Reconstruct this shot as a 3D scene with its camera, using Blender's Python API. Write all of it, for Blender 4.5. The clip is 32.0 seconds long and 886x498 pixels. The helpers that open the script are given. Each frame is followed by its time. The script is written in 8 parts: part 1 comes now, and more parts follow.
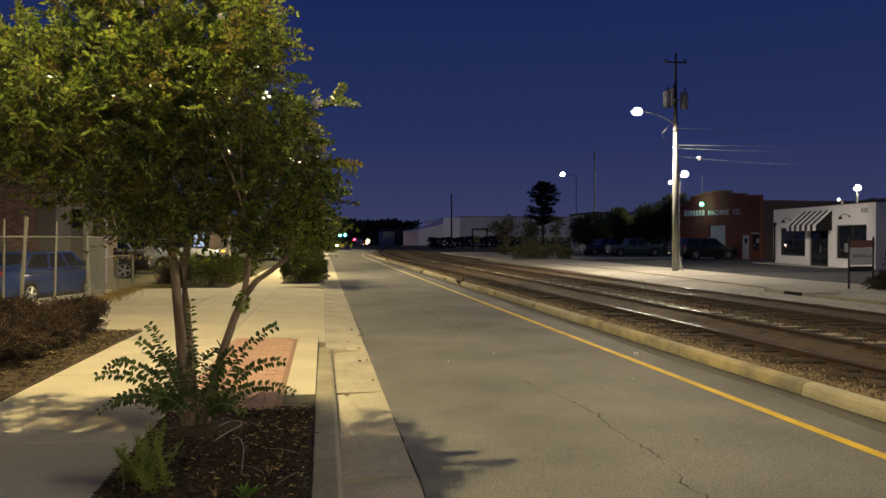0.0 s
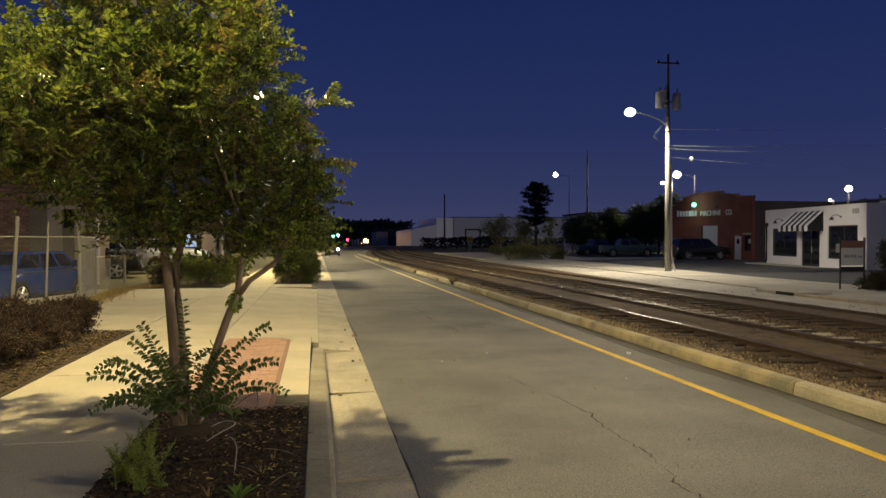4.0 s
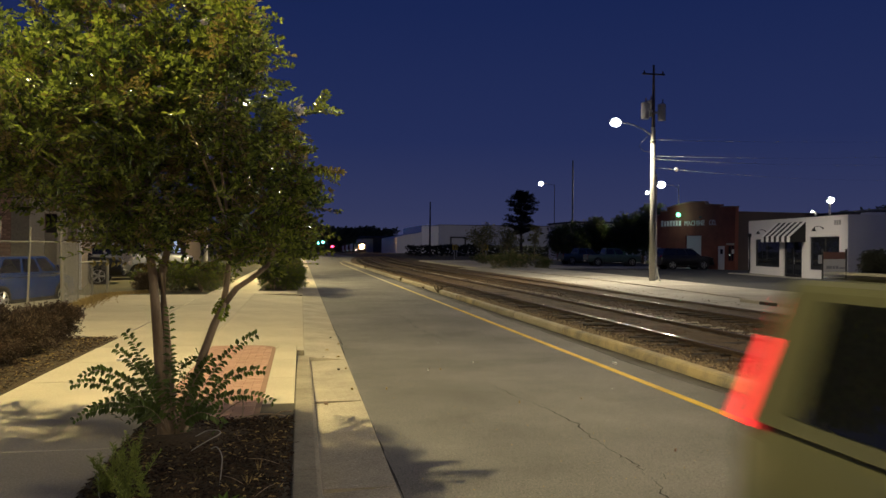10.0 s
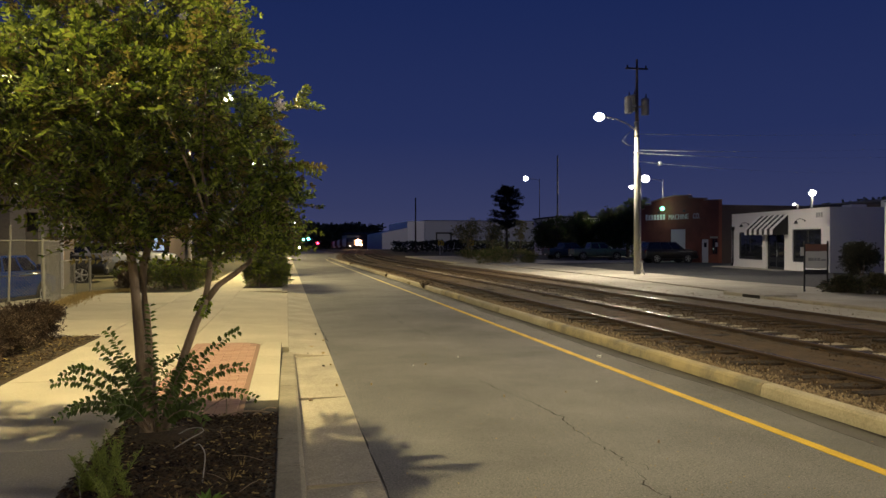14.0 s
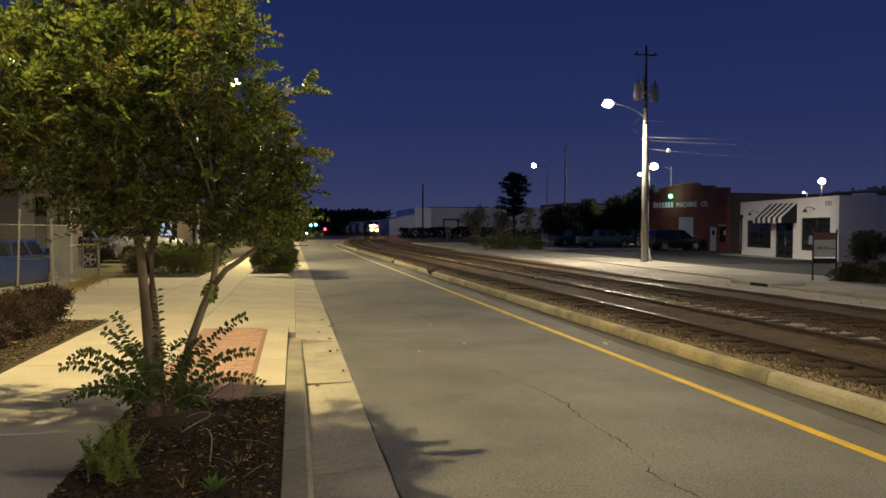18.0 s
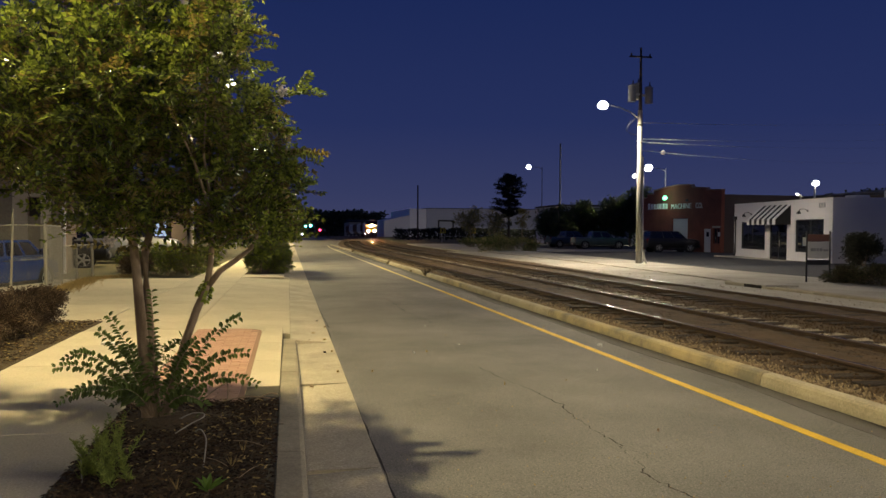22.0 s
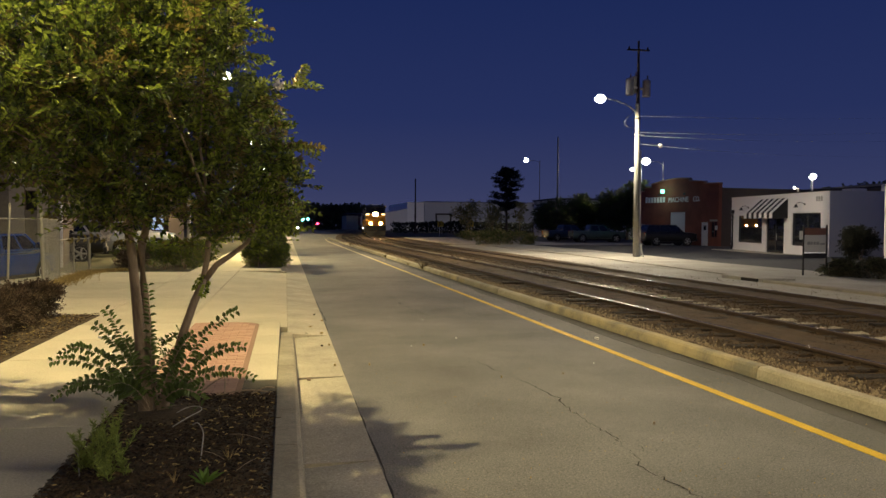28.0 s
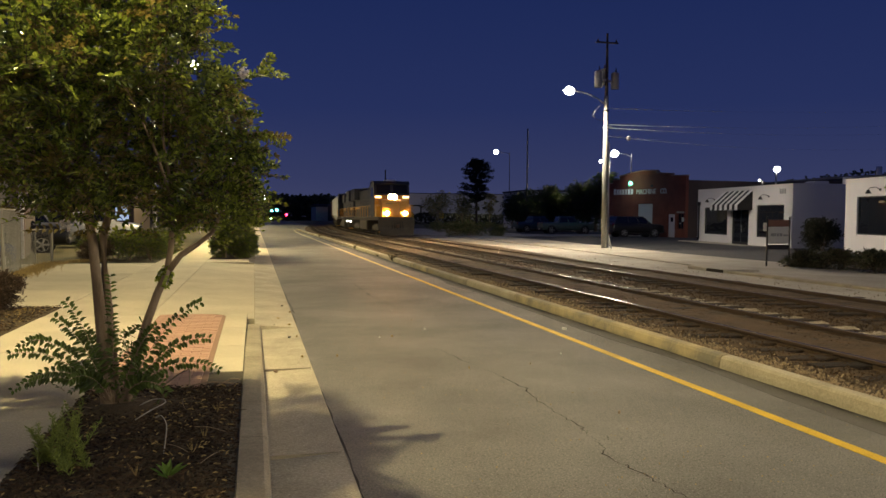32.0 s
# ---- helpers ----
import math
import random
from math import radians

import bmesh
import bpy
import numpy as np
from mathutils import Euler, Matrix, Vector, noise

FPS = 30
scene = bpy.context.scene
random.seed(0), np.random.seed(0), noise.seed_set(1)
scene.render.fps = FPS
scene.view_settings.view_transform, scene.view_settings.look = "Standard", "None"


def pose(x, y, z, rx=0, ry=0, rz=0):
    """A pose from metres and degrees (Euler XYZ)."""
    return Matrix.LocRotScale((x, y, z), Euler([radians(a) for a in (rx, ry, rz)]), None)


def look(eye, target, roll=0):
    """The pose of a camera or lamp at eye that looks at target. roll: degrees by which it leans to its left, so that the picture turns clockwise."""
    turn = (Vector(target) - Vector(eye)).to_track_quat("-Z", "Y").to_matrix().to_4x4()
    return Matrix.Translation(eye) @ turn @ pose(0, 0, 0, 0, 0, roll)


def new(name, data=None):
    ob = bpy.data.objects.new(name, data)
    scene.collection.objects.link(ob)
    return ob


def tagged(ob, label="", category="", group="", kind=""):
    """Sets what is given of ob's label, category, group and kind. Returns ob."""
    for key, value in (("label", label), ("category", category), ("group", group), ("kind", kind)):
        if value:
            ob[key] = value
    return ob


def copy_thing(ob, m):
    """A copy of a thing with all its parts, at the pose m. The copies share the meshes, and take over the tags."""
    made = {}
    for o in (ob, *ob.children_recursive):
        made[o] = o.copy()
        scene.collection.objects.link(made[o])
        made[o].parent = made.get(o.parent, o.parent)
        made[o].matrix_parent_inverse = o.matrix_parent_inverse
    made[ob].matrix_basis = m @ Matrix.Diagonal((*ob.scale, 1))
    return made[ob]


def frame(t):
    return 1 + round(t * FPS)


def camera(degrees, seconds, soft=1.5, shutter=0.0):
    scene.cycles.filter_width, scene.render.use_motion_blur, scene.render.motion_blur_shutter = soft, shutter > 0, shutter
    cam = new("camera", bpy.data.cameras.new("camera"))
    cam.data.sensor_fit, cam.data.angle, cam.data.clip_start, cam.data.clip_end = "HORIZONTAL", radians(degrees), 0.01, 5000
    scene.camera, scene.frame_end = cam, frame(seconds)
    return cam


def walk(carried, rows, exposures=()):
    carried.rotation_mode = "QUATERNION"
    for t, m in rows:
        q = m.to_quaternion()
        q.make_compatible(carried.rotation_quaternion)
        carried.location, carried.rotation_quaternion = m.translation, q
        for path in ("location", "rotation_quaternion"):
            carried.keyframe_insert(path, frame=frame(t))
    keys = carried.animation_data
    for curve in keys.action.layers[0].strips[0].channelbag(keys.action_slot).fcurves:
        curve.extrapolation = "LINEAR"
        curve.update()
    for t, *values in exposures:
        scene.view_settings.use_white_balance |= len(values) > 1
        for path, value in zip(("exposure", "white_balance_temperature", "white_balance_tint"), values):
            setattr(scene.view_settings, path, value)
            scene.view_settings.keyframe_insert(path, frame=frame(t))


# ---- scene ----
cam = camera(60.0, 32.0, shutter=0.4)
PATH = [
    (0, (-0.006, -0.029, 1.621), (0.302, 1.947, 1.6), -0.1),
    (0.5, (-0.005, -0.023, 1.616), (0.307, 1.953, 1.596), -0.2),
    (1, (-0.007, -0.013, 1.618), (0.309, 1.962, 1.599), -0.1),
    (1.5, (-0.009, -0.017, 1.618), (0.308, 1.958, 1.6), -0.2),
    (2, (-0.013, -0.02, 1.622), (0.305, 1.954, 1.604), -0.2),
    (2.5, (-0.013, -0.005, 1.621), (0.307, 1.97, 1.601), -0.1),
    (3, (-0.017, -0.027, 1.621), (0.305, 1.947, 1.598), -0.1),
    (3.5, (-0.008, -0.03, 1.616), (0.316, 1.943, 1.594), -0.1),
    (5.5, (-0.022, -0.019, 1.617), (0.308, 1.953, 1.603), 0.0),
    (6, (-0.032, -0.011, 1.618), (0.298, 1.961, 1.605), 0.1),
    (6.5, (-0.039, -0.022, 1.621), (0.29, 1.951, 1.611), 0.2),
    (7, (-0.041, -0.017, 1.619), (0.288, 1.955, 1.614), 0.3),
    (7.5, (-0.048, -0.002, 1.627), (0.284, 1.97, 1.626), 0.5),
    (8, (-0.048, -0.012, 1.63), (0.286, 1.96, 1.634), 0.5),
    (8.5, (-0.052, 0.01, 1.623), (0.288, 1.981, 1.631), 0.5),
    (9, (-0.054, -0.005, 1.627), (0.292, 1.964, 1.634), 0.5),
    (9.5, (-0.044, -0.023, 1.628), (0.31, 1.945, 1.633), 0.5),
    (10, (-0.035, -0.014, 1.629), (0.329, 1.953, 1.629), 0.4),
    (10.5, (-0.027, 0.003, 1.622), (0.348, 1.968, 1.619), 0.3),
    (11, (-0.024, -0.009, 1.621), (0.361, 1.953, 1.614), 0.2),
    (11.5, (-0.016, -0.013, 1.622), (0.377, 1.948, 1.611), 0.2),
    (12, (-0.011, -0.018, 1.621), (0.389, 1.942, 1.609), 0.1),
    (12.5, (-0.001, -0.012, 1.619), (0.401, 1.947, 1.608), -0.0),
    (13, (-0.005, -0.011, 1.621), (0.398, 1.948, 1.61), -0.0),
    (13.5, (-0.01, -0.016, 1.622), (0.393, 1.943, 1.611), -0.1),
    (14, (-0.01, -0.015, 1.62), (0.39, 1.944, 1.609), -0.1),
    (14.5, (-0.005, -0.019, 1.622), (0.391, 1.941, 1.609), -0.2),
    (16.5, (-0.009, -0.024, 1.622), (0.373, 1.939, 1.588), 0.1),
    (17, (-0.009, -0.024, 1.621), (0.373, 1.939, 1.582), 0.1),
    (17.5, (-0.006, -0.026, 1.621), (0.376, 1.936, 1.579), 0.1),
    (18, (-0.005, -0.01, 1.619), (0.377, 1.953, 1.573), 0.2),
    (18.5, (-0.005, -0.014, 1.62), (0.374, 1.95, 1.571), 0.2),
    (19, (-0.007, -0.018, 1.62), (0.369, 1.946, 1.572), 0.2),
    (19.5, (-0.008, -0.02, 1.621), (0.369, 1.944, 1.574), 0.2),
    (20, (-0.004, -0.026, 1.618), (0.374, 1.937, 1.574), 0.2),
    (20.5, (-0.003, -0.025, 1.62), (0.38, 1.938, 1.578), 0.3),
    (21, (-0.002, -0.011, 1.617), (0.385, 1.95, 1.575), 0.3),
    (21.5, (-0.007, -0.019, 1.618), (0.385, 1.941, 1.576), 0.3),
    (22, (-0.006, -0.014, 1.618), (0.389, 1.946, 1.575), 0.3),
    (22.5, (-0.004, -0.015, 1.618), (0.394, 1.945, 1.575), 0.4),
    (23, (-0.001, -0.011, 1.62), (0.397, 1.948, 1.576), 0.4),
    (23.5, (0.0, -0.013, 1.618), (0.397, 1.946, 1.572), 0.4),
    (24, (-0.003, -0.012, 1.616), (0.394, 1.948, 1.568), 0.5),
    (24.5, (-0.001, -0.008, 1.616), (0.395, 1.951, 1.567), 0.5),
    (25, (0.001, -0.008, 1.617), (0.399, 1.952, 1.568), 0.5),
    (25.5, (0.003, -0.009, 1.615), (0.404, 1.95, 1.568), 0.5),
    (27.5, (0.001, -0.015, 1.62), (0.404, 1.944, 1.566), 0.3),
    (28, (0.0, -0.021, 1.621), (0.401, 1.937, 1.561), 0.3),
    (28.5, (0.003, -0.018, 1.619), (0.405, 1.94, 1.555), 0.2),
    (29, (0.01, -0.01, 1.619), (0.416, 1.947, 1.548), 0.3),
    (29.5, (0.01, -0.015, 1.618), (0.422, 1.941, 1.541), 0.3),
    (30, (0.008, -0.017, 1.618), (0.43, 1.937, 1.537), 0.4),
    (30.5, (0.011, -0.024, 1.621), (0.443, 1.927, 1.537), 0.4),
    (31, (0.019, -0.016, 1.621), (0.464, 1.932, 1.538), 0.4),
    (31.5, (0.024, -0.008, 1.618), (0.483, 1.936, 1.535), 0.4),
    (32, (0.025, -0.018, 1.616), (0.502, 1.923, 1.534), 0.4),
]
walk(cam, [(t, look(eye, target, roll)) for t, eye, target, roll in PATH],
     [(0.0, 0.10), (8.6, 0.12), (9.0, 0.16), (9.4, -0.06), (10.0, -0.02), (10.8, 0.06), (12.0, 0.10), (32.0, 0.12)])


# ---- sky: clear evening after sunset ----
world = bpy.data.worlds.new("dusk_sky")
scene.world = world
world.use_nodes = True
_n, _l = world.node_tree.nodes, world.node_tree.links
_n.clear()
_out = _n.new("ShaderNodeOutputWorld")
_bg = _n.new("ShaderNodeBackground")
_tc = _n.new("ShaderNodeTexCoord")
_sep = _n.new("ShaderNodeSeparateXYZ")
_ramp = _n.new("ShaderNodeValToRGB")
_l.new(_tc.outputs["Generated"], _sep.inputs[0])
_l.new(_sep.outputs["Z"], _ramp.inputs[0])
_l.new(_ramp.outputs["Color"], _bg.inputs["Color"])
_l.new(_bg.outputs[0], _out.inputs[0])
_el = _ramp.color_ramp.elements
_el[0].position, _el[0].color = 0.0, (0.034, 0.037, 0.084, 1)
_el[1].position, _el[1].color = 0.9, (0.0032, 0.0088, 0.045, 1)
for _p, _c in ((0.05, (0.0235, 0.0290, 0.078, 1)), (0.14, (0.0128, 0.0200, 0.072, 1)), (0.30, (0.0072, 0.0142, 0.062, 1))):
    _e = _el.new(_p)
    _e.color = _c
_bg.inputs["Strength"].default_value = 1.35


def lamp(name, at, target, power, colour, size=0.25, cone=165, blend=0.5):
    data = bpy.data.lights.new(name, "SPOT")
    data.energy, data.color, data.shadow_soft_size = power, colour, size
    data.spot_size, data.spot_blend = radians(cone), blend
    ob = new(name, data)
    ob.matrix_world = look(at, target)
    return ob


# street lamps on the near pavement, then the one on the pole across the tracks, then the yard lamps
WARM, COOL = (1.0, 0.815, 0.39), (1.0, 0.88, 0.66)
lamp("street_light", (-2.25, 8.1, 9.0), (-2.1, 8.1, 0), 4700, WARM, 0.09)
lamp("street_light", (-2.65, 37.2, 8.15), (-2.4, 37.2, 0), 7000, WARM, 0.16)
lamp("street_light", (-2.65, 67.0, 8.15), (-2.4, 67, 0), 8000, WARM, 0.2)
lamp("street_light", (15.4, 36.1, 7.6), (15.0, 36.1, 0), 5000, COOL, 0.16, 174, 0.30)
lamp("street_light", (-2.65, 97.0, 8.15), (-2.0, 97, 0), 9000, WARM, 0.2)
lamp("street_light", (-2.65, 130.0, 8.15), (-2.0, 130, 0), 9000, WARM, 0.2)
lamp("street_light", (-2.8, -21.0, 8.3), (-2.5, -21, 0), 10500, WARM, 0.16)
# unseen lamp, added to brighten the tracks and road at the near right
lamp("street_light", (13.2, -4.0, 7.95), (12.0, -4, 0), 4000, COOL, 0.16)
lamp("yard_light", (47.0, 95.0, 9.6), (40, 88, 0), 7000, COOL, 0.2)
lamp("yard_light", (48.4, 150.0, 14.4), (54, 300, 7), 60000, COOL, 0.3, 66, 0.5)
lamp("yard_light", (39.75, 52.3, 5.2), (39.7, 51.5, 0), 160, COOL, 0.2)
lamp("wall_light", (33.0, 65.4, 5.1), (34.8, 65.2, 4.0), 45, (0.75, 1.0, 0.85), 0.08)


# ---- materials ----
def material(name, base, rough=0.8, metal=0.0, vary=0.25, big=0.6, fine=18.0, bump=0.2, fine_mix=0.5, second=None, spec=0.4,
             per_object=0.0, stretch=None, island=False, coords="Object", sheen_spots=0.0, voronoi=False, leafy=0.0, contrast=0.22, speck=0.0):
    """A surface with stains at the size 'big' (per metre) and grain at the size 'fine', and relief from the grain."""
    m = bpy.data.materials.new(name)
    m.use_nodes = True
    n, l = m.node_tree.nodes, m.node_tree.links
    b = n["Principled BSDF"]
    b.inputs["Roughness"].default_value, b.inputs["Metallic"].default_value = rough, metal
    b.inputs["Specular IOR Level"].default_value = spec
    tc = n.new("ShaderNodeTexCoord")
    vec = tc.outputs[coords]
    if stretch:
        mp = n.new("ShaderNodeMapping")
        mp.inputs["Scale"].default_value = stretch
        l.new(vec, mp.inputs[0])
        vec = mp.outputs[0]
    n1, n2 = n.new("ShaderNodeTexNoise"), n.new("ShaderNodeTexVoronoi" if voronoi else "ShaderNodeTexNoise")
    n1.inputs["Scale"].default_value, n2.inputs["Scale"].default_value = big, fine
    n1.inputs["Detail"].default_value = 6
    n1.inputs["Roughness"].default_value = 0.62
    if not voronoi:
        n2.inputs["Detail"].default_value = 5
        n2.inputs["Roughness"].default_value = 0.7
    l.new(vec, n1.inputs["Vector"])
    l.new(vec, n2.inputs["Vector"])
    grain = n2.outputs["Distance"] if voronoi else n2.outputs["Fac"]
    mix = n.new("ShaderNodeMix")
    mix.inputs[0].default_value = fine_mix
    l.new(n1.outputs["Fac"], mix.inputs[2])
    l.new(grain, mix.inputs[3])
    fac = mix.outputs[0]
    if per_object or island:
        if island:
            ge = n.new("ShaderNodeNewGeometry")
            rnd = ge.outputs["Random Per Island"]
        else:
            oi = n.new("ShaderNodeObjectInfo")
            rnd = oi.outputs["Random"]
        mm = n.new("ShaderNodeMath")
        mm.operation = "MULTIPLY_ADD"
        l.new(rnd, mm.inputs[0])
        amount = per_object or 0.4
        mm.inputs[1].default_value = amount
        ad = n.new("ShaderNodeMath")
        ad.operation = "SUBTRACT"
        l.new(fac, ad.inputs[0])
        ad.inputs[1].default_value = amount / 2
        l.new(ad.outputs[0], mm.inputs[2])
        fac = mm.outputs[0]
    ramp = n.new("ShaderNodeValToRGB")
    e = ramp.color_ramp.elements
    lo = tuple(c * (1 - vary) for c in base)
    hi = tuple(min(1, c * (1 + vary)) for c in (second or base))
    e[0].position, e[0].color = 0.5 - contrast, (*lo, 1)
    e[1].position, e[1].color = 0.5 + contrast, (*hi, 1)
    l.new(fac, ramp.inputs[0])
    colour = ramp.outputs[0]
    if speck:
        # pale and dark grains of the aggregate
        for scale, lo, hi, k in ((75, 0.57, 0.64, 1 + speck), (48, 0.58, 0.66, 1 - 0.7 * speck)):
            gn, gr, gm = n.new("ShaderNodeTexNoise"), n.new("ShaderNodeMapRange"), n.new("ShaderNodeMix")
            gn.inputs["Scale"].default_value, gn.inputs["Detail"].default_value = scale, 2
            l.new(vec, gn.inputs["Vector"])
            l.new(gn.outputs["Fac"], gr.inputs[0])
            gr.inputs[1].default_value, gr.inputs[2].default_value = lo, hi
            gm.data_type, gm.blend_type = "RGBA", "MULTIPLY"
            l.new(gr.outputs[0], gm.inputs[0])
            l.new(colour, gm.inputs[6])
            gm.inputs[7].default_value = (k, k, k, 1)
            gm.clamp_result = False
            colour = gm.outputs[2]
    l.new(colour, b.inputs["Base Color"])
    if bump:
        bp = n.new("ShaderNodeBump")
        bp.inputs["Strength"].default_value = bump
        bp.inputs["Distance"].default_value = 0.02
        l.new(grain, bp.inputs["Height"])
        l.new(bp.outputs[0], b.inputs["Normal"])
    if sheen_spots:
        rr = n.new("ShaderNodeMapRange")
        rr.inputs[1].default_value, rr.inputs[2].default_value = 0.35, 0.65
        rr.inputs[3].default_value, rr.inputs[4].default_value = rough - sheen_spots, rough
        l.new(n1.outputs["Fac"], rr.inputs[0])
        l.new(rr.outputs[0], b.inputs["Roughness"])
    if leafy:
        tr, mx = n.new("ShaderNodeBsdfTranslucent"), n.new("ShaderNodeMixShader")
        mx.inputs[0].default_value = leafy
        l.new(ramp.outputs[0], tr.inputs["Color"])
        l.new(b.outputs[0], mx.inputs[1])
        l.new(tr.outputs[0], mx.inputs[2])
        l.new(mx.outputs[0], n["Material Output"].inputs["Surface"])
    return m


def glow(name, colour, strength):
    m = bpy.data.materials.new(name)
    m.use_nodes = True
    b = m.node_tree.nodes["Principled BSDF"]
    b.inputs["Base Color"].default_value = (*colour, 1)
    b.inputs["Emission Color"].default_value = (*colour, 1)
    b.inputs["Emission Strength"].default_value = strength
    return m


def glassy(name, colour, rough=0.04, spec=0.7):
    m = bpy.data.materials.new(name)
    m.use_nodes = True
    b = m.node_tree.nodes["Principled BSDF"]
    b.inputs["Base Color"].default_value = (*colour, 1)
    b.inputs["Roughness"].default_value = rough
    b.inputs["Specular IOR Level"].default_value = spec
    return m


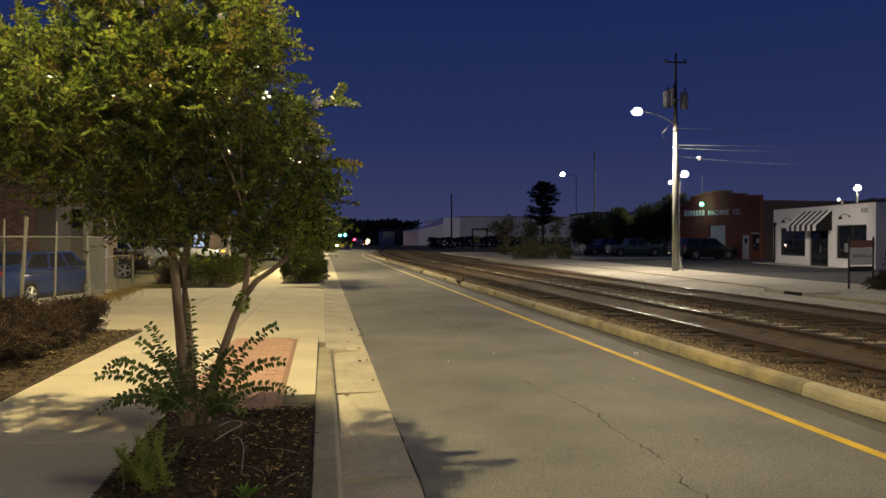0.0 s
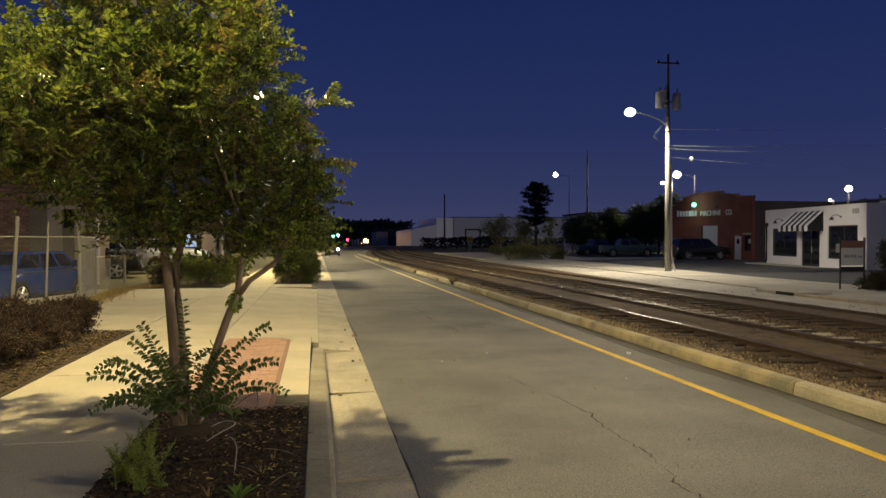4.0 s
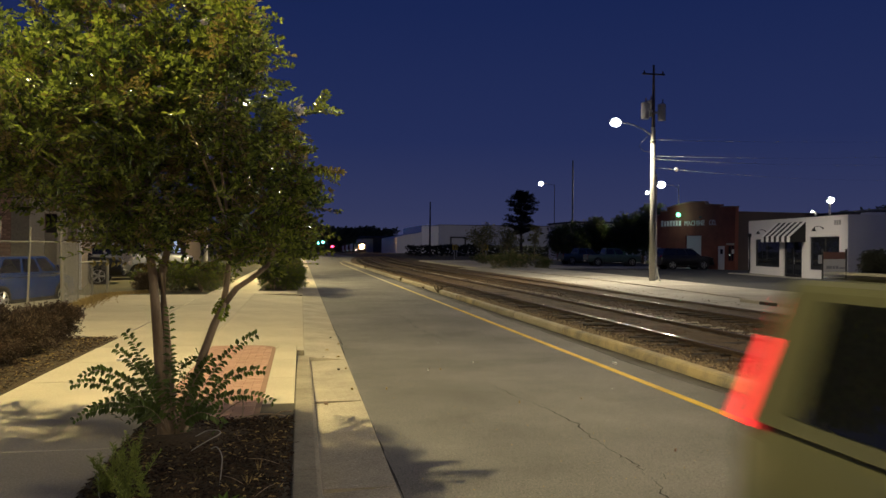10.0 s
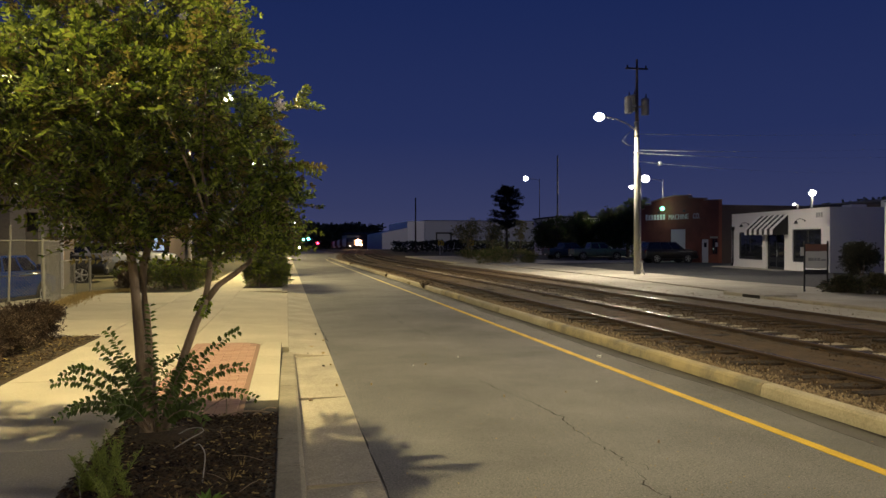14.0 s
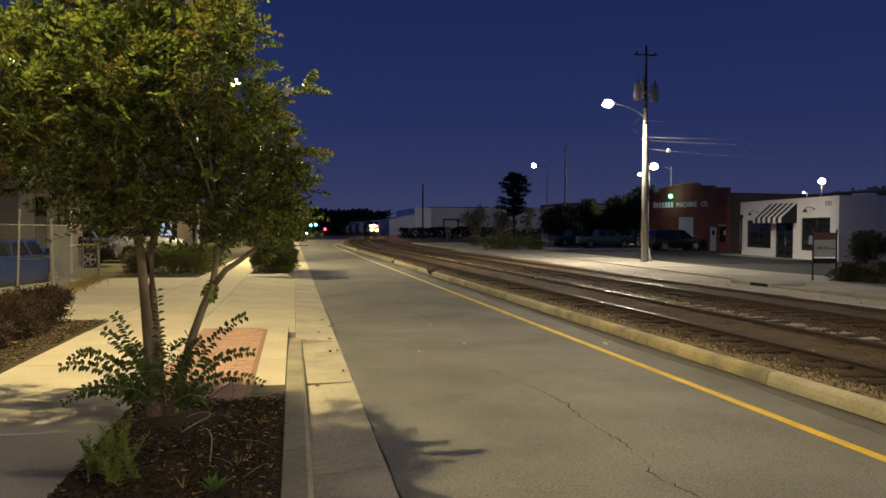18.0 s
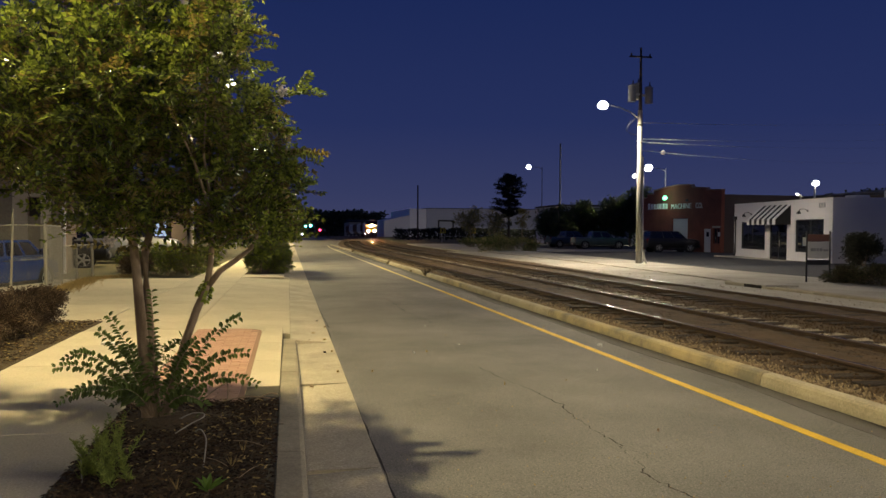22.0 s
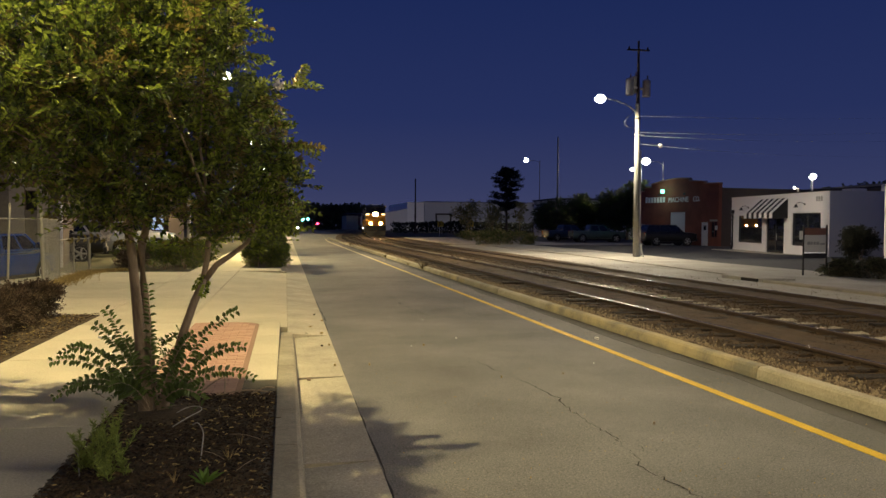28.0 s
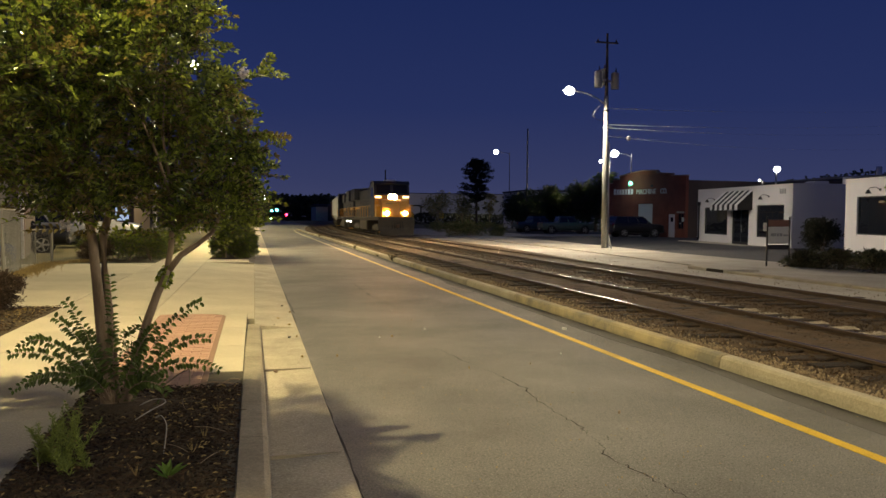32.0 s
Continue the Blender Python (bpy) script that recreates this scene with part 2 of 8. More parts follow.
M = dict(
    ground=material("dry_grass_ground", (0.045, 0.05, 0.022), 0.95, vary=0.5, big=0.25, fine=9, bump=0.6, second=(0.09, 0.075, 0.04)),
    asphalt=material("asphalt", (0.140, 0.136, 0.132), 0.78, vary=0.40, contrast=0.11, big=0.45, fine=85, bump=0.5, fine_mix=0.5, spec=0.35, speck=0.7),
    lot=material("old_asphalt", (0.05, 0.05, 0.052), 0.9, vary=0.35, big=0.3, fine=40, bump=0.3),
    walk=material("pavement_concrete", (0.46, 0.41, 0.30), 0.85, vary=0.17, contrast=0.12, big=0.7, fine=60, bump=0.12, per_object=0.12, speck=0.25),
    gutter=material("gutter_concrete", (0.38, 0.34, 0.26), 0.8, vary=0.32, contrast=0.12, big=1.2, fine=50, bump=0.15, speck=0.3),
    kerb=material("kerb_concrete", (0.31, 0.272, 0.20), 0.85, vary=0.28, contrast=0.13, big=1.8, fine=45, bump=0.3, per_object=0.15, speck=0.15),
    kerb_yellow=material("kerb_with_worn_yellow_paint", (0.265, 0.24, 0.185), 0.85, vary=0.3, contrast=0.10, big=1.4, fine=30, bump=0.3, second=(0.33, 0.265, 0.15), fine_mix=0.25),
    asphalt_dark=material("dark_asphalt_seam", (0.088, 0.083, 0.077), 0.85, vary=0.35, contrast=0.11, big=0.8, fine=110, bump=0.3),
    crack=material("crack_dirt_and_throat_shade", (0.02, 0.018, 0.016), 0.95, vary=0.3),
    apron=material("pale_concrete", (0.36, 0.335, 0.28), 0.85, vary=0.35, contrast=0.12, big=0.3, fine=25, bump=0.15),
    brick_joint=material("sandy_joint", (0.26, 0.16, 0.11), 0.95),
    joint=material("joint_dirt", (0.08, 0.07, 0.05), 0.95),
    mulch=material("bark_mulch", (0.030, 0.020, 0.012), 0.95, vary=0.6, big=3.0, fine=45, bump=1.0, fine_mix=0.6, second=(0.088, 0.062, 0.032)),
    brick_pave=material("paving_brick", (0.39, 0.235, 0.17), 0.85, vary=0.18, big=3, fine=60, bump=0.2, per_object=0.25),
    # two paler copies of the yellow paint, with distant glare in the colour
    yellow_worn=material("yellow_road_paint_with_glare", (0.60, 0.47, 0.17), 0.7, vary=0.28, contrast=0.12, big=2.0, fine=70, bump=0.2),
    yellow_pale=material("yellow_road_paint_with_strong_glare", (0.56, 0.49, 0.30), 0.7, vary=0.28, contrast=0.12, big=2.0, fine=70, bump=0.2),
    yellow=material("yellow_road_paint", (0.60, 0.39, 0.032), 0.7, vary=0.28, contrast=0.12, big=2.0, fine=70, bump=0.2),
    ballast=material("dirty_ballast", (0.040, 0.024, 0.011), 0.95, contrast=0.13, vary=0.72, big=2.2, fine=38, bump=1.0, fine_mix=0.65, second=(0.076, 0.047, 0.021), voronoi=False),
    gravel=material("pale_gravel", (0.27, 0.205, 0.125), 0.9, vary=0.4, big=3, fine=30, island=True),
    stone=material("ballast_stone", (0.37, 0.32, 0.24), 0.9, vary=0.3, big=3, fine=30, island=True),
    tie=material("tie_wood", (0.026, 0.017, 0.011), 0.9, vary=0.4, big=2, fine=25, bump=0.6, per_object=0.4, stretch=(1, 8, 8)),
    rail=material("rusty_rail_side", (0.06, 0.038, 0.024), 0.75, vary=0.3, big=2, fine=40, bump=0.3),
    railtop=material("polished_rail_top", (0.72, 0.67, 0.58), 0.22, metal=1.0, vary=0.1, big=3, fine=60, bump=0.03),
    bark=material("smooth_bark", (0.27, 0.20, 0.135), 0.8, vary=0.45, big=9, fine=40, bump=0.4, stretch=(1, 1, 0.25)),
    leaf=material("green_leaf", (0.100, 0.158, 0.024), 0.21, spec=0.9, vary=0.5, big=0.9, fine=2.5, bump=0.0, island=True, per_object=0.5, second=(0.21, 0.255, 0.038), leafy=0.38),
    leaf_shoot=material("fresh_dark_green_leaf", (0.095, 0.138, 0.028), 0.40, vary=0.4, big=2, fine=5, bump=0.0, island=True, per_object=0.4, leafy=0.4),
    mulch_chip=material("mulch_chip", (0.032, 0.021, 0.013), 0.95, vary=0.6, big=3, fine=20, bump=0, island=True, per_object=0.5, second=(0.055, 0.034, 0.018)),
    pale_hose=material("pale_hose", (0.34, 0.31, 0.27), 0.6, vary=0.2),
    leaf_new2=material("bright_seedling_leaf", (0.14, 0.24, 0.04), 0.5, vary=0.2, leafy=0.4),
    dry_weed=material("dry_weed", (0.10, 0.075, 0.035), 0.9, vary=0.4, big=3, fine=20, bump=0),
    leaf_new3=material("yellowish_sapling_leaf", (0.20, 0.18, 0.05), 0.6, vary=0.3, big=2, fine=5, bump=0.0, island=True, leafy=0.4),
    number_grey=material("grey_lettering", (0.30, 0.30, 0.31), 0.7, vary=0.1),
    letter_white=material("white_lettering", (0.88, 0.86, 0.82), 0.7, vary=0.1),
    red_frame=material("dark_red_frame", (0.12, 0.03, 0.025), 0.6, vary=0.2),
    transformer=material("grey_enamel", (0.26, 0.265, 0.27), 0.5, metal=0.2, vary=0.15),
    brown_porcelain=material("brown_porcelain", (0.08, 0.045, 0.03), 0.3, vary=0.15),
    reflection_glow=glow("window_reflection_glow", (1.0, 0.93, 0.85), 3.0),
    clear_lens=glassy("clear_lamp_lens", (0.35, 0.35, 0.36), 0.08),
    dark_lens=glassy("unlit_lens", (0.05, 0.05, 0.05), 0.1),
    chrome=material("chrome_trim", (0.75, 0.75, 0.75), 0.12, metal=1.0, vary=0.03, bump=0.0),
    silver=material("silver_car_paint", (0.38, 0.39, 0.42), 0.32, metal=0.5, vary=0.06, big=3, fine=200, bump=0.0, spec=0.6),
    blue_dark=material("dark_blue_car_paint", (0.035, 0.06, 0.10), 0.32, metal=0.3, vary=0.06, big=3, fine=200, bump=0.0, spec=0.6),
    far_head_glow=glow("lit_far_headlamp", (0.85, 0.93, 1.0), 300.0),
    step_glow=glow("lit_step_lamp", (1.0, 0.85, 0.75), 30.0),
    walk_edge=material("pale_walkway_edge", (0.35, 0.33, 0.28), 0.7, vary=0.25),
    twig=material("young_twig", (0.05, 0.045, 0.02), 0.8, vary=0.3),
    leaf_red=material("bronze_leaf", (0.185, 0.150, 0.036), 0.28, vary=0.4, big=2, fine=5, bump=0.0, island=True, per_object=0.5, leafy=0.4),
    leaf_new=material("yellow_green_leaf", (0.27, 0.31, 0.03), 0.45, vary=0.3, big=2, fine=5, bump=0.0, island=True, per_object=0.4, leafy=0.4),
    leaf_dark=material("dark_leaf", (0.075, 0.105, 0.028), 0.6, vary=0.5, big=0.8, fine=4, bump=0.0, island=True, per_object=0.5, leafy=0.4),
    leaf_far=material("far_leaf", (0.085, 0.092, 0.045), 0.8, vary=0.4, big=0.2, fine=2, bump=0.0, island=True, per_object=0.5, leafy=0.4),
    # far_leaf again, darker: the shade on unlit foliage is in the colour
    leaf_far_shaded=material("shaded_far_leaf", (0.030, 0.034, 0.020), 0.8, vary=0.4, big=0.2, fine=2, bump=0.0, island=True, per_object=0.5, leafy=0.3),
    leaf_pale=material("pale_leaf", (0.21, 0.195, 0.08), 0.6, vary=0.4, big=0.8, fine=4, bump=0.0, island=True, per_object=0.5, leafy=0.4),
    leaf_hedge=material("hedge_leaf", (0.070, 0.046, 0.028), 0.6, vary=0.5, big=2, fine=6, bump=0.0, island=True, per_object=0.5, leafy=0.4),
    petal=material("white_petals", (0.82, 0.76, 0.72), 0.7, vary=0.12, big=8, fine=30, bump=0.1),
    straw=material("dry_grass", (0.30, 0.22, 0.09), 0.9, vary=0.4, big=2, fine=20, bump=0, island=True),
    grass=material("weed_green", (0.20, 0.25, 0.05), 0.7, vary=0.4, big=2, fine=20, bump=0, island=True),
    white=material("white_painted_wall", (0.63, 0.62, 0.63), 0.75, vary=0.06, big=0.5, fine=12, bump=0.08),
    red_brick=material("red_brick_wall", (0.165, 0.052, 0.036), 0.9, vary=0.3, big=0.8, fine=14, bump=0.2, second=(0.24, 0.078, 0.048)),
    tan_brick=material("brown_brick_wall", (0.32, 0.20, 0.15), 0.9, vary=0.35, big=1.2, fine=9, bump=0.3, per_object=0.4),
    stained_wall=material("stained_grey_wall", (0.25, 0.225, 0.175), 0.9, vary=0.35, big=0.9, fine=14, bump=0.2),
    grey_wall=material("weathered_concrete_wall", (0.44, 0.40, 0.32), 0.9, vary=0.25, big=0.5, fine=14, bump=0.15),
    # brighter and duller warehouse faces: how they are lit is put into the colours
    annex_lit=material("lit_metal_cladding", (0.86, 0.84, 0.86), 0.7, vary=0.06, big=0.1, fine=3, bump=0.0),
    warehouse_unlit=material("unlit_metal_cladding", (0.46, 0.47, 0.53), 0.7, vary=0.10, big=0.1, fine=3, bump=0.0),
    far_wall=material("pale_metal_cladding", (0.70, 0.68, 0.70), 0.7, vary=0.10, big=0.1, fine=3, bump=0.0),
    # dark sheds, and side walls whose shade is put into the colour
    far_dark=material("dark_shed_and_shaded_wall", (0.075, 0.055, 0.05), 0.9, vary=0.25, big=0.15, fine=3, bump=0.0),
    roof=material("dark_roof", (0.03, 0.028, 0.032), 0.9, vary=0.3, big=0.4, fine=8),
    black=material("black_paint", (0.012, 0.012, 0.013), 0.5, vary=0.3, big=3, fine=30, bump=0.05),
    charcoal=material("dark_metal", (0.035, 0.035, 0.04), 0.55, metal=0.3, vary=0.3, big=3, fine=30, bump=0.08),
    dull_steel=material("weathered_galvanised_steel", (0.30, 0.285, 0.24), 0.6, metal=0.3, vary=0.3, big=3, fine=30, bump=0.05, stretch=(1, 1, 0.2)),
    steel=material("galvanised_steel", (0.50, 0.49, 0.46), 0.5, metal=0.55, vary=0.18, big=3, fine=30, bump=0.05, stretch=(1, 1, 0.2)),
    concrete_pole=material("pale_pole", (0.21, 0.205, 0.19), 0.75, vary=0.2, big=3, fine=30, bump=0.1, stretch=(1, 1, 0.15)),
    wood_pole=material("creosoted_wood", (0.06, 0.045, 0.035), 0.9, vary=0.3, big=3, fine=30, bump=0.2, stretch=(1, 1, 0.1)),
    cable=material("black_cable", (0.02, 0.02, 0.02), 0.6, vary=0.1),
    bare_wire=material("bright_wire", (0.85, 0.83, 0.80), 0.5, metal=0.0, vary=0.1),
    glass=glassy("dark_window_glass", (0.012, 0.014, 0.02), 0.012, 0.25),
    tint=glassy("tinted_car_glass", (0.008, 0.009, 0.011)),
    rubber=material("tyre_rubber", (0.016, 0.016, 0.016), 0.85, vary=0.2, big=6, fine=60, bump=0.15),
    alloy=material("alloy_wheel", (0.55, 0.55, 0.55), 0.35, metal=0.8, vary=0.1, big=6, fine=60, bump=0.0),
    awning_white=material("white_canvas", (0.62, 0.62, 0.62), 0.85, vary=0.08, big=4, fine=60),
    awning_black=material("black_canvas", (0.012, 0.012, 0.014), 0.9, vary=0.2, big=4, fine=60),
    olive=material("green_car_paint", (0.165, 0.168, 0.10), 0.22, metal=0.30, vary=0.06, big=3, fine=200, bump=0.0, spec=0.6),
    blue=material("blue_car_paint", (0.022, 0.060, 0.24), 0.12, metal=0.0, vary=0.08, big=3, fine=200, bump=0.0, spec=0.6),
    dark_paint=material("black_car_paint", (0.010, 0.010, 0.012), 0.3, metal=0.2, vary=0.08, big=3, fine=200, bump=0.0, spec=0.6),
    grey_paint=material("grey_green_car_paint", (0.10, 0.14, 0.13), 0.35, metal=0.4, vary=0.08, big=3, fine=200, bump=0.0, spec=0.6),
    plate=material("licence_plate", (0.70, 0.62, 0.60), 0.5, vary=0.05),
    loco_yellow=material("locomotive_yellow", (0.52, 0.25, 0.02), 0.45, vary=0.18, big=1.2, fine=30, bump=0.05),
    loco_blue=material("locomotive_dark_blue", (0.010, 0.013, 0.022), 0.6, vary=0.3, big=1.0, fine=30, bump=0.05),
    loco_black=material("grimy_underframe", (0.050, 0.042, 0.033), 0.8, vary=0.4, big=2.0, fine=25, bump=0.2),
    wagon_grey=material("pale_grey_wagon", (0.66, 0.66, 0.66), 0.65, vary=0.25, big=0.7, fine=20, bump=0.1),
    wagon_brown=material("brown_wagon", (0.16, 0.08, 0.05), 0.75, vary=0.3, big=0.7, fine=20, bump=0.1),
    sign_white=material("white_sign_board", (0.62, 0.62, 0.60), 0.6, vary=0.06),
    sign_red=material("faded_red_board", (0.24, 0.12, 0.09), 0.7, vary=0.2),
    sign_yellow=material("yellow_sign", (0.6, 0.42, 0.04), 0.6, vary=0.1),
    red_lens=material("red_tail_lens", (0.35, 0.008, 0.01), 0.25, vary=0.1),
    tail_glow=glow("lit_tail_lamp", (1.0, 0.04, 0.04), 2.5),
    head_glow=glow("lit_headlamp", (1.0, 0.80, 0.66), 42000.0),
    projector_glow=glow("lit_headlamp_projector", (1.0, 0.76, 0.55), 600.0),
    amber_glow=glow("lit_amber_lamp", (1.0, 0.36, 0.03), 6.0),
    loco_head=glow("lit_locomotive_headlight", (1.0, 0.52, 0.20), 9000.0),
    ditch_glow=glow("lit_ditch_light", (1.0, 0.60, 0.26), 1500.0),
    board_glow=glow("lit_number_board", (1.0, 0.72, 0.38), 3.0),
    lamp_glow=glow("lit_street_lamp", (1.0, 0.92, 0.74), 60.0),
    far_lamp_glow=glow("lit_far_lamp", (1.0, 0.90, 0.75), 40.0),
    green_glow=glow("lit_green_lamp", (0.15, 1.0, 0.45), 6.0),
    signal_green=glow("lit_green_signal", (0.1, 0.9, 0.85), 30.0),
    signal_red=glow("lit_red_signal", (1.0, 0.02, 0.06), 20.0),
    window_glow=glow("lit_window", (0.55, 0.72, 1.0), 0.6),
)


# ---- small tools ----
def rnd(a, b):
    return random.uniform(a, b)


def part(name, bm, mat, parent=None, label="", smooth=False):
    """Links a bmesh as one mesh object, under a thing or a part where one is given."""
    me = bpy.data.meshes.new(name)
    bm.to_mesh(me)
    bm.free()
    for m in mat if isinstance(mat, (list, tuple)) else [mat]:
        me.materials.append(m)
    if smooth:
        me.shade_smooth()
    ob = new(name, me)
    ob.parent = parent
    if label:
        tagged(ob, label)
    return ob


def raw(name, verts, faces, mat, parent=None, label="", smooth=False):
    me = bpy.data.meshes.new(name)
    me.from_pydata(verts, [], faces)
    me.materials.append(mat)
    if smooth:
        me.shade_smooth()
    me.update()
    ob = new(name, me)
    ob.parent = parent
    if label:
        tagged(ob, label)
    return ob


def thing(name, at, label, category, group="", kind=""):
    """An Empty at the base of a thing that carries its parts."""
    ob = new(name)
    ob.empty_display_size = 0.2
    ob.matrix_basis = at
    return tagged(ob, label, category, group, kind)


def piece(name, mesh, parent, m):
    ob = new(name, mesh)
    ob.parent = parent
    ob.matrix_basis = m
    return ob


def box(bm, x0, x1, y0, y1, z0, z1, bevel=0.0, m=None, seg=1):
    r = bmesh.ops.create_cube(bm, size=1)
    v = r["verts"]
    for p in v:
        p.co = Vector((x0 + (p.co.x + 0.5) * (x1 - x0), y0 + (p.co.y + 0.5) * (y1 - y0), z0 + (p.co.z + 0.5) * (z1 - z0)))
    if bevel:
        es = list({e for p in v for e in p.link_edges})
        r = bmesh.ops.bevel(bm, geom=es, offset=bevel, segments=seg, affect="EDGES", profile=0.6)
        v = r["verts"]
    if m is not None:
        bmesh.ops.transform(bm, matrix=m, verts=list({p for p in v}))
    return bm


def boxm(*a, **k):
    return box(bmesh.new(), *a, **k)


def rod(bm, a, b, r0, r1=None, seg=8, caps=True):
    """A tapered round bar from a to b."""
    a, b = Vector(a), Vector(b)
    d = b - a
    q = d.to_track_quat("Z", "Y").to_matrix().to_4x4()
    bmesh.ops.create_cone(bm, cap_ends=caps, segments=seg, radius1=r0, radius2=r0 if r1 is None else r1, depth=d.length,
                          matrix=Matrix.Translation((a + b) / 2) @ q)
    return bm


def rodm(*a, **k):
    return rod(bmesh.new(), *a, **k)


def disc(bm, x, y, z, r, seg=20):
    """A round plate that faces +y."""
    bm.faces.new([bm.verts.new((x + r * math.cos(a), y, z + r * math.sin(a))) for a in (-2 * math.pi * k / seg for k in range(seg))])
    return bm


def tube(bm, pts, radii, seg=7):
    """A bent round limb through pts."""
    rings = []
    for i, p in enumerate(pts):
        p = Vector(p)
        d = Vector(pts[min(i + 1, len(pts) - 1)]) - Vector(pts[max(i - 1, 0)])
        q = d.to_track_quat("Z", "Y")
        r = radii[i] if isinstance(radii, (list, tuple)) else radii
        rings.append([bm.verts.new(p + q @ Vector((r * math.cos(a), r * math.sin(a), 0))) for a in (2 * math.pi * k / seg for k in range(seg))])
    for a, b in zip(rings, rings[1:]):
        for k in range(seg):
            bm.faces.new((a[k], a[(k + 1) % seg], b[(k + 1) % seg], b[k]))
    bm.faces.new(rings[0][::-1])
    bm.faces.new(rings[-1])
    return bm


def slab(bm, poly, z0, z1):
    """An upright prism on a flat outline."""
    lo = [bm.verts.new((x, y, z0)) for x, y in poly]
    hi = [bm.verts.new((x, y, z1)) for x, y in poly]
    bm.faces.new(lo[::-1])
    bm.faces.new(hi)
    for i in range(len(poly)):
        j = (i + 1) % len(poly)
        bm.faces.new((lo[i], lo[j], hi[j], hi[i]))
    return bm


def outline(bm, pts, x0, x1):
    """A prism across x on an outline in y and z."""
    lo = [bm.verts.new((x0, y, z)) for y, z in pts]
    hi = [bm.verts.new((x1, y, z)) for y, z in pts]
    bm.faces.new(lo[::-1])
    bm.faces.new(hi)
    for i in range(len(pts)):
        j = (i + 1) % len(pts)
        bm.faces.new((lo[i], lo[j], hi[j], hi[i]))
    bmesh.ops.recalc_face_normals(bm, faces=bm.faces)
    return bm


def smoothstep(a, b, x):
    t = max(0.0, min(1.0, (x - a) / (b - a)))
    return t * t * (3 - 2 * t)


def gz(y):
    """The height of the ground: level, but falling gently past 280 m."""
    if y < 280:
        return 0.0
    if y < 340:
        return -0.010 * (y - 280) ** 2 / 120
    return -0.010 * (30 + min(y, 520) - 340)


def bend(y):
    """How far the tracks have swung to the right at y."""
    return 14.6 * smoothstep(62, 275, y)


def shrink(t, kx, ky, kz):
    """Scales a thing with all its parts about its base."""
    done = set()
    for o in t.children_recursive:
        o.location = (o.location.x * kx, o.location.y * ky, o.location.z * kz)
        if o.data and o.data.name not in done:
            done.add(o.data.name)
            o.data.transform(Matrix.Diagonal((kx, ky, kz, 1)))


# ---- ground ----
YS = [-60, -30, -10, 0, 5, 10, 15, 20, 25, 30, 40, 50, 60, 70, 80, 90, 97, 104, 111, 118, 125, 133, 141, 150, 165, 180, 200, 220, 240, 260, 290, 320, 360, 400, 450, 520]


def sheet(name, rows, mat, label, category, kind="structure", thick=0.0):
    """A strip along y: rows of (y, x0, x1, z0, z1) across."""
    verts, faces = [], []
    for y, x0, x1, z0, z1 in rows:
        verts += [(x0, y, gz(y) + z0), (x1, y, gz(y) + z1), (x0, y, gz(y) + z0 - 0.4), (x1, y, gz(y) + z1 - 0.4)]
    for i in range(len(rows) - 1):
        a, b = 4 * i, 4 * i + 4
        faces += [(a, a + 1, b + 1, b), (a + 2, a, b, b + 2), (a + 1, a + 3, b + 3, b + 1)]
    faces += [(0, 2, 3, 1), (b, b + 1, b + 3, b + 2)]
    ob = raw(name, verts, faces, mat)
    return tagged(ob, label, category, kind=kind)


def ys(a, b):
    return [a] + [y for y in YS if a < y < b] + [b]


_v, _f = [], []
_xs = [-2500, -600, -200, -80, -30, 0, 40, 90, 200, 600, 2500]
_yy = YS[:] + [700, 1200, 3500]
_yy[0] = -400
for _y in _yy:
    for _x in _xs:
        _v.append((_x, _y, gz(_y) - 0.10))
for _i in range(len(_yy) - 1):
    for _j in range(len(_xs) - 1):
        _a = _i * len(_xs) + _j
        _f.append((_a, _a + 1, _a + 1 + len(_xs), _a + len(_xs)))
tagged(raw("ground", _v, _f, M["ground"]), "dark rough grass and dirt ground", "ground", kind="structure")

sheet("road", [(y, 0.60, 4.97 + 5.0 * smoothstep(80, 96, y), 0.0, 0.0) for y in ys(-30, 520)], M["asphalt"], "worn grey asphalt road lane with cracks", "road")
sheet("gutter", [(y, 0.105, 0.62, -0.02, 0.004) for y in (-30, 11.3)] , M["gutter"], "stained pale concrete gutter beside the road", "gutter")
sheet("gutter", [(y, 0.02, 0.62, 0.0, 0.004) for y in ys(25.6, 300)], M["gutter"], "pale concrete gutter beside the road", "gutter")
# the yellow edge line, its far stretches paler with glare put into the colour
for _a, _c, _m in ((-30, 21, "yellow"), (21, 36, "yellow_worn"), (36, 92, "yellow_pale")):
    sheet("yellow_line", [(y, 4.09 + 0.4 * smoothstep(78, 92, y), 4.195 + 0.4 * smoothstep(78, 92, y), 0.004, 0.004) for y in ys(_a, _c)], M[_m], "solid yellow painted line along the road", "road marking")

# ---- the bed of the tracks ----
TRACKS = (7.115, 10.625)
GAUGE = 0.67  # half, to the middle of the rail heads
sheet("track_bed", [(y, 5.085 + bend(y), 12.7 + 1.2 * smoothstep(8, 34, y) + bend(y), 0.02, 0.03) for y in ys(-30, 520)], M["ballast"], "dirty brown ballast and soil round the tracks", "track bed")
# ---- the far side: concrete roadway, kerb, pavement, parking lot ----
sheet("far_roadway", [(y, 11.85 + 0.9 * smoothstep(22, 40, y), 13.6 + 1.9 * smoothstep(10, 45, y), 0.06, 0.06) for y in ys(-30, 62)], M["apron"], "pale worn concrete strip beside the tracks", "roadway")
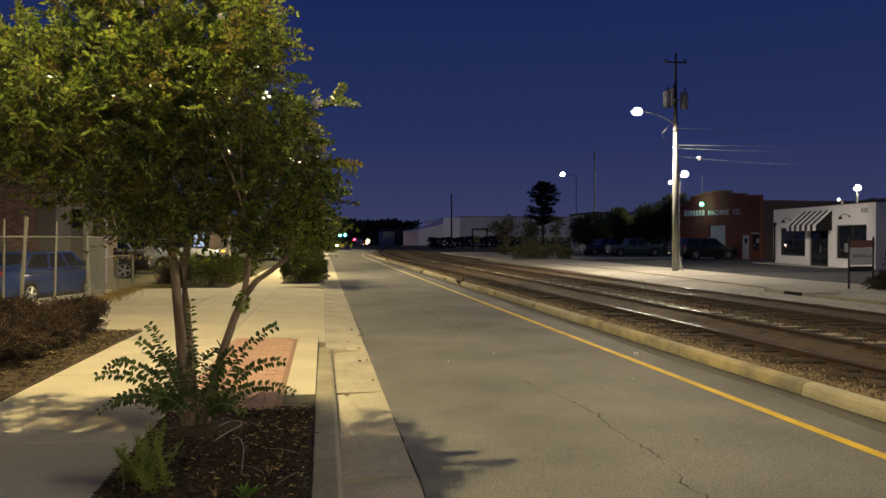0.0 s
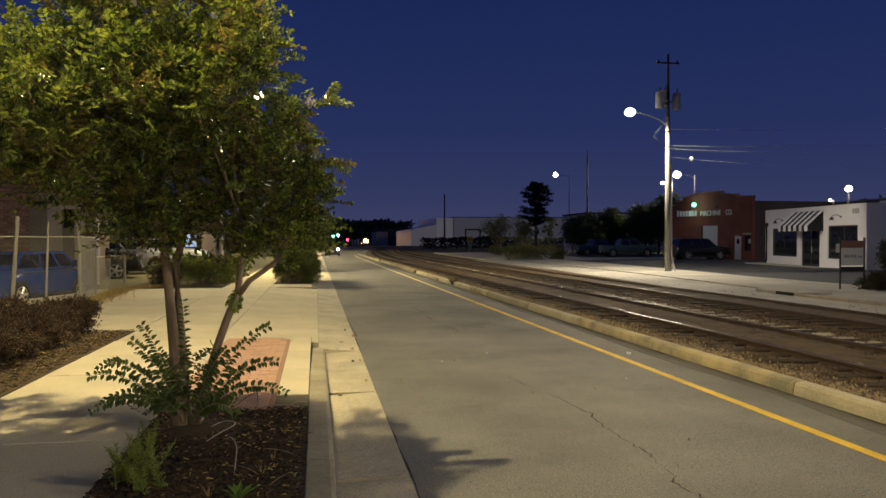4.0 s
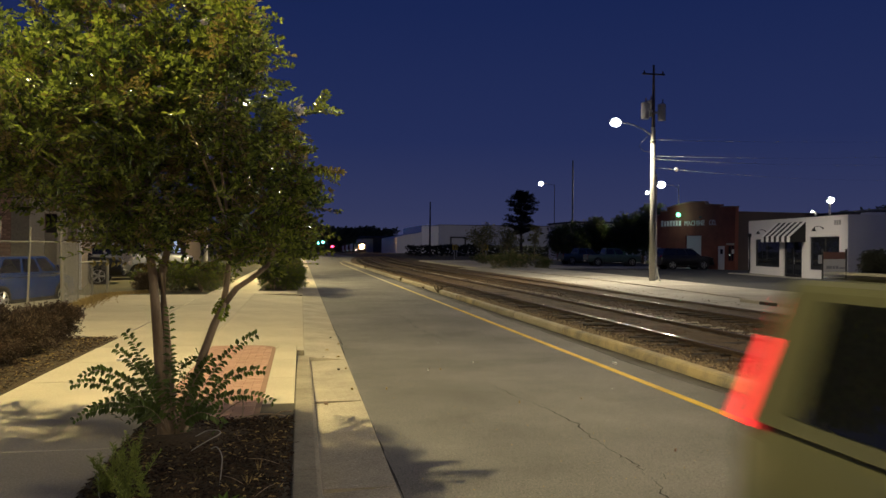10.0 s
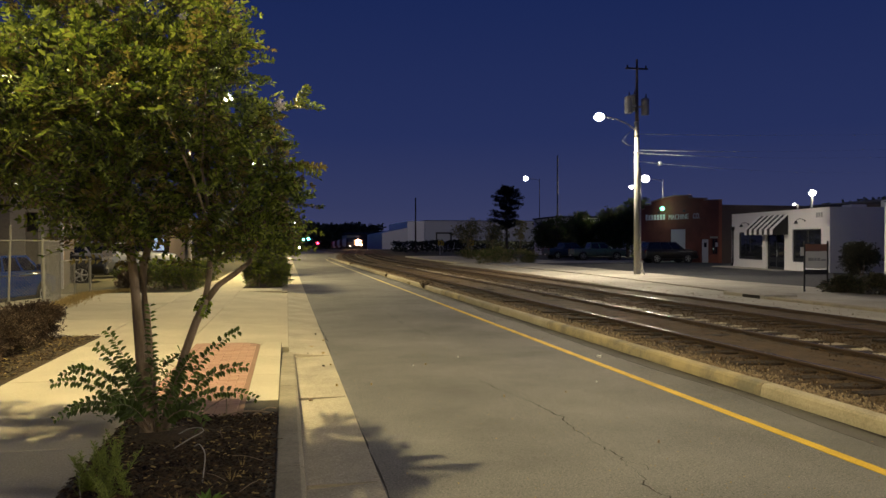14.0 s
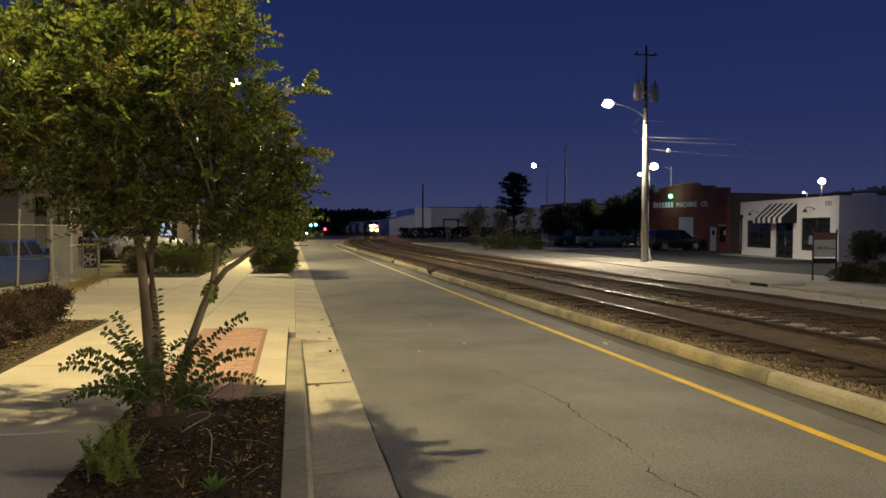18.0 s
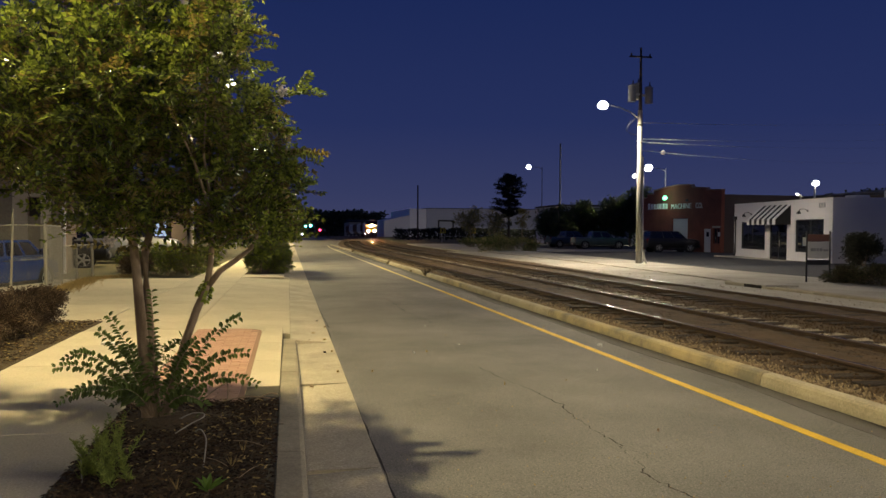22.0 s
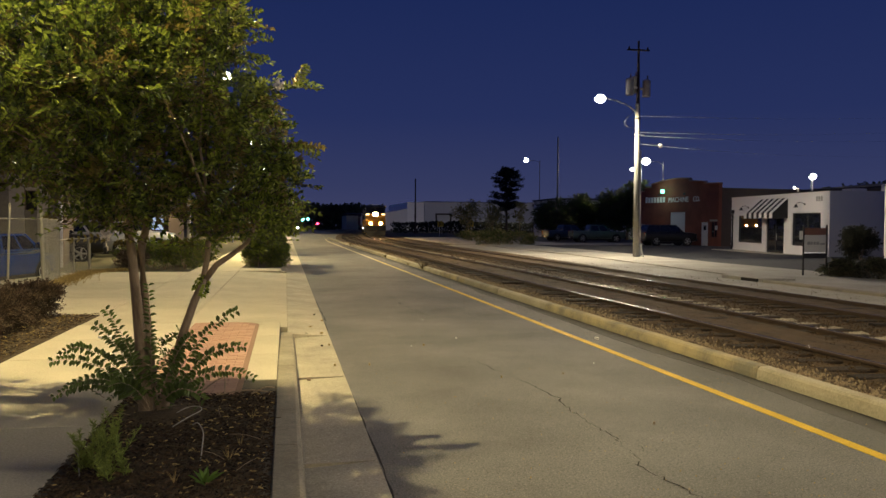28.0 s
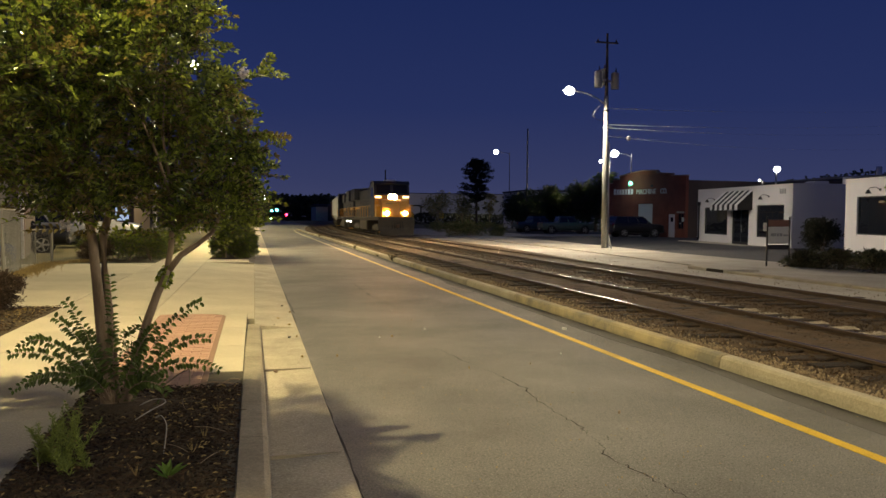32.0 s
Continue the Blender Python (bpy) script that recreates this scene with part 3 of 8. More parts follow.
sheet("far_pavement", [(y, 13.6 + 1.9 * smoothstep(10, 45, y), 18.3 + 1.4 * smoothstep(30, 48, y), 0.10, 0.10) for y in ys(-30, 62)], M["apron"], "pale concrete pavement beyond the tracks", "pavement")
sheet("parking_lot", [(y, 18.3 + 1.4 * smoothstep(30, 48, y), 62, 0.04, 0.06) for y in ys(-30, 110)], M["lot"], "dark old asphalt parking lot", "parking lot")
sheet("far_drive", [(y, 14.5 + bend(y), 40, 0.07, 0.07) for y in ys(62, 70)], M["apron"], "pale concrete drive beyond the tracks", "roadway")
sheet("far_drive", [(y, 14.4 + bend(y), 25.5, 0.075, 0.075) for y in ys(70, 104)], M["apron"], "pale worn concrete verge beside the tracks", "roadway")

# ---- near pavement, driveway, beds ----
sheet("planting_bed", [(y, -9, -2.97, 0.15, 0.15) for y in (-20, 13.3)], M["mulch"], "brown mulch bed under the hedge", "planting bed")
sheet("lawn", [(y, -40, -2.97, 0.05, 0.13) for y in ys(25.2, 300)], M["ground"], "dark lawn strip beside the pavement", "lawn")

# ---- pavement slabs on their bed ----
pavement = tagged(part("pavement", boxm(-2.97, -0.085, -20, 12.0, -0.2, 0.134), M["joint"]), "pale yellowish concrete pavement in slabs", "pavement", kind="structure")


def slab_mesh(w, d, h=0.05, bevel=0.003):
    me = bpy.data.meshes.new("slab")
    bm = boxm(-w / 2, w / 2, -d / 2, d / 2, -h, 0, bevel)
    bm.to_mesh(me)
    bm.free()
    me.materials.append(M["walk"])
    return me


_w1, _w2, _w3 = slab_mesh(1.622, 1.495), slab_mesh(0.30, 1.495), slab_mesh(1.24, 1.495)
_k = 0
_y = -9.0
while _y < 12.0:
    _yc = _y + 0.75
    piece("slab", _w1, pavement, pose(-2.97 + 0.813, _yc, 0.14 + rnd(-0.002, 0.002), rnd(-0.1, 0.1), rnd(-0.1, 0.1)))
    if _yc < 2.6 or _yc > 6.9:
        piece("slab", _w2, pavement, pose(-0.087 - 0.152, _yc, 0.14 + rnd(-0.002, 0.002)))
    if _yc < 2.6:
        piece("slab", _w3, pavement, pose(-0.96, _yc, 0.14))
    _y += 1.5

# the brick pad, far end rounded
_bm = bpy.data.meshes.new("brick")
_b = boxm(-0.0965, 0.0965, -0.046, 0.046, -0.05, 0, 0.005)
_b.to_mesh(_bm)
_b.free()
_bm.materials.append(M["brick_pave"])
_half = bpy.data.meshes.new("brick")
_b = boxm(-0.0455, 0.0455, -0.046, 0.046, -0.05, 0, 0.005)
_b.to_mesh(_half)
_b.free()
_half.materials.append(M["brick_pave"])
brick_pad = tagged(part("brick_pad", boxm(-1.34, -0.39, 6.86, 12.02, 0.0, 0.1405), M["brick_joint"]), "faded red brick paving in the pavement", "paving", kind="structure")
_row = 0
_y = 6.92
while _y < 11.98:
    _x = -1.24 + (0.1 if _row % 2 else 0.0)
    while _x < -0.5:
        _cx, _cy = max(0.0, _x + 0.1 - (-0.39 - 0.32)), max(0.0, _y + 0.05 - (12.0 - 0.32))
        if _cx * _cx + _cy * _cy < 0.32 ** 2:
            piece("brick", _bm, brick_pad, pose(_x, _y, 0.146 + rnd(-0.002, 0.003), rnd(-0.8, 0.8), rnd(-0.8, 0.8), rnd(-0.7, 0.7)))
        _x += 0.2
    _xh = -1.29 if _row % 2 else -0.49
    if _row % 2 or _y < 11.62:
        piece("brick", _half, brick_pad, pose(_xh, _y, 0.146 + rnd(-0.002, 0.003), rnd(-0.8, 0.8), rnd(-0.8, 0.8), rnd(-0.7, 0.7)))
    _row += 1
    _y += 0.098
_b = bmesh.new()
slab(_b, [(-0.39, 11.68), (-0.35, 11.70), (-0.35, 12.05), (-0.72, 12.05), (-0.71, 12.0), (-0.59, 11.97), (-0.49, 11.90), (-0.42, 11.8)], 0.05, 0.141)
part("slab_corner", _b, M["walk"], pavement)

# the driveway, in large slabs that fall to the road along its edge
driveway = tagged(part("driveway", boxm(-30, -1.5, 12.0, 25.2, -0.3, 0.118), M["joint"]), "broad pale concrete driveway with joints", "driveway", kind="structure")
_d1, _d2 = slab_mesh(3.28, 4.385), slab_mesh(1.48, 4.385)
for _i in range(3):
    for _j in range(8):
        piece("slab", _d1, driveway, pose(-2.97 - 1.65 - 3.3 * _j, 14.2 + 4.4 * _i, 0.139 + rnd(-0.002, 0.002)))
    piece("slab", _d2, driveway, pose(-2.22, 14.2 + 4.4 * _i, 0.139))
_b = bmesh.new()
for _y0, _y1 in ((12.0, 15.4), (15.408, 18.8), (18.808, 22.2), (22.208, 25.6)):
    _q = [_b.verts.new(p) for p in ((-1.468, _y0, 0.138), (0.02, _y0, 0.05), (0.02, _y1, 0.05), (-1.468, _y1, 0.138), (-1.468, _y0, -0.2), (0.02, _y0, -0.2), (0.02, _y1, -0.2), (-1.468, _y1, -0.2))]
    for _a in ((0, 1, 2, 3), (4, 5, 1, 0), (5, 6, 2, 1), (6, 7, 3, 2), (7, 4, 0, 3)):
        _b.faces.new([_q[k] for k in _a])
part("apron", _b, M["walk"], driveway)
_b = bmesh.new()
for _y0, _y1 in ((11.3, 15.4), (15.406, 18.8), (18.806, 22.2), (22.206, 25.6)):
    _q = [_b.verts.new(p) for p in ((0.024, _y0, 0.048), (0.62, _y0, 0.004), (0.62, _y1, 0.004), (0.024, _y1, 0.048), (0.024, _y0, -0.2), (0.62, _y0, -0.2), (0.62, _y1, -0.2), (0.024, _y1, -0.2))]
    for _a in ((0, 1, 2, 3), (4, 5, 1, 0), (5, 6, 2, 1), (6, 7, 3, 2), (7, 4, 0, 3)):
        _b.faces.new([_q[k] for k in _a])
part("apron_edge", _b, M["gutter"], driveway)

# ---- near kerb: upstanding by the bed, dropping to the driveway ----
near_kerb = tagged(part("kerb", boxm(-0.08, 0.09, -18, 11.2, -0.3, -0.03), M["joint"]), "weathered concrete kerb between bed and gutter", "kerb", kind="structure")


def kerb_top(y):
    return 0.148 - 0.098 * smoothstep(8.0, 11.6, y)


_ends = [-12, -9, -6, -3, 0, 2.2, 5.2, 8.2, 11.45]
for _a, _c in zip(_ends, _ends[1:]):
    _v, _f = [], []
    _n = 6
    for _i in range(_n + 1):
        _y = _a + 0.004 + (_c - _a - 0.008) * _i / _n
        _z = kerb_top(_y)
        _v += [(-0.082, _y, -0.1), (-0.082, _y, _z - 0.006), (-0.074, _y, _z), (0.075, _y, _z - 0.004), (0.100, _y, _z - 0.02), (0.118, _y, -0.012), (0.118, _y, -0.1)]
    for _i in range(_n):
        for _j in range(6):
            _p = 7 * _i + _j
            _f.append((_p, _p + 1, _p + 8, _p + 7))
    _f += [tuple(range(7)), tuple(range(7 * _n + 6, 7 * _n - 1, -1))]
    raw("kerb_stone", _v, _f, M["kerb"], near_kerb)
# gutter joints
for _y in (-3.0, 2.2, 5.2, 8.2):
    part("gutter_joint", boxm(0.12, 0.60, _y - 0.003, _y + 0.003, -0.03, 0.0065, m=None), M["kerb"], near_kerb)

# ---- kerb of the track side ----
far_kerb = tagged(part("track_kerb", boxm(4.96, 5.08, -28, 92.4, -0.3, 0.03), M["joint"]), "worn concrete kerb with traces of yellow paint beside the tracks", "kerb", kind="structure")
_y = 7.3 - 3.43 * 9
_k = 0
while _y < 92:
    _L = min(3.43, 92.8 - _y)
    _b = bmesh.new()
    _j = rnd(-0.012, 0.012)
    _prof = [(4.925, -0.15), (4.93, 0.05), (4.942, 0.112), (4.965, 0.138), (5.02, 0.145), (5.085, 0.141), (5.105, 0.12), (5.105, -0.15)]
    _lo = [_b.verts.new((x + _j, _y + 0.012, z)) for x, z in _prof]
    _hi = [_b.verts.new((x + _j, _y + _L - 0.012, z)) for x, z in _prof]
    _b.faces.new(_lo)
    _b.faces.new(_hi[::-1])
    for _i in range(7):
        _b.faces.new((_lo[_i], _hi[_i], _hi[_i + 1], _lo[_i + 1]))
    bmesh.ops.recalc_face_normals(_b, faces=_b.faces)
    part("kerb_stone", _b, M["kerb_yellow"] if _k in (9, 10, 13) else M["kerb"], far_kerb)
    _y += 3.43
    _k += 1
_b = bmesh.new()
slab(_b, [(5.015 + 0.09 * math.cos(a), 92.9 + 0.5 * math.sin(a)) for a in (math.pi * k / 8 for k in range(9))], -0.2, 0.138)
part("kerb_nose", _b, M["kerb"], far_kerb)
# kerbs farther along the near side
next_kerb = tagged(part("kerb", boxm(-0.20, 0.02, 26.4, 200, -3, -0.02), M["joint"]), "pale concrete kerb farther along the pavement", "kerb", kind="structure")
_y = 26.0
while _y < 80:
    _z0 = 0.03 if _y < 27 else 0.15
    _b = boxm(-0.16, 0.02, _y + 0.01, _y + 2.99, -0.1, 0.15, 0.02)
    if _y < 27:
        for _p in _b.verts:
            if _p.co.y < 26.2 and _p.co.z > 0:
                _p.co.z = 0.06
    part("kerb_stone", _b, M["kerb"], next_kerb)
    _y += 3.0
sheet("pavement", [(y, -2.97, -1.5, 0.14, 0.14) for y in ys(25.2, 300)], M["walk"], "pale concrete pavement running on beside the road", "pavement")
sheet("planting_bed", [(y, -1.5, -0.16, 0.12, 0.12) for y in ys(27.2, 60)], M["mulch"], "mulch bed with shrubs between pavement and road", "planting bed")
sheet("pavement", [(y, -1.5, -0.16, 0.137, 0.137) for y in (25.5, 27.2)], M["walk"], "pale concrete end of the planting bed", "pavement")

# ---- road cracks and old repairs ----
def crack(pts, w, parent, z=0.003):
    v, f = [], []
    for i, (x, y) in enumerate(pts):
        k = w * max(0.12, 0.7 + 1.5 * noise.noise(Vector((x * 2.3, y * 2.3, 4.0)))) * rnd(0.5, 1.4) * (0.3 if i in (0, len(pts) - 1) else 1)
        d = Vector(pts[min(i + 1, len(pts) - 1)]) - Vector(pts[max(i - 1, 0)])
        n = Vector((-d.y, d.x)).normalized() * k
        v += [(x - n.x, y - n.y, z), (x + n.x, y + n.y, z)]
    for i in range(len(pts) - 1):
        f.append((2 * i, 2 * i + 1, 2 * i + 3, 2 * i + 2))
    return raw("crack", v, f, M["crack"], parent)


def wander(ends, step=0.09, jitter=0.02):
    pts = []
    for (x0, y0), (x1, y1) in zip(ends, ends[1:]):
        n = max(2, int(math.hypot(x1 - x0, y1 - y0) / step))
        for i in range(n):
            t = i / n
            pts.append((x0 + (x1 - x0) * t + rnd(-jitter, jitter), y0 + (y1 - y0) * t + rnd(-jitter, jitter)))
    return pts + [ends[-1]]


road = bpy.data.objects["road"]
crack(wander([(2.46, 7.44), (2.52, 6.79), (2.46, 6.3), (2.46, 5.72), (2.47, 5.36), (2.41, 4.9), (2.35, 4.76), (2.39, 4.5), (2.46, 3.9), (2.4, 2.8), (2.47, 1.0)], 0.05, 0.022), 0.0065, road)
crack(wander([(2.47, 5.36), (2.56, 5.2), (2.52, 5.05)], 0.05), 0.004, road)
crack(wander([(2.35, 19.5), (2.34, 15.51), (2.5, 13.49), (3.19, 13.13), (4.14, 13.69), (5.02, 13.9)], 0.14, 0.03), 0.008, road)
crack(wander([(2.2, 9.2), (2.3, 8.4), (2.46, 7.44)], 0.1), 0.004, road)
crack(wander([(0.66, 13.0), (0.60, 18.0), (0.63, 24.0)], 0.2, 0.015), 0.010, road)
crack(wander([(0.62, -2.0), (0.63, 4.0), (0.61, 8.0), (0.63, 13.0)], 0.2, 0.012), 0.009, road)
crack(wander([(4.89, 4.0), (4.91, 9.0), (4.89, 14.0), (4.91, 30.0)], 0.3, 0.015), 0.014, road)
# darker sealed strip by the track kerb
sheet("road_seam", [(y, 4.68 + 0.05 * math.sin(y) + 0.04 * math.sin(2.7 * y), 4.928, 0.003, 0.003) for y in [k * 1.5 - 15 for k in range(70)]], M["asphalt_dark"], "darker asphalt seam along the kerb", "road")

# ---- litter on road and pavement ----
def litter(x, y, s, mat, label, z=0.004):
    b = bmesh.new()
    pts = [(s * math.cos(a) * rnd(0.6, 1.2), 0.5 * s * math.sin(a) * rnd(0.6, 1.2)) for a in (2 * math.pi * k / 6 for k in range(6))]
    slab(b, pts, 0, 0.012 + s * 0.1)
    for v in b.verts:
        v.co.z += rnd(0, 0.012) if v.co.z > 0.005 else 0
    ob = part("litter", b, M[mat])
    ob.matrix_basis = pose(x, y, z, 0, 0, rnd(0, 180))
    return tagged(ob, label, "litter", group="litter on the ground")


litter(4.39, 10.33, 0.07, "sign_white", "crumpled white paper scrap on the road")
litter(-2.3, 10.6, 0.10, "sign_white", "flattened white wrapper on the pavement", 0.141)
for _ in range(14):
    litter(rnd(0.8, 4.6), rnd(5.0, 16), rnd(0.007, 0.014), random.choice(["bark", "straw", "sign_white", "straw"]), "small dry leaf or chip on the road")
for _ in range(10):
    litter(rnd(0.15, 0.6), rnd(4.5, 14), rnd(0.012, 0.03), random.choice(["tie", "straw", "bark"]), "small dry leaf in the gutter", 0.01)

# ---- tracks ----
def track(cx, label):
    tr = thing("railway_track", pose(0, 0, 0), label, "railway track", "railway tracks")
    for side in (-GAUGE, GAUGE):
        prof = [(-0.065, 0.0), (-0.065, 0.012), (-0.012, 0.03), (-0.012, 0.085), (-0.033, 0.095), (-0.033, 0.122), (-0.015, 0.130), (0.015, 0.131), (0.033, 0.122), (0.033, 0.095), (0.012, 0.085), (0.012, 0.03), (0.065, 0.012), (0.065, 0.0)]
        v, f, yy = [], [], ys(-30, 470)
        top = []
        for y in yy:
            x = cx + side + bend(y)
            v += [(x + px, y, gz(y) + pz) for px, pz in prof]
        n = len(prof)
        for i in range(len(yy) - 1):
            for j in range(n - 1):
                a = i * n + j
                f.append((a, a + n, a + n + 1, a + 1))
                top.append(1 if j in (6, ) else 0)
        me = bpy.data.meshes.new("rail")
        me.from_pydata(v, [], f)
        me.materials.append(M["rail"])
        me.materials.append(M["railtop"])
        me.polygons.foreach_set("material_index", top)
        ob = new("rail", me)
        ob.parent = tr
        tagged(ob, "rusty steel rail with a bright worn top")
    ties = bpy.data.meshes.new("tie")
    b = boxm(-1.30, 1.30, -0.11, 0.11, -0.15, 0.0, 0.012)
    b.to_mesh(ties)
    b.free()
    ties.materials.append(M["tie"])
    y = -1.0
    while y < 62:
        piece("tie", ties, tr, pose(cx + bend(y) + rnd(-0.05, 0.05), y + rnd(-0.05, 0.05), gz(y) + (0.068 if cx < 9 else 0.055) + rnd(-0.02, 0.008), 0, rnd(-0.5, 0.5), rnd(-2, 2)))
        y += 0.56
    b = bmesh.new()
    while y < 140:
        box(b, cx + bend(y) - 1.3, cx + bend(y) + 1.3, y - 0.11, y + 0.11, gz(y) - 0.1, gz(y) + 0.05)
        y += 0.56
    tagged(part("far_tie", b, M["tie"], tr), kind="stuff")
    # packed soil between and beside the rails
    v, f, n = [], [], 0
    yy = [-2 + 0.5 * k for k in range(130)]
    xs = [-0.60 + 0.12 * k for k in range(11)]
    for y in yy:
        for x in xs:
            edge = 0.0 if abs(x) > 0.58 else 1.0
            v.append((cx + x, y, 0.035 + edge * (0.042 + 0.035 * noise.noise(Vector((x * 2.2, y * 1.2, cx))) + 0.012 * noise.noise(Vector((x * 9, y * 9, cx))))))
    for i in range(len(yy) - 1):
        for j in range(len(xs) - 1):
            a = i * len(xs) + j
            f.append((a, a + 1, a + 1 + len(xs), a + len(xs)))
    raw("packed_soil", v, f, M["ballast"], tr, "dirt packed between the rails")
    return tr


track(TRACKS[0], "rusty railway track with dirty wooden ties beside the kerb")
track(TRACKS[1], "rusty railway track with exposed tie ends in pale stone")


# ---- loose stones ----
def stones(name, n, spot, size, mat, label):
    v, f = [], []
    for _ in range(n):
        x, y, z = spot()
        s = size * rnd(0.5, 1.3)
        q = Euler((rnd(0, 3), rnd(0, 3), rnd(0, 3))).to_matrix()
        k = len(v)
        for p in ((1, 0, 0), (-1, 0, 0), (0, 0.8, 0), (0, -0.8, 0), (0, 0, 0.7), (0, 0, -0.7)):
            w = q @ (Vector(p) * s * rnd(0.7, 1.2))
            v.append((x + w.x, y + w.y, z + w.z))
        f += [(k, k + 2, k + 4), (k + 2, k + 1, k + 4), (k + 1, k + 3, k + 4), (k + 3, k, k + 4), (k + 2, k, k + 5), (k + 1, k + 2, k + 5), (k + 3, k + 1, k + 5), (k, k + 3, k + 5)]
    return tagged(raw(name, v, f, mat), label, "stones", kind="stuff")


def near(a, b, p=1.8):
    return a + (b - a) * random.random() ** p


stones("ballast_stones", 15000, lambda: (rnd(8.0, 8.52), -0.72 + 0.56 * int(near(10, 110)) + random.gauss(0, 0.060), 0.025 + rnd(0, 0.035)), 0.024, M["stone"], "pale crushed stone between the tie ends")
stones("ballast_stones", 9000, lambda: (5.11 + abs(random.gauss(0, 0.19)), near(3, 70), 0.105 + rnd(0, 0.03)), 0.017, M["gravel"], "fine pale gravel spilled behind the kerb")
stones("dirt_clods", 15000, lambda: (rnd(5.3, 8.3), near(4, 60), 0.055 + rnd(0, 0.025)), 0.016, M["ballast"], "dark dirty ballast and clods over the track bed")
stones("dirt_clods", 8000, lambda: (rnd(8.5, 9.9), near(4, 60), 0.035 + rnd(0, 0.03)), 0.020, M["ballast"], "dark dirty ballast between the tracks")
stones("fallen_grit", 500, lambda: (rnd(0.7, 5.0), near(4, 20), 0.003), 0.006, M["straw"], "fine grit scattered on the asphalt")
stones("dirt_clods", 4000, lambda: (rnd(9.9, 13.0), near(4, 60), 0.04 + rnd(0, 0.03)), 0.018, M["ballast"], "dark dirty ballast and clods beside the far track")
# soil that has drifted over the tie ends by the kerb
_v, _f = [], []
_xs, _yy = [5.10 + 0.08 * k for k in range(14)], [2 + 0.14 * k for k in range(400)]
for _y in _yy:
    for _x in _xs:
        _v.append((_x, _y, 0.048 + 0.068 * smoothstep(5.75, 5.12, _x) + 0.034 * noise.noise(Vector((_x * 1.6, _y * 2.4, 9))) + 0.016 * noise.noise(Vector((_x * 7, _y * 7, 5)))))
for _j in range(len(_yy) - 1):
    for _i in range(len(_xs) - 1):
        _a = _j * len(_xs) + _i
        _f.append((_a, _a + 1, _a + 1 + len(_xs), _a + len(_xs)))
tagged(raw("drifted_soil", _v, _f, M["ballast"]), "brown soil drifted over the tie ends", "track bed", kind="structure")


# ---- plants ----
class Leaves:
    """Gathers many small folded leaves into one mesh."""

    def __init__(self):
        self.v, self.f, self.m = [], [], []

    def leaf(self, p, d, n, length, width, mat=0):
        d = d.normalized()
        s = d.cross(n)
        if s.length < 1e-4:
            s = Vector((1, 0, 0))
        s = s.normalized() * width / 2
        up = s.cross(d).normalized() * width * 0.18
        k = len(self.v)
        a, b = p + d * length * 0.32, p + d * length * 0.68
        for q in (p, a + s + up, b + s * 0.85 + up, p + d * length - up * 1.4, b - s * 0.85 + up, a - s + up):
            self.v.append(q[:])
        self.f += [(k, k + 1, k + 2, k + 3), (k, k + 3, k + 4, k + 5)]
        self.m += [mat, mat]

    def twig(self, a, b, r):
        k = len(self.v)
        d = (b - a).normalized()
        s = d.orthogonal().normalized() * r
        t = d.cross(s)
        for q in (a, b):
            for w in (s, -0.5 * s + 0.87 * t, -0.5 * s - 0.87 * t):
                self.v.append((q + w)[:])
        self.f += [(k, k + 1, k + 4, k + 3), (k + 1, k + 2, k + 5, k + 4), (k + 2, k, k + 3, k + 5)]

    def spray(self, p, d, length, leaf, pairs, mat, wood, droop=0.25, flat=None, size_end=0.75):
        """A twig with leaves in pairs along it."""
        d = d.normalized()
        side = d.cross(flat or Vector((rnd(-1, 1), rnd(-1, 1), rnd(0.2, 1.5))))
        if side.length < 1e-3:
            side = d.orthogonal()
        side.normalize()
        up = side.cross(d).normalized()
        if up.z < 0:
            up = -up
        last = p
        for i in range(pairs + 1):
            t = i / pairs
            q = p + d * length * t + Vector((0, 0, -droop * length * t * t))
            if i and (i % 2 == 0 or i == pairs):
                self.twig(last, q, 0.0022)
                last = q
            if i == 0:
                continue
            k = leaf * (1 - (1 - size_end) * t) * rnd(0.8, 1.15)
            for sg in (-1, 1):
                w = side * sg * rnd(0.8, 1.1) + d * rnd(0.35, 0.7) + up * rnd(-0.25, 0.35)
                self.leaf(q, w, up + Vector((rnd(-0.4, 0.4), rnd(-0.4, 0.4), rnd(-0.2, 0.4))), k, k * rnd(0.42, 0.55), mat)
        self.leaf(p + d * length + Vector((0, 0, -droop * length)), d, up, leaf * size_end, leaf * 0.4, mat)

    def add_spray(self, p, d, length, leaf, pairs, mat, wood, droop=0.25):
        """The same, with the faces of the twig in wood and those of the leaves in mat."""
        n0, keep = len(self.f), self.m
        self.m = []
        self.spray(p, d, length, leaf, pairs, mat, wood, droop)
        self.m = keep
        for face in self.f[n0:]:
            is_leaf = (face[1] - face[0], face[2] - face[0]) in ((1, 2), (3, 4))
            self.m.append(mat if is_leaf else wood)

    def made(self, name, mats, parent=None, label=""):
        me = bpy.data.meshes.new(name)
        me.from_pydata(self.v, [], self.f)
        for m in mats:
            me.materials.append(m)
        me.polygons.foreach_set("material_index", self.m)
        me.update()
        ob = new(name, me)
        ob.parent = parent
        if label:
            tagged(ob, label)
        return ob


def ball(r=1.0):
    while True:
        p = Vector((rnd(-1, 1), rnd(-1, 1), rnd(-1, 1)))
        if p.length <= 1:
            return p * r


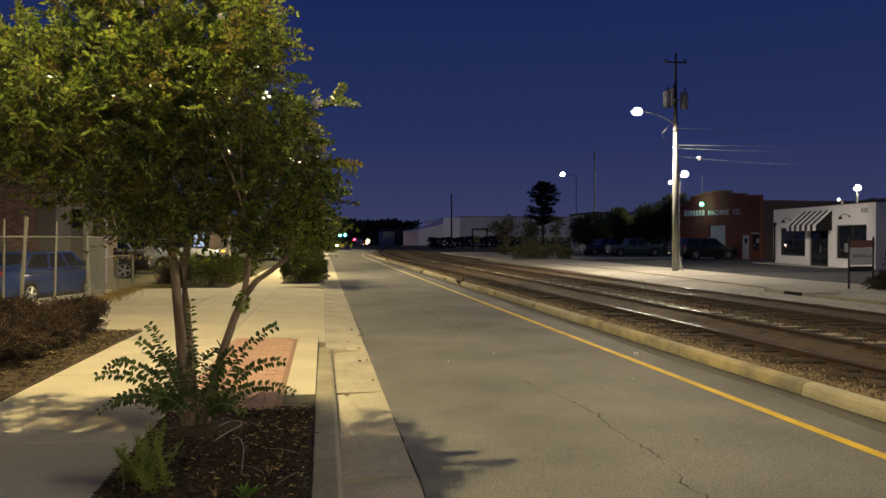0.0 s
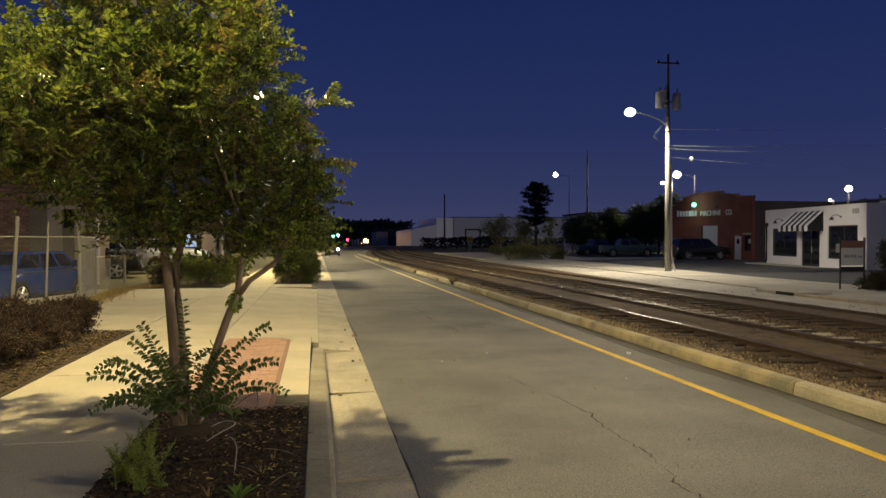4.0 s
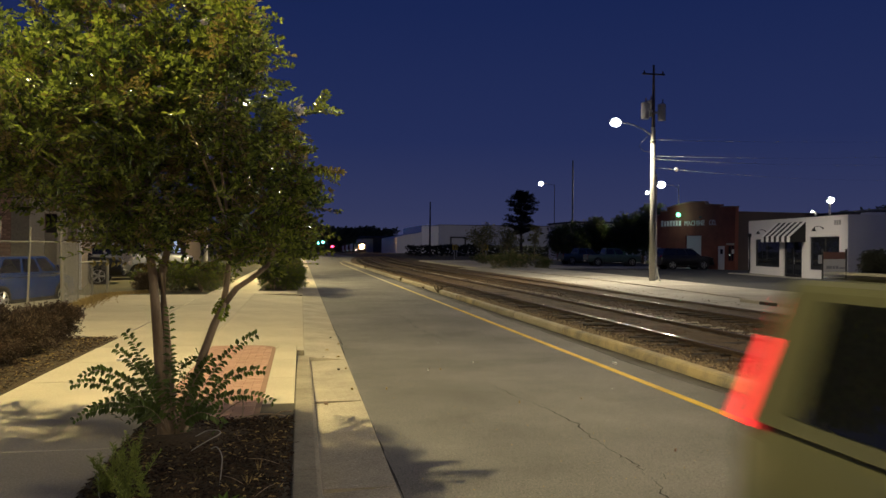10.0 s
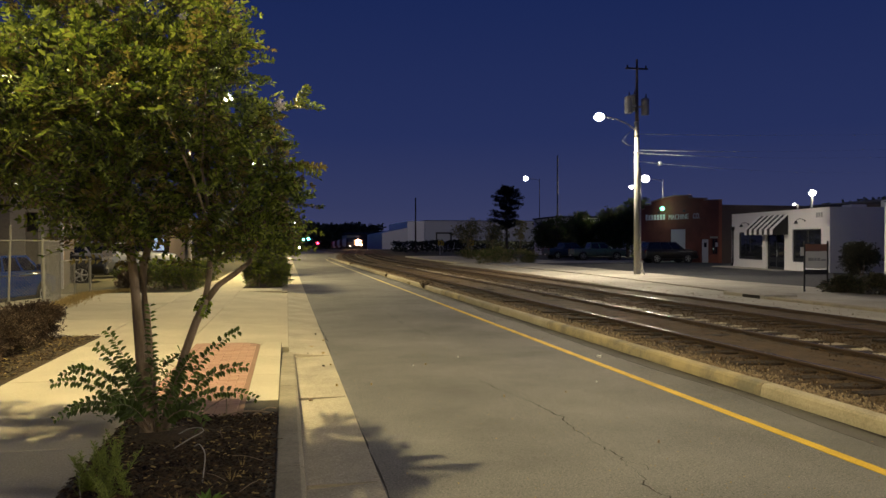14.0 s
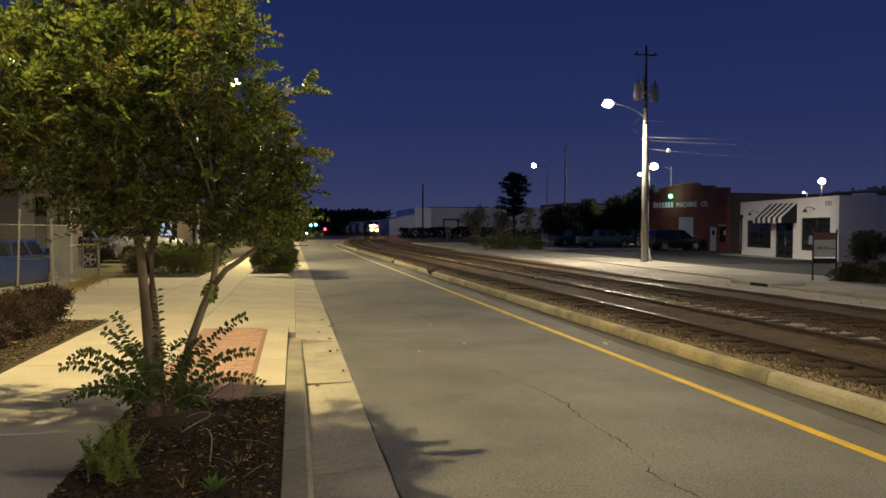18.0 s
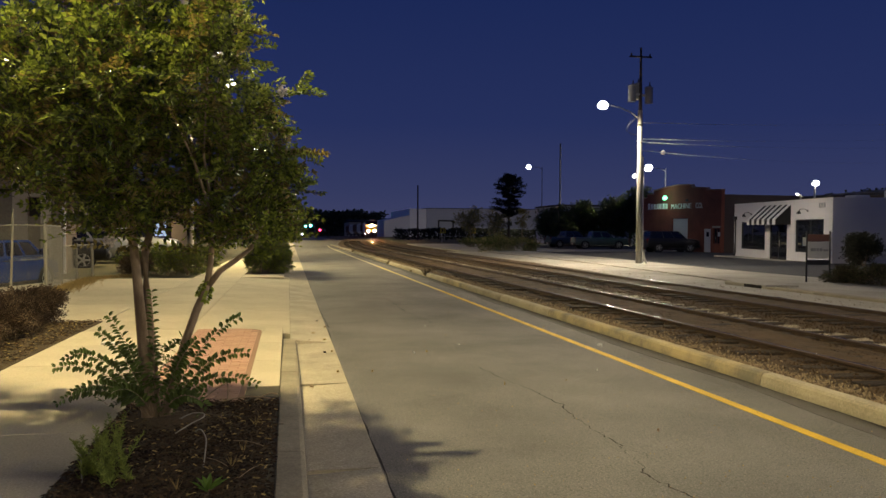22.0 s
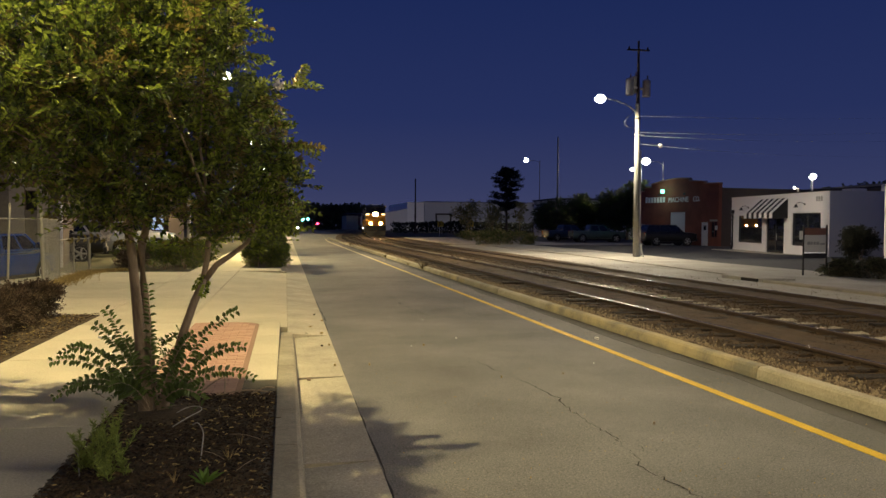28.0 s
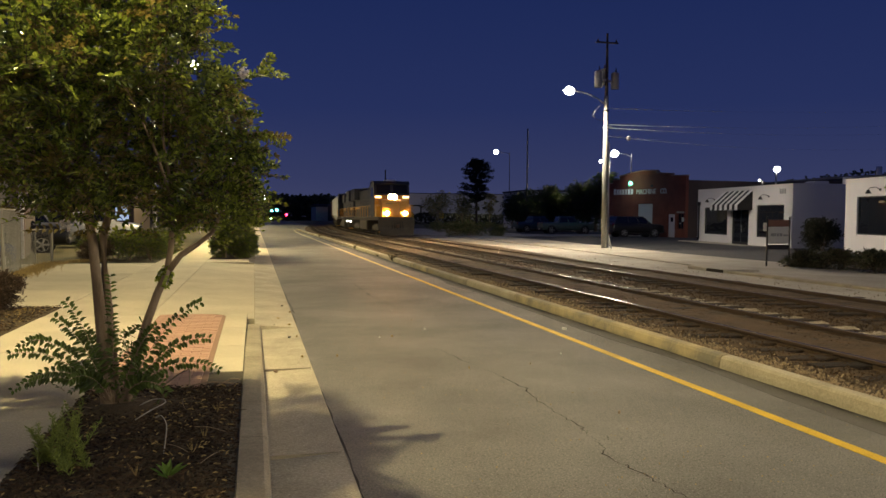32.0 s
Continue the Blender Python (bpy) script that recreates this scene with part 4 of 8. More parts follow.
def petals(name, parent, at, r, n=60):
    v, f = [], []
    for _ in range(n):
        c = Vector(at) + Vector((rnd(-1, 1), rnd(-1, 1), rnd(-1, 1))).normalized() * r * rnd(0.4, 1)
        a = Vector((rnd(-1, 1), rnd(-1, 1), rnd(-1, 1))).normalized()
        b = a.orthogonal().normalized()
        s = rnd(0.008, 0.016)
        k = len(v)
        v += [(c + a * s)[:], (c + b * s)[:], (c - a * s)[:], (c - b * s + a.cross(b) * s * 0.5)[:]]
        f.append((k, k + 1, k + 2, k + 3))
    return raw(name, v, f, M["petal"], parent, "white crinkled flower cluster")


def crape_myrtle():
    t = thing("crape_myrtle", pose(-1.0, 6.2, 0.15), "multi-stemmed crape myrtle with dense green leaves in a mulch bed", "tree")
    o = Vector((-1.0, 6.2, 0.15))

    def stem(name, pts, radii, label=""):
        b = bmesh.new()
        tube(b, [Vector(p) - o for p in pts], radii, 10)
        return part(name, b, M["bark"], t, label, smooth=True)

    stem("trunk", [(-1.04, 6.20, 0.08), (-1.06, 6.20, 0.25), (-1.085, 6.20, 0.6), (-1.115, 6.2, 0.95), (-1.15, 6.2, 1.36), (-1.20, 6.25, 1.75), (-1.28, 6.3, 2.2)], [0.080, 0.054, 0.046, 0.040, 0.034, 0.030, 0.024], "smooth grey-brown trunk")
    stem("trunk", [(-1.00, 6.25, 0.08), (-1.03, 6.25, 0.3), (-1.048, 6.27, 0.7), (-1.085, 6.28, 1.1), (-1.10, 6.3, 1.45), (-1.0, 6.35, 1.9), (-0.92, 6.4, 2.35)], [0.068, 0.046, 0.039, 0.034, 0.030, 0.026, 0.02], "darker twin trunk")
    stem("trunk", [(-0.95, 6.18, 0.08), (-0.925, 6.18, 0.22), (-0.86, 6.18, 0.5), (-0.79, 6.2, 0.76), (-0.70, 6.2, 1.02), (-0.62, 6.2, 1.20)], [0.06, 0.043, 0.036, 0.033, 0.031, 0.030], "slender leaning trunk")
    stem("limb", [(-0.62, 6.2, 1.19), (-0.53, 6.2, 1.31), (-0.42, 6.2, 1.385), (-0.30, 6.22, 1.48), (-0.2, 6.25, 1.7), (-0.12, 6.3, 2.05)], [0.027, 0.024, 0.021, 0.018, 0.014, 0.008])
    stem("limb", [(-0.63, 6.2, 1.18), (-0.60, 6.22, 1.38), (-0.58, 6.25, 1.7), (-0.55, 6.3, 2.2), (-0.52, 6.3, 2.8)], [0.026, 0.022, 0.018, 0.013, 0.008])
    # clumps of the crown: centre, then radius across and in depth
    clumps = [(-2.2, 6.3, 2.80, .42), (-1.83, 6.2, 3.03, .34), (-2.2, 6.1, 2.44, .45), (-2.68, 6.3, 2.55, .5), (-1.79, 6.0, 2.67, .5), (-1.33, 6.3, 3.08, .45),
              (-1.33, 5.9, 2.54, .5), (-0.85, 6.3, 3.2, .36), (-0.62, 6.3, 3.22, .27), (-0.81, 6.2, 2.74, .45), (-0.52, 6.3, 2.98, .28), (-1.75, 6.1, 2.12, .46),
              (-1.29, 6.0, 2.02, .45), (-2.18, 6.2, 2.12, .3), (-0.81, 6.2, 2.22, .40), (-0.46, 6.3, 2.38, .32), (-0.51, 6.2, 1.92, .36), (-0.2, 6.3, 2.2, .22),
              (-0.12, 6.3, 1.95, .19), (-1.05, 6.2, 1.66, .30), (-1.4, 6.2, 1.75, .26), (-0.69, 6.2, 1.62, .28), (-0.26, 6.2, 1.66, .22), (-2.62, 6.3, 2.90, .28), (-1.11, 6.3, 3.5, .32),
              (-0.72, 6.3, 3.55, .25), (-1.68, 6.3, 3.36, .22), (-3.04, 6.3, 2.62, .45), (-3.04, 6.3, 2.25, .46), (-1.5, 7.0, 2.6, .6), (-1.2, 7.0, 2.5, .5),
              (-2.2, 7.0, 2.6, .6), (-2.6, 7.3, 2.8, .5), (-1.6, 7.4, 2.9, .5), (-1.25, 7.3, 3.0, .42), (-3.3, 7.0, 2.6, .5), (-3.5, 6.6, 2.5, .45), (-1.5, 6.9, 3.2, .45), (-1.5, 6.3, 3.75, .3),
              (-1.6, 5.45, 2.75, .42), (-2.0, 5.5, 2.6, .40), (-1.2, 5.4, 2.5, .38), (-1.75, 5.3, 2.25, .34), (-1.45, 5.0, 2.5, .3), (-0.85, 5.6, 2.55, .3), (-0.40, 5.75, 2.5, .26), (-0.55, 5.5, 2.75, .26), (-0.45, 5.6, 3.05, .22),
              (-0.37, 6.65, 2.6, .26), (-0.38, 6.95, 2.35, .24), (-0.48, 7.2, 2.6, .26), (-0.62, 6.8, 2.9, .28), (-2.3, 5.7, 2.5, .36), (-2.6, 5.9, 2.3, .34)]
    for i, c in enumerate(clumps):
        if i % 2 == 0:
            a = Vector((-1.22, 6.25, 1.9)) if c[0] < -0.95 else Vector((-0.58, 6.25, 1.7))
            e = Vector(c[:3])
            mid = a.lerp(e, 0.5) + Vector((rnd(-.08, .08), rnd(-.08, .08), rnd(-0.1, 0.02)))
            b = bmesh.new()
            tube(b, [a - o, mid - o, e - o], [0.015, 0.010, 0.004], 5)
            part("limb", b, M["bark"], t, smooth=True)
    L = Leaves()
    for cx, cy, cz, r in clumps:
        n = int((760 * r * r + 32) * (1.6 if cz < 1.98 else 1.15 if cz < 2.3 else 0.38 if cy < 5.75 and cx < -1.0 else 0.9))
        for _ in range(n):
            q = ball()
            if q.length < 0.35 and random.random() < 0.6:
                continue
            p = Vector((cx + q.x * r, cy + q.y * r * 1.25, cz + q.z * r))
            skirt = 2.06 if p.x < -2.41 else 1.44 + (-1.32 - p.x) * 0.57 if p.x < -1.32 else 1.43 - 0.08 * (p.x + 1.32)
            # gaps in the leaves: by the end of the right-hand limb, and low between the trunks
            if math.hypot(p.x + 0.47, p.z - 2.73) < 0.13 or math.hypot((p.x + 0.92) / 0.20, (p.z - 1.57) / 0.13) < 1.0 or p.z < skirt + rnd(0.0, 0.16):
                continue
            d = q * 0.9 + Vector((rnd(-.6, .6), rnd(-.6, .6), rnd(-.15, .75)))
            if p.z < skirt + 0.32:
                d.z = abs(d.z) * 0.5 + 0.05
            u = random.random()
            outer = q.length > 0.8 and q.z > 0.1
            mat = 2 if (outer and u < 0.06 and (cz > 2.7 or cx > -0.5)) else 1 if u < 0.22 else 0
            L.add_spray(p, d, rnd(0.14, 0.28), rnd(0.044, 0.066), random.randint(4, 6), mat, 3, rnd(0.0, 0.35))
    # long shoots that stand out of the outline
    for a, b, mt in (((-0.33, 6.3, 2.58), (-0.02, 6.25, 2.70), 0), ((-0.05, 6.25, 2.70), (0.14, 6.25, 2.78), 0), ((0.05, 6.25, 2.72), (0.13, 6.25, 2.90), 0), ((0.10, 6.25, 2.74), (0.27, 6.25, 2.76), 0),
                     ((-0.35, 6.3, 2.60), (-0.12, 6.25, 2.60), 2), ((-0.15, 6.3, 2.22), (0.12, 6.3, 2.30), 1), ((0.0, 6.3, 2.26), (0.32, 6.3, 2.31), 1), ((0.05, 6.3, 2.25), (0.25, 6.3, 2.20), 2),
                     ((-0.1, 6.3, 2.42), (0.05, 6.3, 2.44), 0), ((-0.5, 6.3, 3.1), (-0.32, 6.3, 3.14), 2), ((-0.5, 6.3, 3.0), (-0.28, 6.3, 2.95), 0), ((-0.55, 6.3, 3.5), (-0.42, 6.3, 3.62), 2),
                     ((-0.75, 6.3, 3.6), (-0.72, 6.3, 3.85), 0), ((-1.1, 6.3, 3.75), (-1.0, 6.3, 3.95), 2), ((-2.25, 6.2, 3.2), (-2.30, 6.2, 3.42), 2), ((-1.85, 6.2, 3.35), (-1.8, 6.2, 3.62), 0),
                     ((-1.95, 6.2, 3.3), (-2.05, 6.2, 3.52), 1), ((-0.08, 6.3, 1.8), (0.08, 6.3, 1.92), 0), ((-0.1, 6.3, 2.05), (0.06, 6.3, 2.12), 0), ((-0.12, 6.3, 1.7), (0.02, 6.3, 1.62), 0),
                     ((-0.30, 6.2, 1.46), (-0.18, 6.2, 1.42), 0), ((-0.6, 6.2, 1.22), (-0.66, 6.15, 1.12), 0), ((-2.5, 6.2, 3.3), (-2.55, 6.2, 3.5), 0), ((-1.4, 6.2, 3.6), (-1.35, 6.2, 3.85), 2)):
        a, b = Vector(a), Vector(b)
        for _ in range(3):
            L.add_spray(a + ball(0.03), b - a + ball(0.05), (b - a).length * rnd(0.8, 1.05), 0.055, random.randint(5, 8), mt, 3, rnd(0, 0.2))
    L.v = [(x - o.x, y - o.y, z - o.z) for x, y, z in L.v]
    crown = L.made("crown", [M["leaf"], M["leaf_red"], M["leaf_new"], M["twig"]], t, "dense small green leaves with yellow-green tips")
    for p, r in (((-0.06, 6.1, 2.71), 0.05), ((-1.1, 6.0, 3.42), 0.03), ((-1.35, 6.0, 3.4), 0.03), ((-0.75, 5.9, 3.3), 0.03), ((-1.0, 5.6, 2.72), 0.035)):
        petals("blossom", t, Vector(p) - o, r)
    petals("blossom", t, Vector((-1.30, 6.02, 1.54)) - o, 0.045, 40)
    # shoots from the foot
    tips = [(-1.67, 6.0, 0.62), (-1.30, 6.0, 0.99), (-1.53, 6.0, 0.72), (-1.66, 6.0, 0.36), (-1.02, 6.1, 1.16), (-0.37, 5.95, 0.97), (-0.31, 5.95, 0.70), (-0.24, 5.9, 0.47), (-1.36, 5.95, 0.88), (-0.60, 5.9, 0.32), (-1.52, 5.9, 0.46), (-1.2, 6.2, 0.75), (-0.7, 6.1, 0.78), (-1.25, 5.85, 0.45)]
    for q in tips:
        S = Leaves()
        e = Vector(q) - o
        a = Vector((e.x * 0.10, -0.06, 0.06))
        c = a.lerp(e, 0.45) + Vector((0, 0, 0.14 + 0.22 * abs(e.x)))
        pts = [a * (1 - k) ** 2 + c * 2 * k * (1 - k) + e * k * k for k in (i / 14 for i in range(15))]
        for i in range(1, 15):
            S.twig(pts[i - 1], pts[i], 0.004 * (1 - i / 18))
            S.m += [1] * 3
            if i < 3:
                continue
            d = (pts[i] - pts[i - 1]).normalized()
            side = d.cross(Vector((0, -1, 0.5))).normalized()
            k = 0.080 * (1 - 0.45 * i / 14) * rnd(0.85, 1.1)
            for sg in (-1, 1):
                S.leaf(pts[i], side * sg + d * 0.45 + Vector((0, 0, -0.15)), Vector((rnd(-.3, .3), -0.7, 0.8)), k, k * 0.58, 0)
            S.leaf(pts[i - 1].lerp(pts[i], 0.5), side * random.choice((-1, 1)) + d * 0.5, Vector((0, -0.6, 0.8)), k * 0.9, k * 0.5, 0)
        tagged(S.made("basal_shoot", [M["leaf_shoot"], M["bark"]], t), "long arching leafy shoot from the foot", kind="stuff")
    S = Leaves()
    for _ in range(60):
        p = Vector((random.gauss(-0.05, 0.17), rnd(-0.15, 0.15), rnd(0.05, 0.55)))
        S.add_spray(p, Vector((rnd(-1, 1), rnd(-1, 0.6), rnd(-0.1, 0.7))), rnd(0.1, 0.22), 0.05, random.randint(3, 6), 0, 1, 0.2)
    tagged(S.made("basal_foliage", [M["leaf_shoot"], M["bark"]], t), "bushy leaves round the foot of the trunks", kind="stuff")
    return t


def shrub(name, at, radii, n, mats, label, category, leaf=0.05, stem_mat="bark", flat_top=0.0, group="", stems=4):
    """A bush on a few stems, with a rough outline of many small leaves."""
    t = thing(name, pose(*at), label, category, group)
    rx, ry, rz = radii
    for _ in range(stems):
        b = bmesh.new()
        e = Vector((rnd(-.5, .5) * rx, rnd(-.5, .5) * ry, rz * rnd(0.8, 1.4)))
        tube(b, [(e.x * 0.15, e.y * 0.15, 0), e * 0.5 + Vector((rnd(-.03, .03), rnd(-.03, .03), 0)), e], [0.018, 0.013, 0.005], 5)
        part("stem", b, M[stem_mat], t)
    L = Leaves()
    bumps = [(ball(), rnd(0.3, 0.5)) for _ in range(9)]
    for _ in range(n):
        c, r = random.choice(bumps)
        q = c * 0.62 + ball(r)
        if flat_top:
            q.z = min(q.z, flat_top + rnd(-0.05, 0.05))
        p = Vector((q.x * rx, q.y * ry, max(0.02, rz * (1 + q.z))))
        d = q + Vector((rnd(-.6, .6), rnd(-.6, .6), rnd(-.1, .8)))
        L.add_spray(p, d, leaf * rnd(2, 4), leaf, random.randint(3, 5), random.randint(0, len(mats) - 2), len(mats) - 1, 0.2)
    L.made("foliage", mats, t)
    return t


def woods(name, x0, x1, y0, y1, h0, h1, n, mat, label, leaf=0.7):
    """Far trees as one mass of leaf clumps with an uneven top."""
    L = Leaves()
    for _ in range(n):
        x = rnd(x0, x1)
        y = rnd(y0, y1)
        top = h0 + (h1 - h0) * (0.5 + 0.5 * noise.noise(Vector((x * 0.07, y * 0.05, 3.1)))) * (0.75 + 0.35 * noise.noise(Vector((x * 0.4, 7, 1))))
        z = gz(y) + top * (1 - random.random() ** 1.6)
        L.leaf(Vector((x, y, z)), Vector((rnd(-1, 1), rnd(-1, 1), rnd(-.5, .8))), Vector((rnd(-1, 1), rnd(-1, 1), 1)), leaf * rnd(.6, 1.5), leaf * rnd(.5, 1.1), 0)
    return tagged(L.made(name, [mat]), label, "trees", kind="stuff")


def broad_tree(name, at, h, r, n, mats, label, leaf=0.16, trunk_r=0.12, low=0.3, stem_mat="bark", squash=1.0):
    t = thing(name, pose(*at), label, "tree")
    b = bmesh.new()
    tube(b, [(0, 0, -0.1), (rnd(-.1, .1), 0, h * 0.25), (rnd(-.15, .15), rnd(-.1, .1), h * 0.55), (rnd(-.2, .2), 0, h * 0.85)], [trunk_r, trunk_r * 0.8, trunk_r * 0.5, trunk_r * 0.15], 8)
    part("trunk", b, M[stem_mat], t, smooth=True)
    clumps = []
    for i in range(int(10 + r * 4)):
        q = ball()
        c = Vector((q.x * r * 0.8, q.y * r * 0.8, h * (low + (1 - low) * 0.5) + q.z * h * (1 - low) * 0.42 * squash))
        clumps.append((c, r * rnd(0.25, 0.42)))
        b = bmesh.new()
        s = Vector((0, 0, h * rnd(0.25, 0.6)))
        tube(b, [s, s.lerp(c, 0.5) + Vector((0, 0, 0.1)), c], [trunk_r * 0.35, trunk_r * 0.22, trunk_r * 0.08], 5)
        part("limb", b, M[stem_mat], t)
    L = Leaves()
    for _ in range(n):
        c, k = random.choice(clumps)
        q = ball()
        L.add_spray(c + q * k, q + Vector((rnd(-.5, .5), rnd(-.5, .5), rnd(-.2, .6))), leaf * rnd(1.5, 3), leaf, random.randint(2, 4), random.randint(0, len(mats) - 2), len(mats) - 1, 0.2)
    L.made("crown", mats, t)
    return t


crape_myrtle()

# ---- the mulch bed of the tree ----
_v, _f = [], []
_nx, _ny = 22, 84
for _j in range(_ny):
    _y = 3.004 + 3.816 * _j / (_ny - 1)
    for _i in range(_nx):
        _u = _i / (_nx - 1)
        _x0 = -1.34 + 0.35 * smoothstep(6.35, 6.9, _y) ** 2
        _x = _x0 + (-0.083 - _x0) * _u
        _e = min(1.0, 9 * min(_u, 1 - _u))
        _d = math.hypot(_x + 1.0, _y - 6.2)
        _v.append((_x, _y, 0.125 + _e * (0.025 + 0.05 * math.exp(-(_d / 0.35) ** 2) + 0.018 * noise.noise(Vector((_x * 3, _y * 3, 0))) + 0.012 * noise.noise(Vector((_x * 14, _y * 14, 2))))))
for _j in range(_ny - 1):
    for _i in range(_nx - 1):
        _a = _j * _nx + _i
        _f.append((_a, _a + 1, _a + 1 + _nx, _a + _nx))
tagged(raw("planting_bed", _v, _f, M["mulch"]), "dark bark mulch bed between pavement and kerb", "planting bed", kind="structure")


def chips(name, n, spot, mat, label, s=0.02):
    v, f = [], []
    for _ in range(n):
        x, y, z = spot()
        a = rnd(0, math.pi)
        l, w = s * rnd(0.6, 2.2), s * rnd(0.2, 0.5)
        dx, dy = math.cos(a), math.sin(a)
        t = rnd(-0.3, 0.3)
        k = len(v)
        v += [(x + dx * l - dy * w, y + dy * l + dx * w, z + t * l), (x - dx * l - dy * w, y - dy * l + dx * w, z - t * l),
              (x - dx * l + dy * w, y - dy * l - dx * w, z - t * l + 0.004), (x + dx * l + dy * w, y + dy * l - dx * w, z + t * l + 0.006),
              (x, y, z + 0.010)]
        f += [(k, k + 1, k + 4), (k + 1, k + 2, k + 4), (k + 2, k + 3, k + 4), (k + 3, k, k + 4)]
    return tagged(raw(name, v, f, mat), label, "mulch", kind="stuff")


chips("mulch_chips", 11000, lambda: (rnd(-1.33, -0.09), rnd(3.02, 6.82), 0.152 + rnd(-.006, .02)), M["mulch_chip"], "loose bark chips and dead leaves on the bed", 0.009)
chips("pale_chips", 420, lambda: (rnd(-1.3, -0.1), rnd(3.5, 6.8), 0.165 + rnd(-.004, .012)), M["straw"], "pale dry leaf bits on the mulch", 0.010)
chips("mulch_chips", 9000, lambda: (rnd(-6, -2.99), rnd(5, 13.3), 0.155 + rnd(-.004, .02)), M["mulch_chip"], "pine straw and bark under the hedge", 0.016)
chips("pale_chips", 700, lambda: (rnd(-4.6, -3.0), rnd(6.5, 13.3), 0.162 + rnd(-.004, .02)), M["straw"], "pale straw bits under the hedge", 0.013)


def wire(name, pts, r, mat, label, category):
    b = bmesh.new()
    q = [Vector(p) for p in pts]
    q = [q[0] * 2 - q[1]] + q + [q[-1] * 2 - q[-2]]
    fine = []
    for i in range(1, len(q) - 2):
        for k in range(5):
            u = k / 5
            fine.append(0.5 * (2 * q[i] + (q[i + 1] - q[i - 1]) * u + (2 * q[i - 1] - 5 * q[i] + 4 * q[i + 1] - q[i + 2]) * u * u + (3 * q[i] - q[i - 1] - 3 * q[i + 1] + q[i + 2]) * u ** 3))
    tube(b, fine + [q[-2]], r, 6)
    return tagged(part(name, b, M[mat], smooth=True), label, category)


wire("drip_hose", [(-0.82, 6.05, 0.19), (-0.74, 6.1, 0.22), (-0.65, 6.03, 0.24), (-0.62, 5.9, 0.24), (-0.70, 5.78, 0.22), (-0.80, 5.72, 0.17)], 0.0042, "pale_hose", "pale looped irrigation hose on the mulch", "hose")
wire("drip_hose", [(-0.66, 5.72, 0.18), (-0.61, 5.6, 0.22), (-0.55, 5.35, 0.22), (-0.53, 5.1, 0.19), (-0.52, 4.9, 0.16)], 0.0042, "pale_hose", "pale bent irrigation hose on the mulch", "hose")
wire("drip_hose", [(-1.25, 5.22, 0.19), (-1.27, 5.1, 0.23), (-1.24, 4.96, 0.21), (-1.17, 4.7, 0.16)], 0.004, "pale_hose", "short pale hose end in the mulch", "hose")
for _a, _b2 in (((-0.6, 6.75, 0.16), (-0.15, 6.7, 0.19)), ((-0.75, 6.8, 0.16), (-0.5, 6.95, 0.30)), ((-0.52, 6.8, 0.16), (-0.56, 6.9, 0.36)), ((-0.3, 6.75, 0.16), (-0.1, 6.82, 0.2))):
    _m = (Vector(_a) + Vector(_b2)) / 2 + Vector((0.02, 0, 0.03))
    wire("twig", [_a, _m, _b2], 0.006, "bark", "bare dead twig at the edge of the bed", "twig")


for _k in range(16):
    _x, _y, _a = rnd(-1.25, -0.15), rnd(4.0, 6.8), rnd(0, 6.28)
    _l = rnd(0.08, 0.26)
    _p = Vector((_x, _y, 0.165))
    _q = _p + Vector((math.cos(_a) * _l, math.sin(_a) * _l, rnd(0.0, 0.05)))
    wire("twig", [_p, (_p + _q) / 2 + Vector((rnd(-.02, .02), rnd(-.02, .02), 0.015)), _q], 0.0024, "dry_weed" if _k % 3 else "bark", "bare dead twig lying on the mulch", "twig")


def feathery_weed(at, h, n, mat, label):
    t = thing("weed", pose(*at), label, "weed")
    for _ in range(n):
        L = Leaves()
        e = Vector((rnd(-.16, .16), rnd(-.14, .14), h * rnd(0.6, 1.05)))
        base = Vector((rnd(-.08, .08), rnd(-.08, .08), -0.01))
        for i in range(1, 22):
            k = i / 22
            p = base.lerp(e, k)
            L.twig(base.lerp(e, (i - 1) / 22), p, 0.0025)
            L.m += [0] * 3
            for _k in range(5):
                d = Vector((rnd(-1, 1), rnd(-1, 1), rnd(0.2, 1.2)))
                L.leaf(p, d, Vector((rnd(-1, 1), rnd(-1, 1), 1)), rnd(0.03, 0.07) * (1.1 - k * 0.6), 0.005, 0)
        L.made("stalk", [mat], t)
    return t


feathery_weed((-0.98, 4.68, 0.15), 0.40, 11, M["grass"], "feathery bright green weed in the mulch bed")
feathery_weed((-1.14, 4.85, 0.15), 0.34, 8, M["grass"], "feathery green weed sprig in the mulch bed")


def rosette(at, n, size, mat, label, name="weed"):
    t = thing(name, pose(*at), label, "weed")
    for i in range(n):
        a = 2 * math.pi * i / n + rnd(-.2, .2)
        L = Leaves()
        d = Vector((math.cos(a), math.sin(a), rnd(0.5, 1.6)))
        L.leaf(Vector((0, 0, 0)), d, Vector((0, 0, 1)), size * rnd(0.8, 1.2), size * 0.26, 0)
        L.made("leaf", [mat], t)
    return t


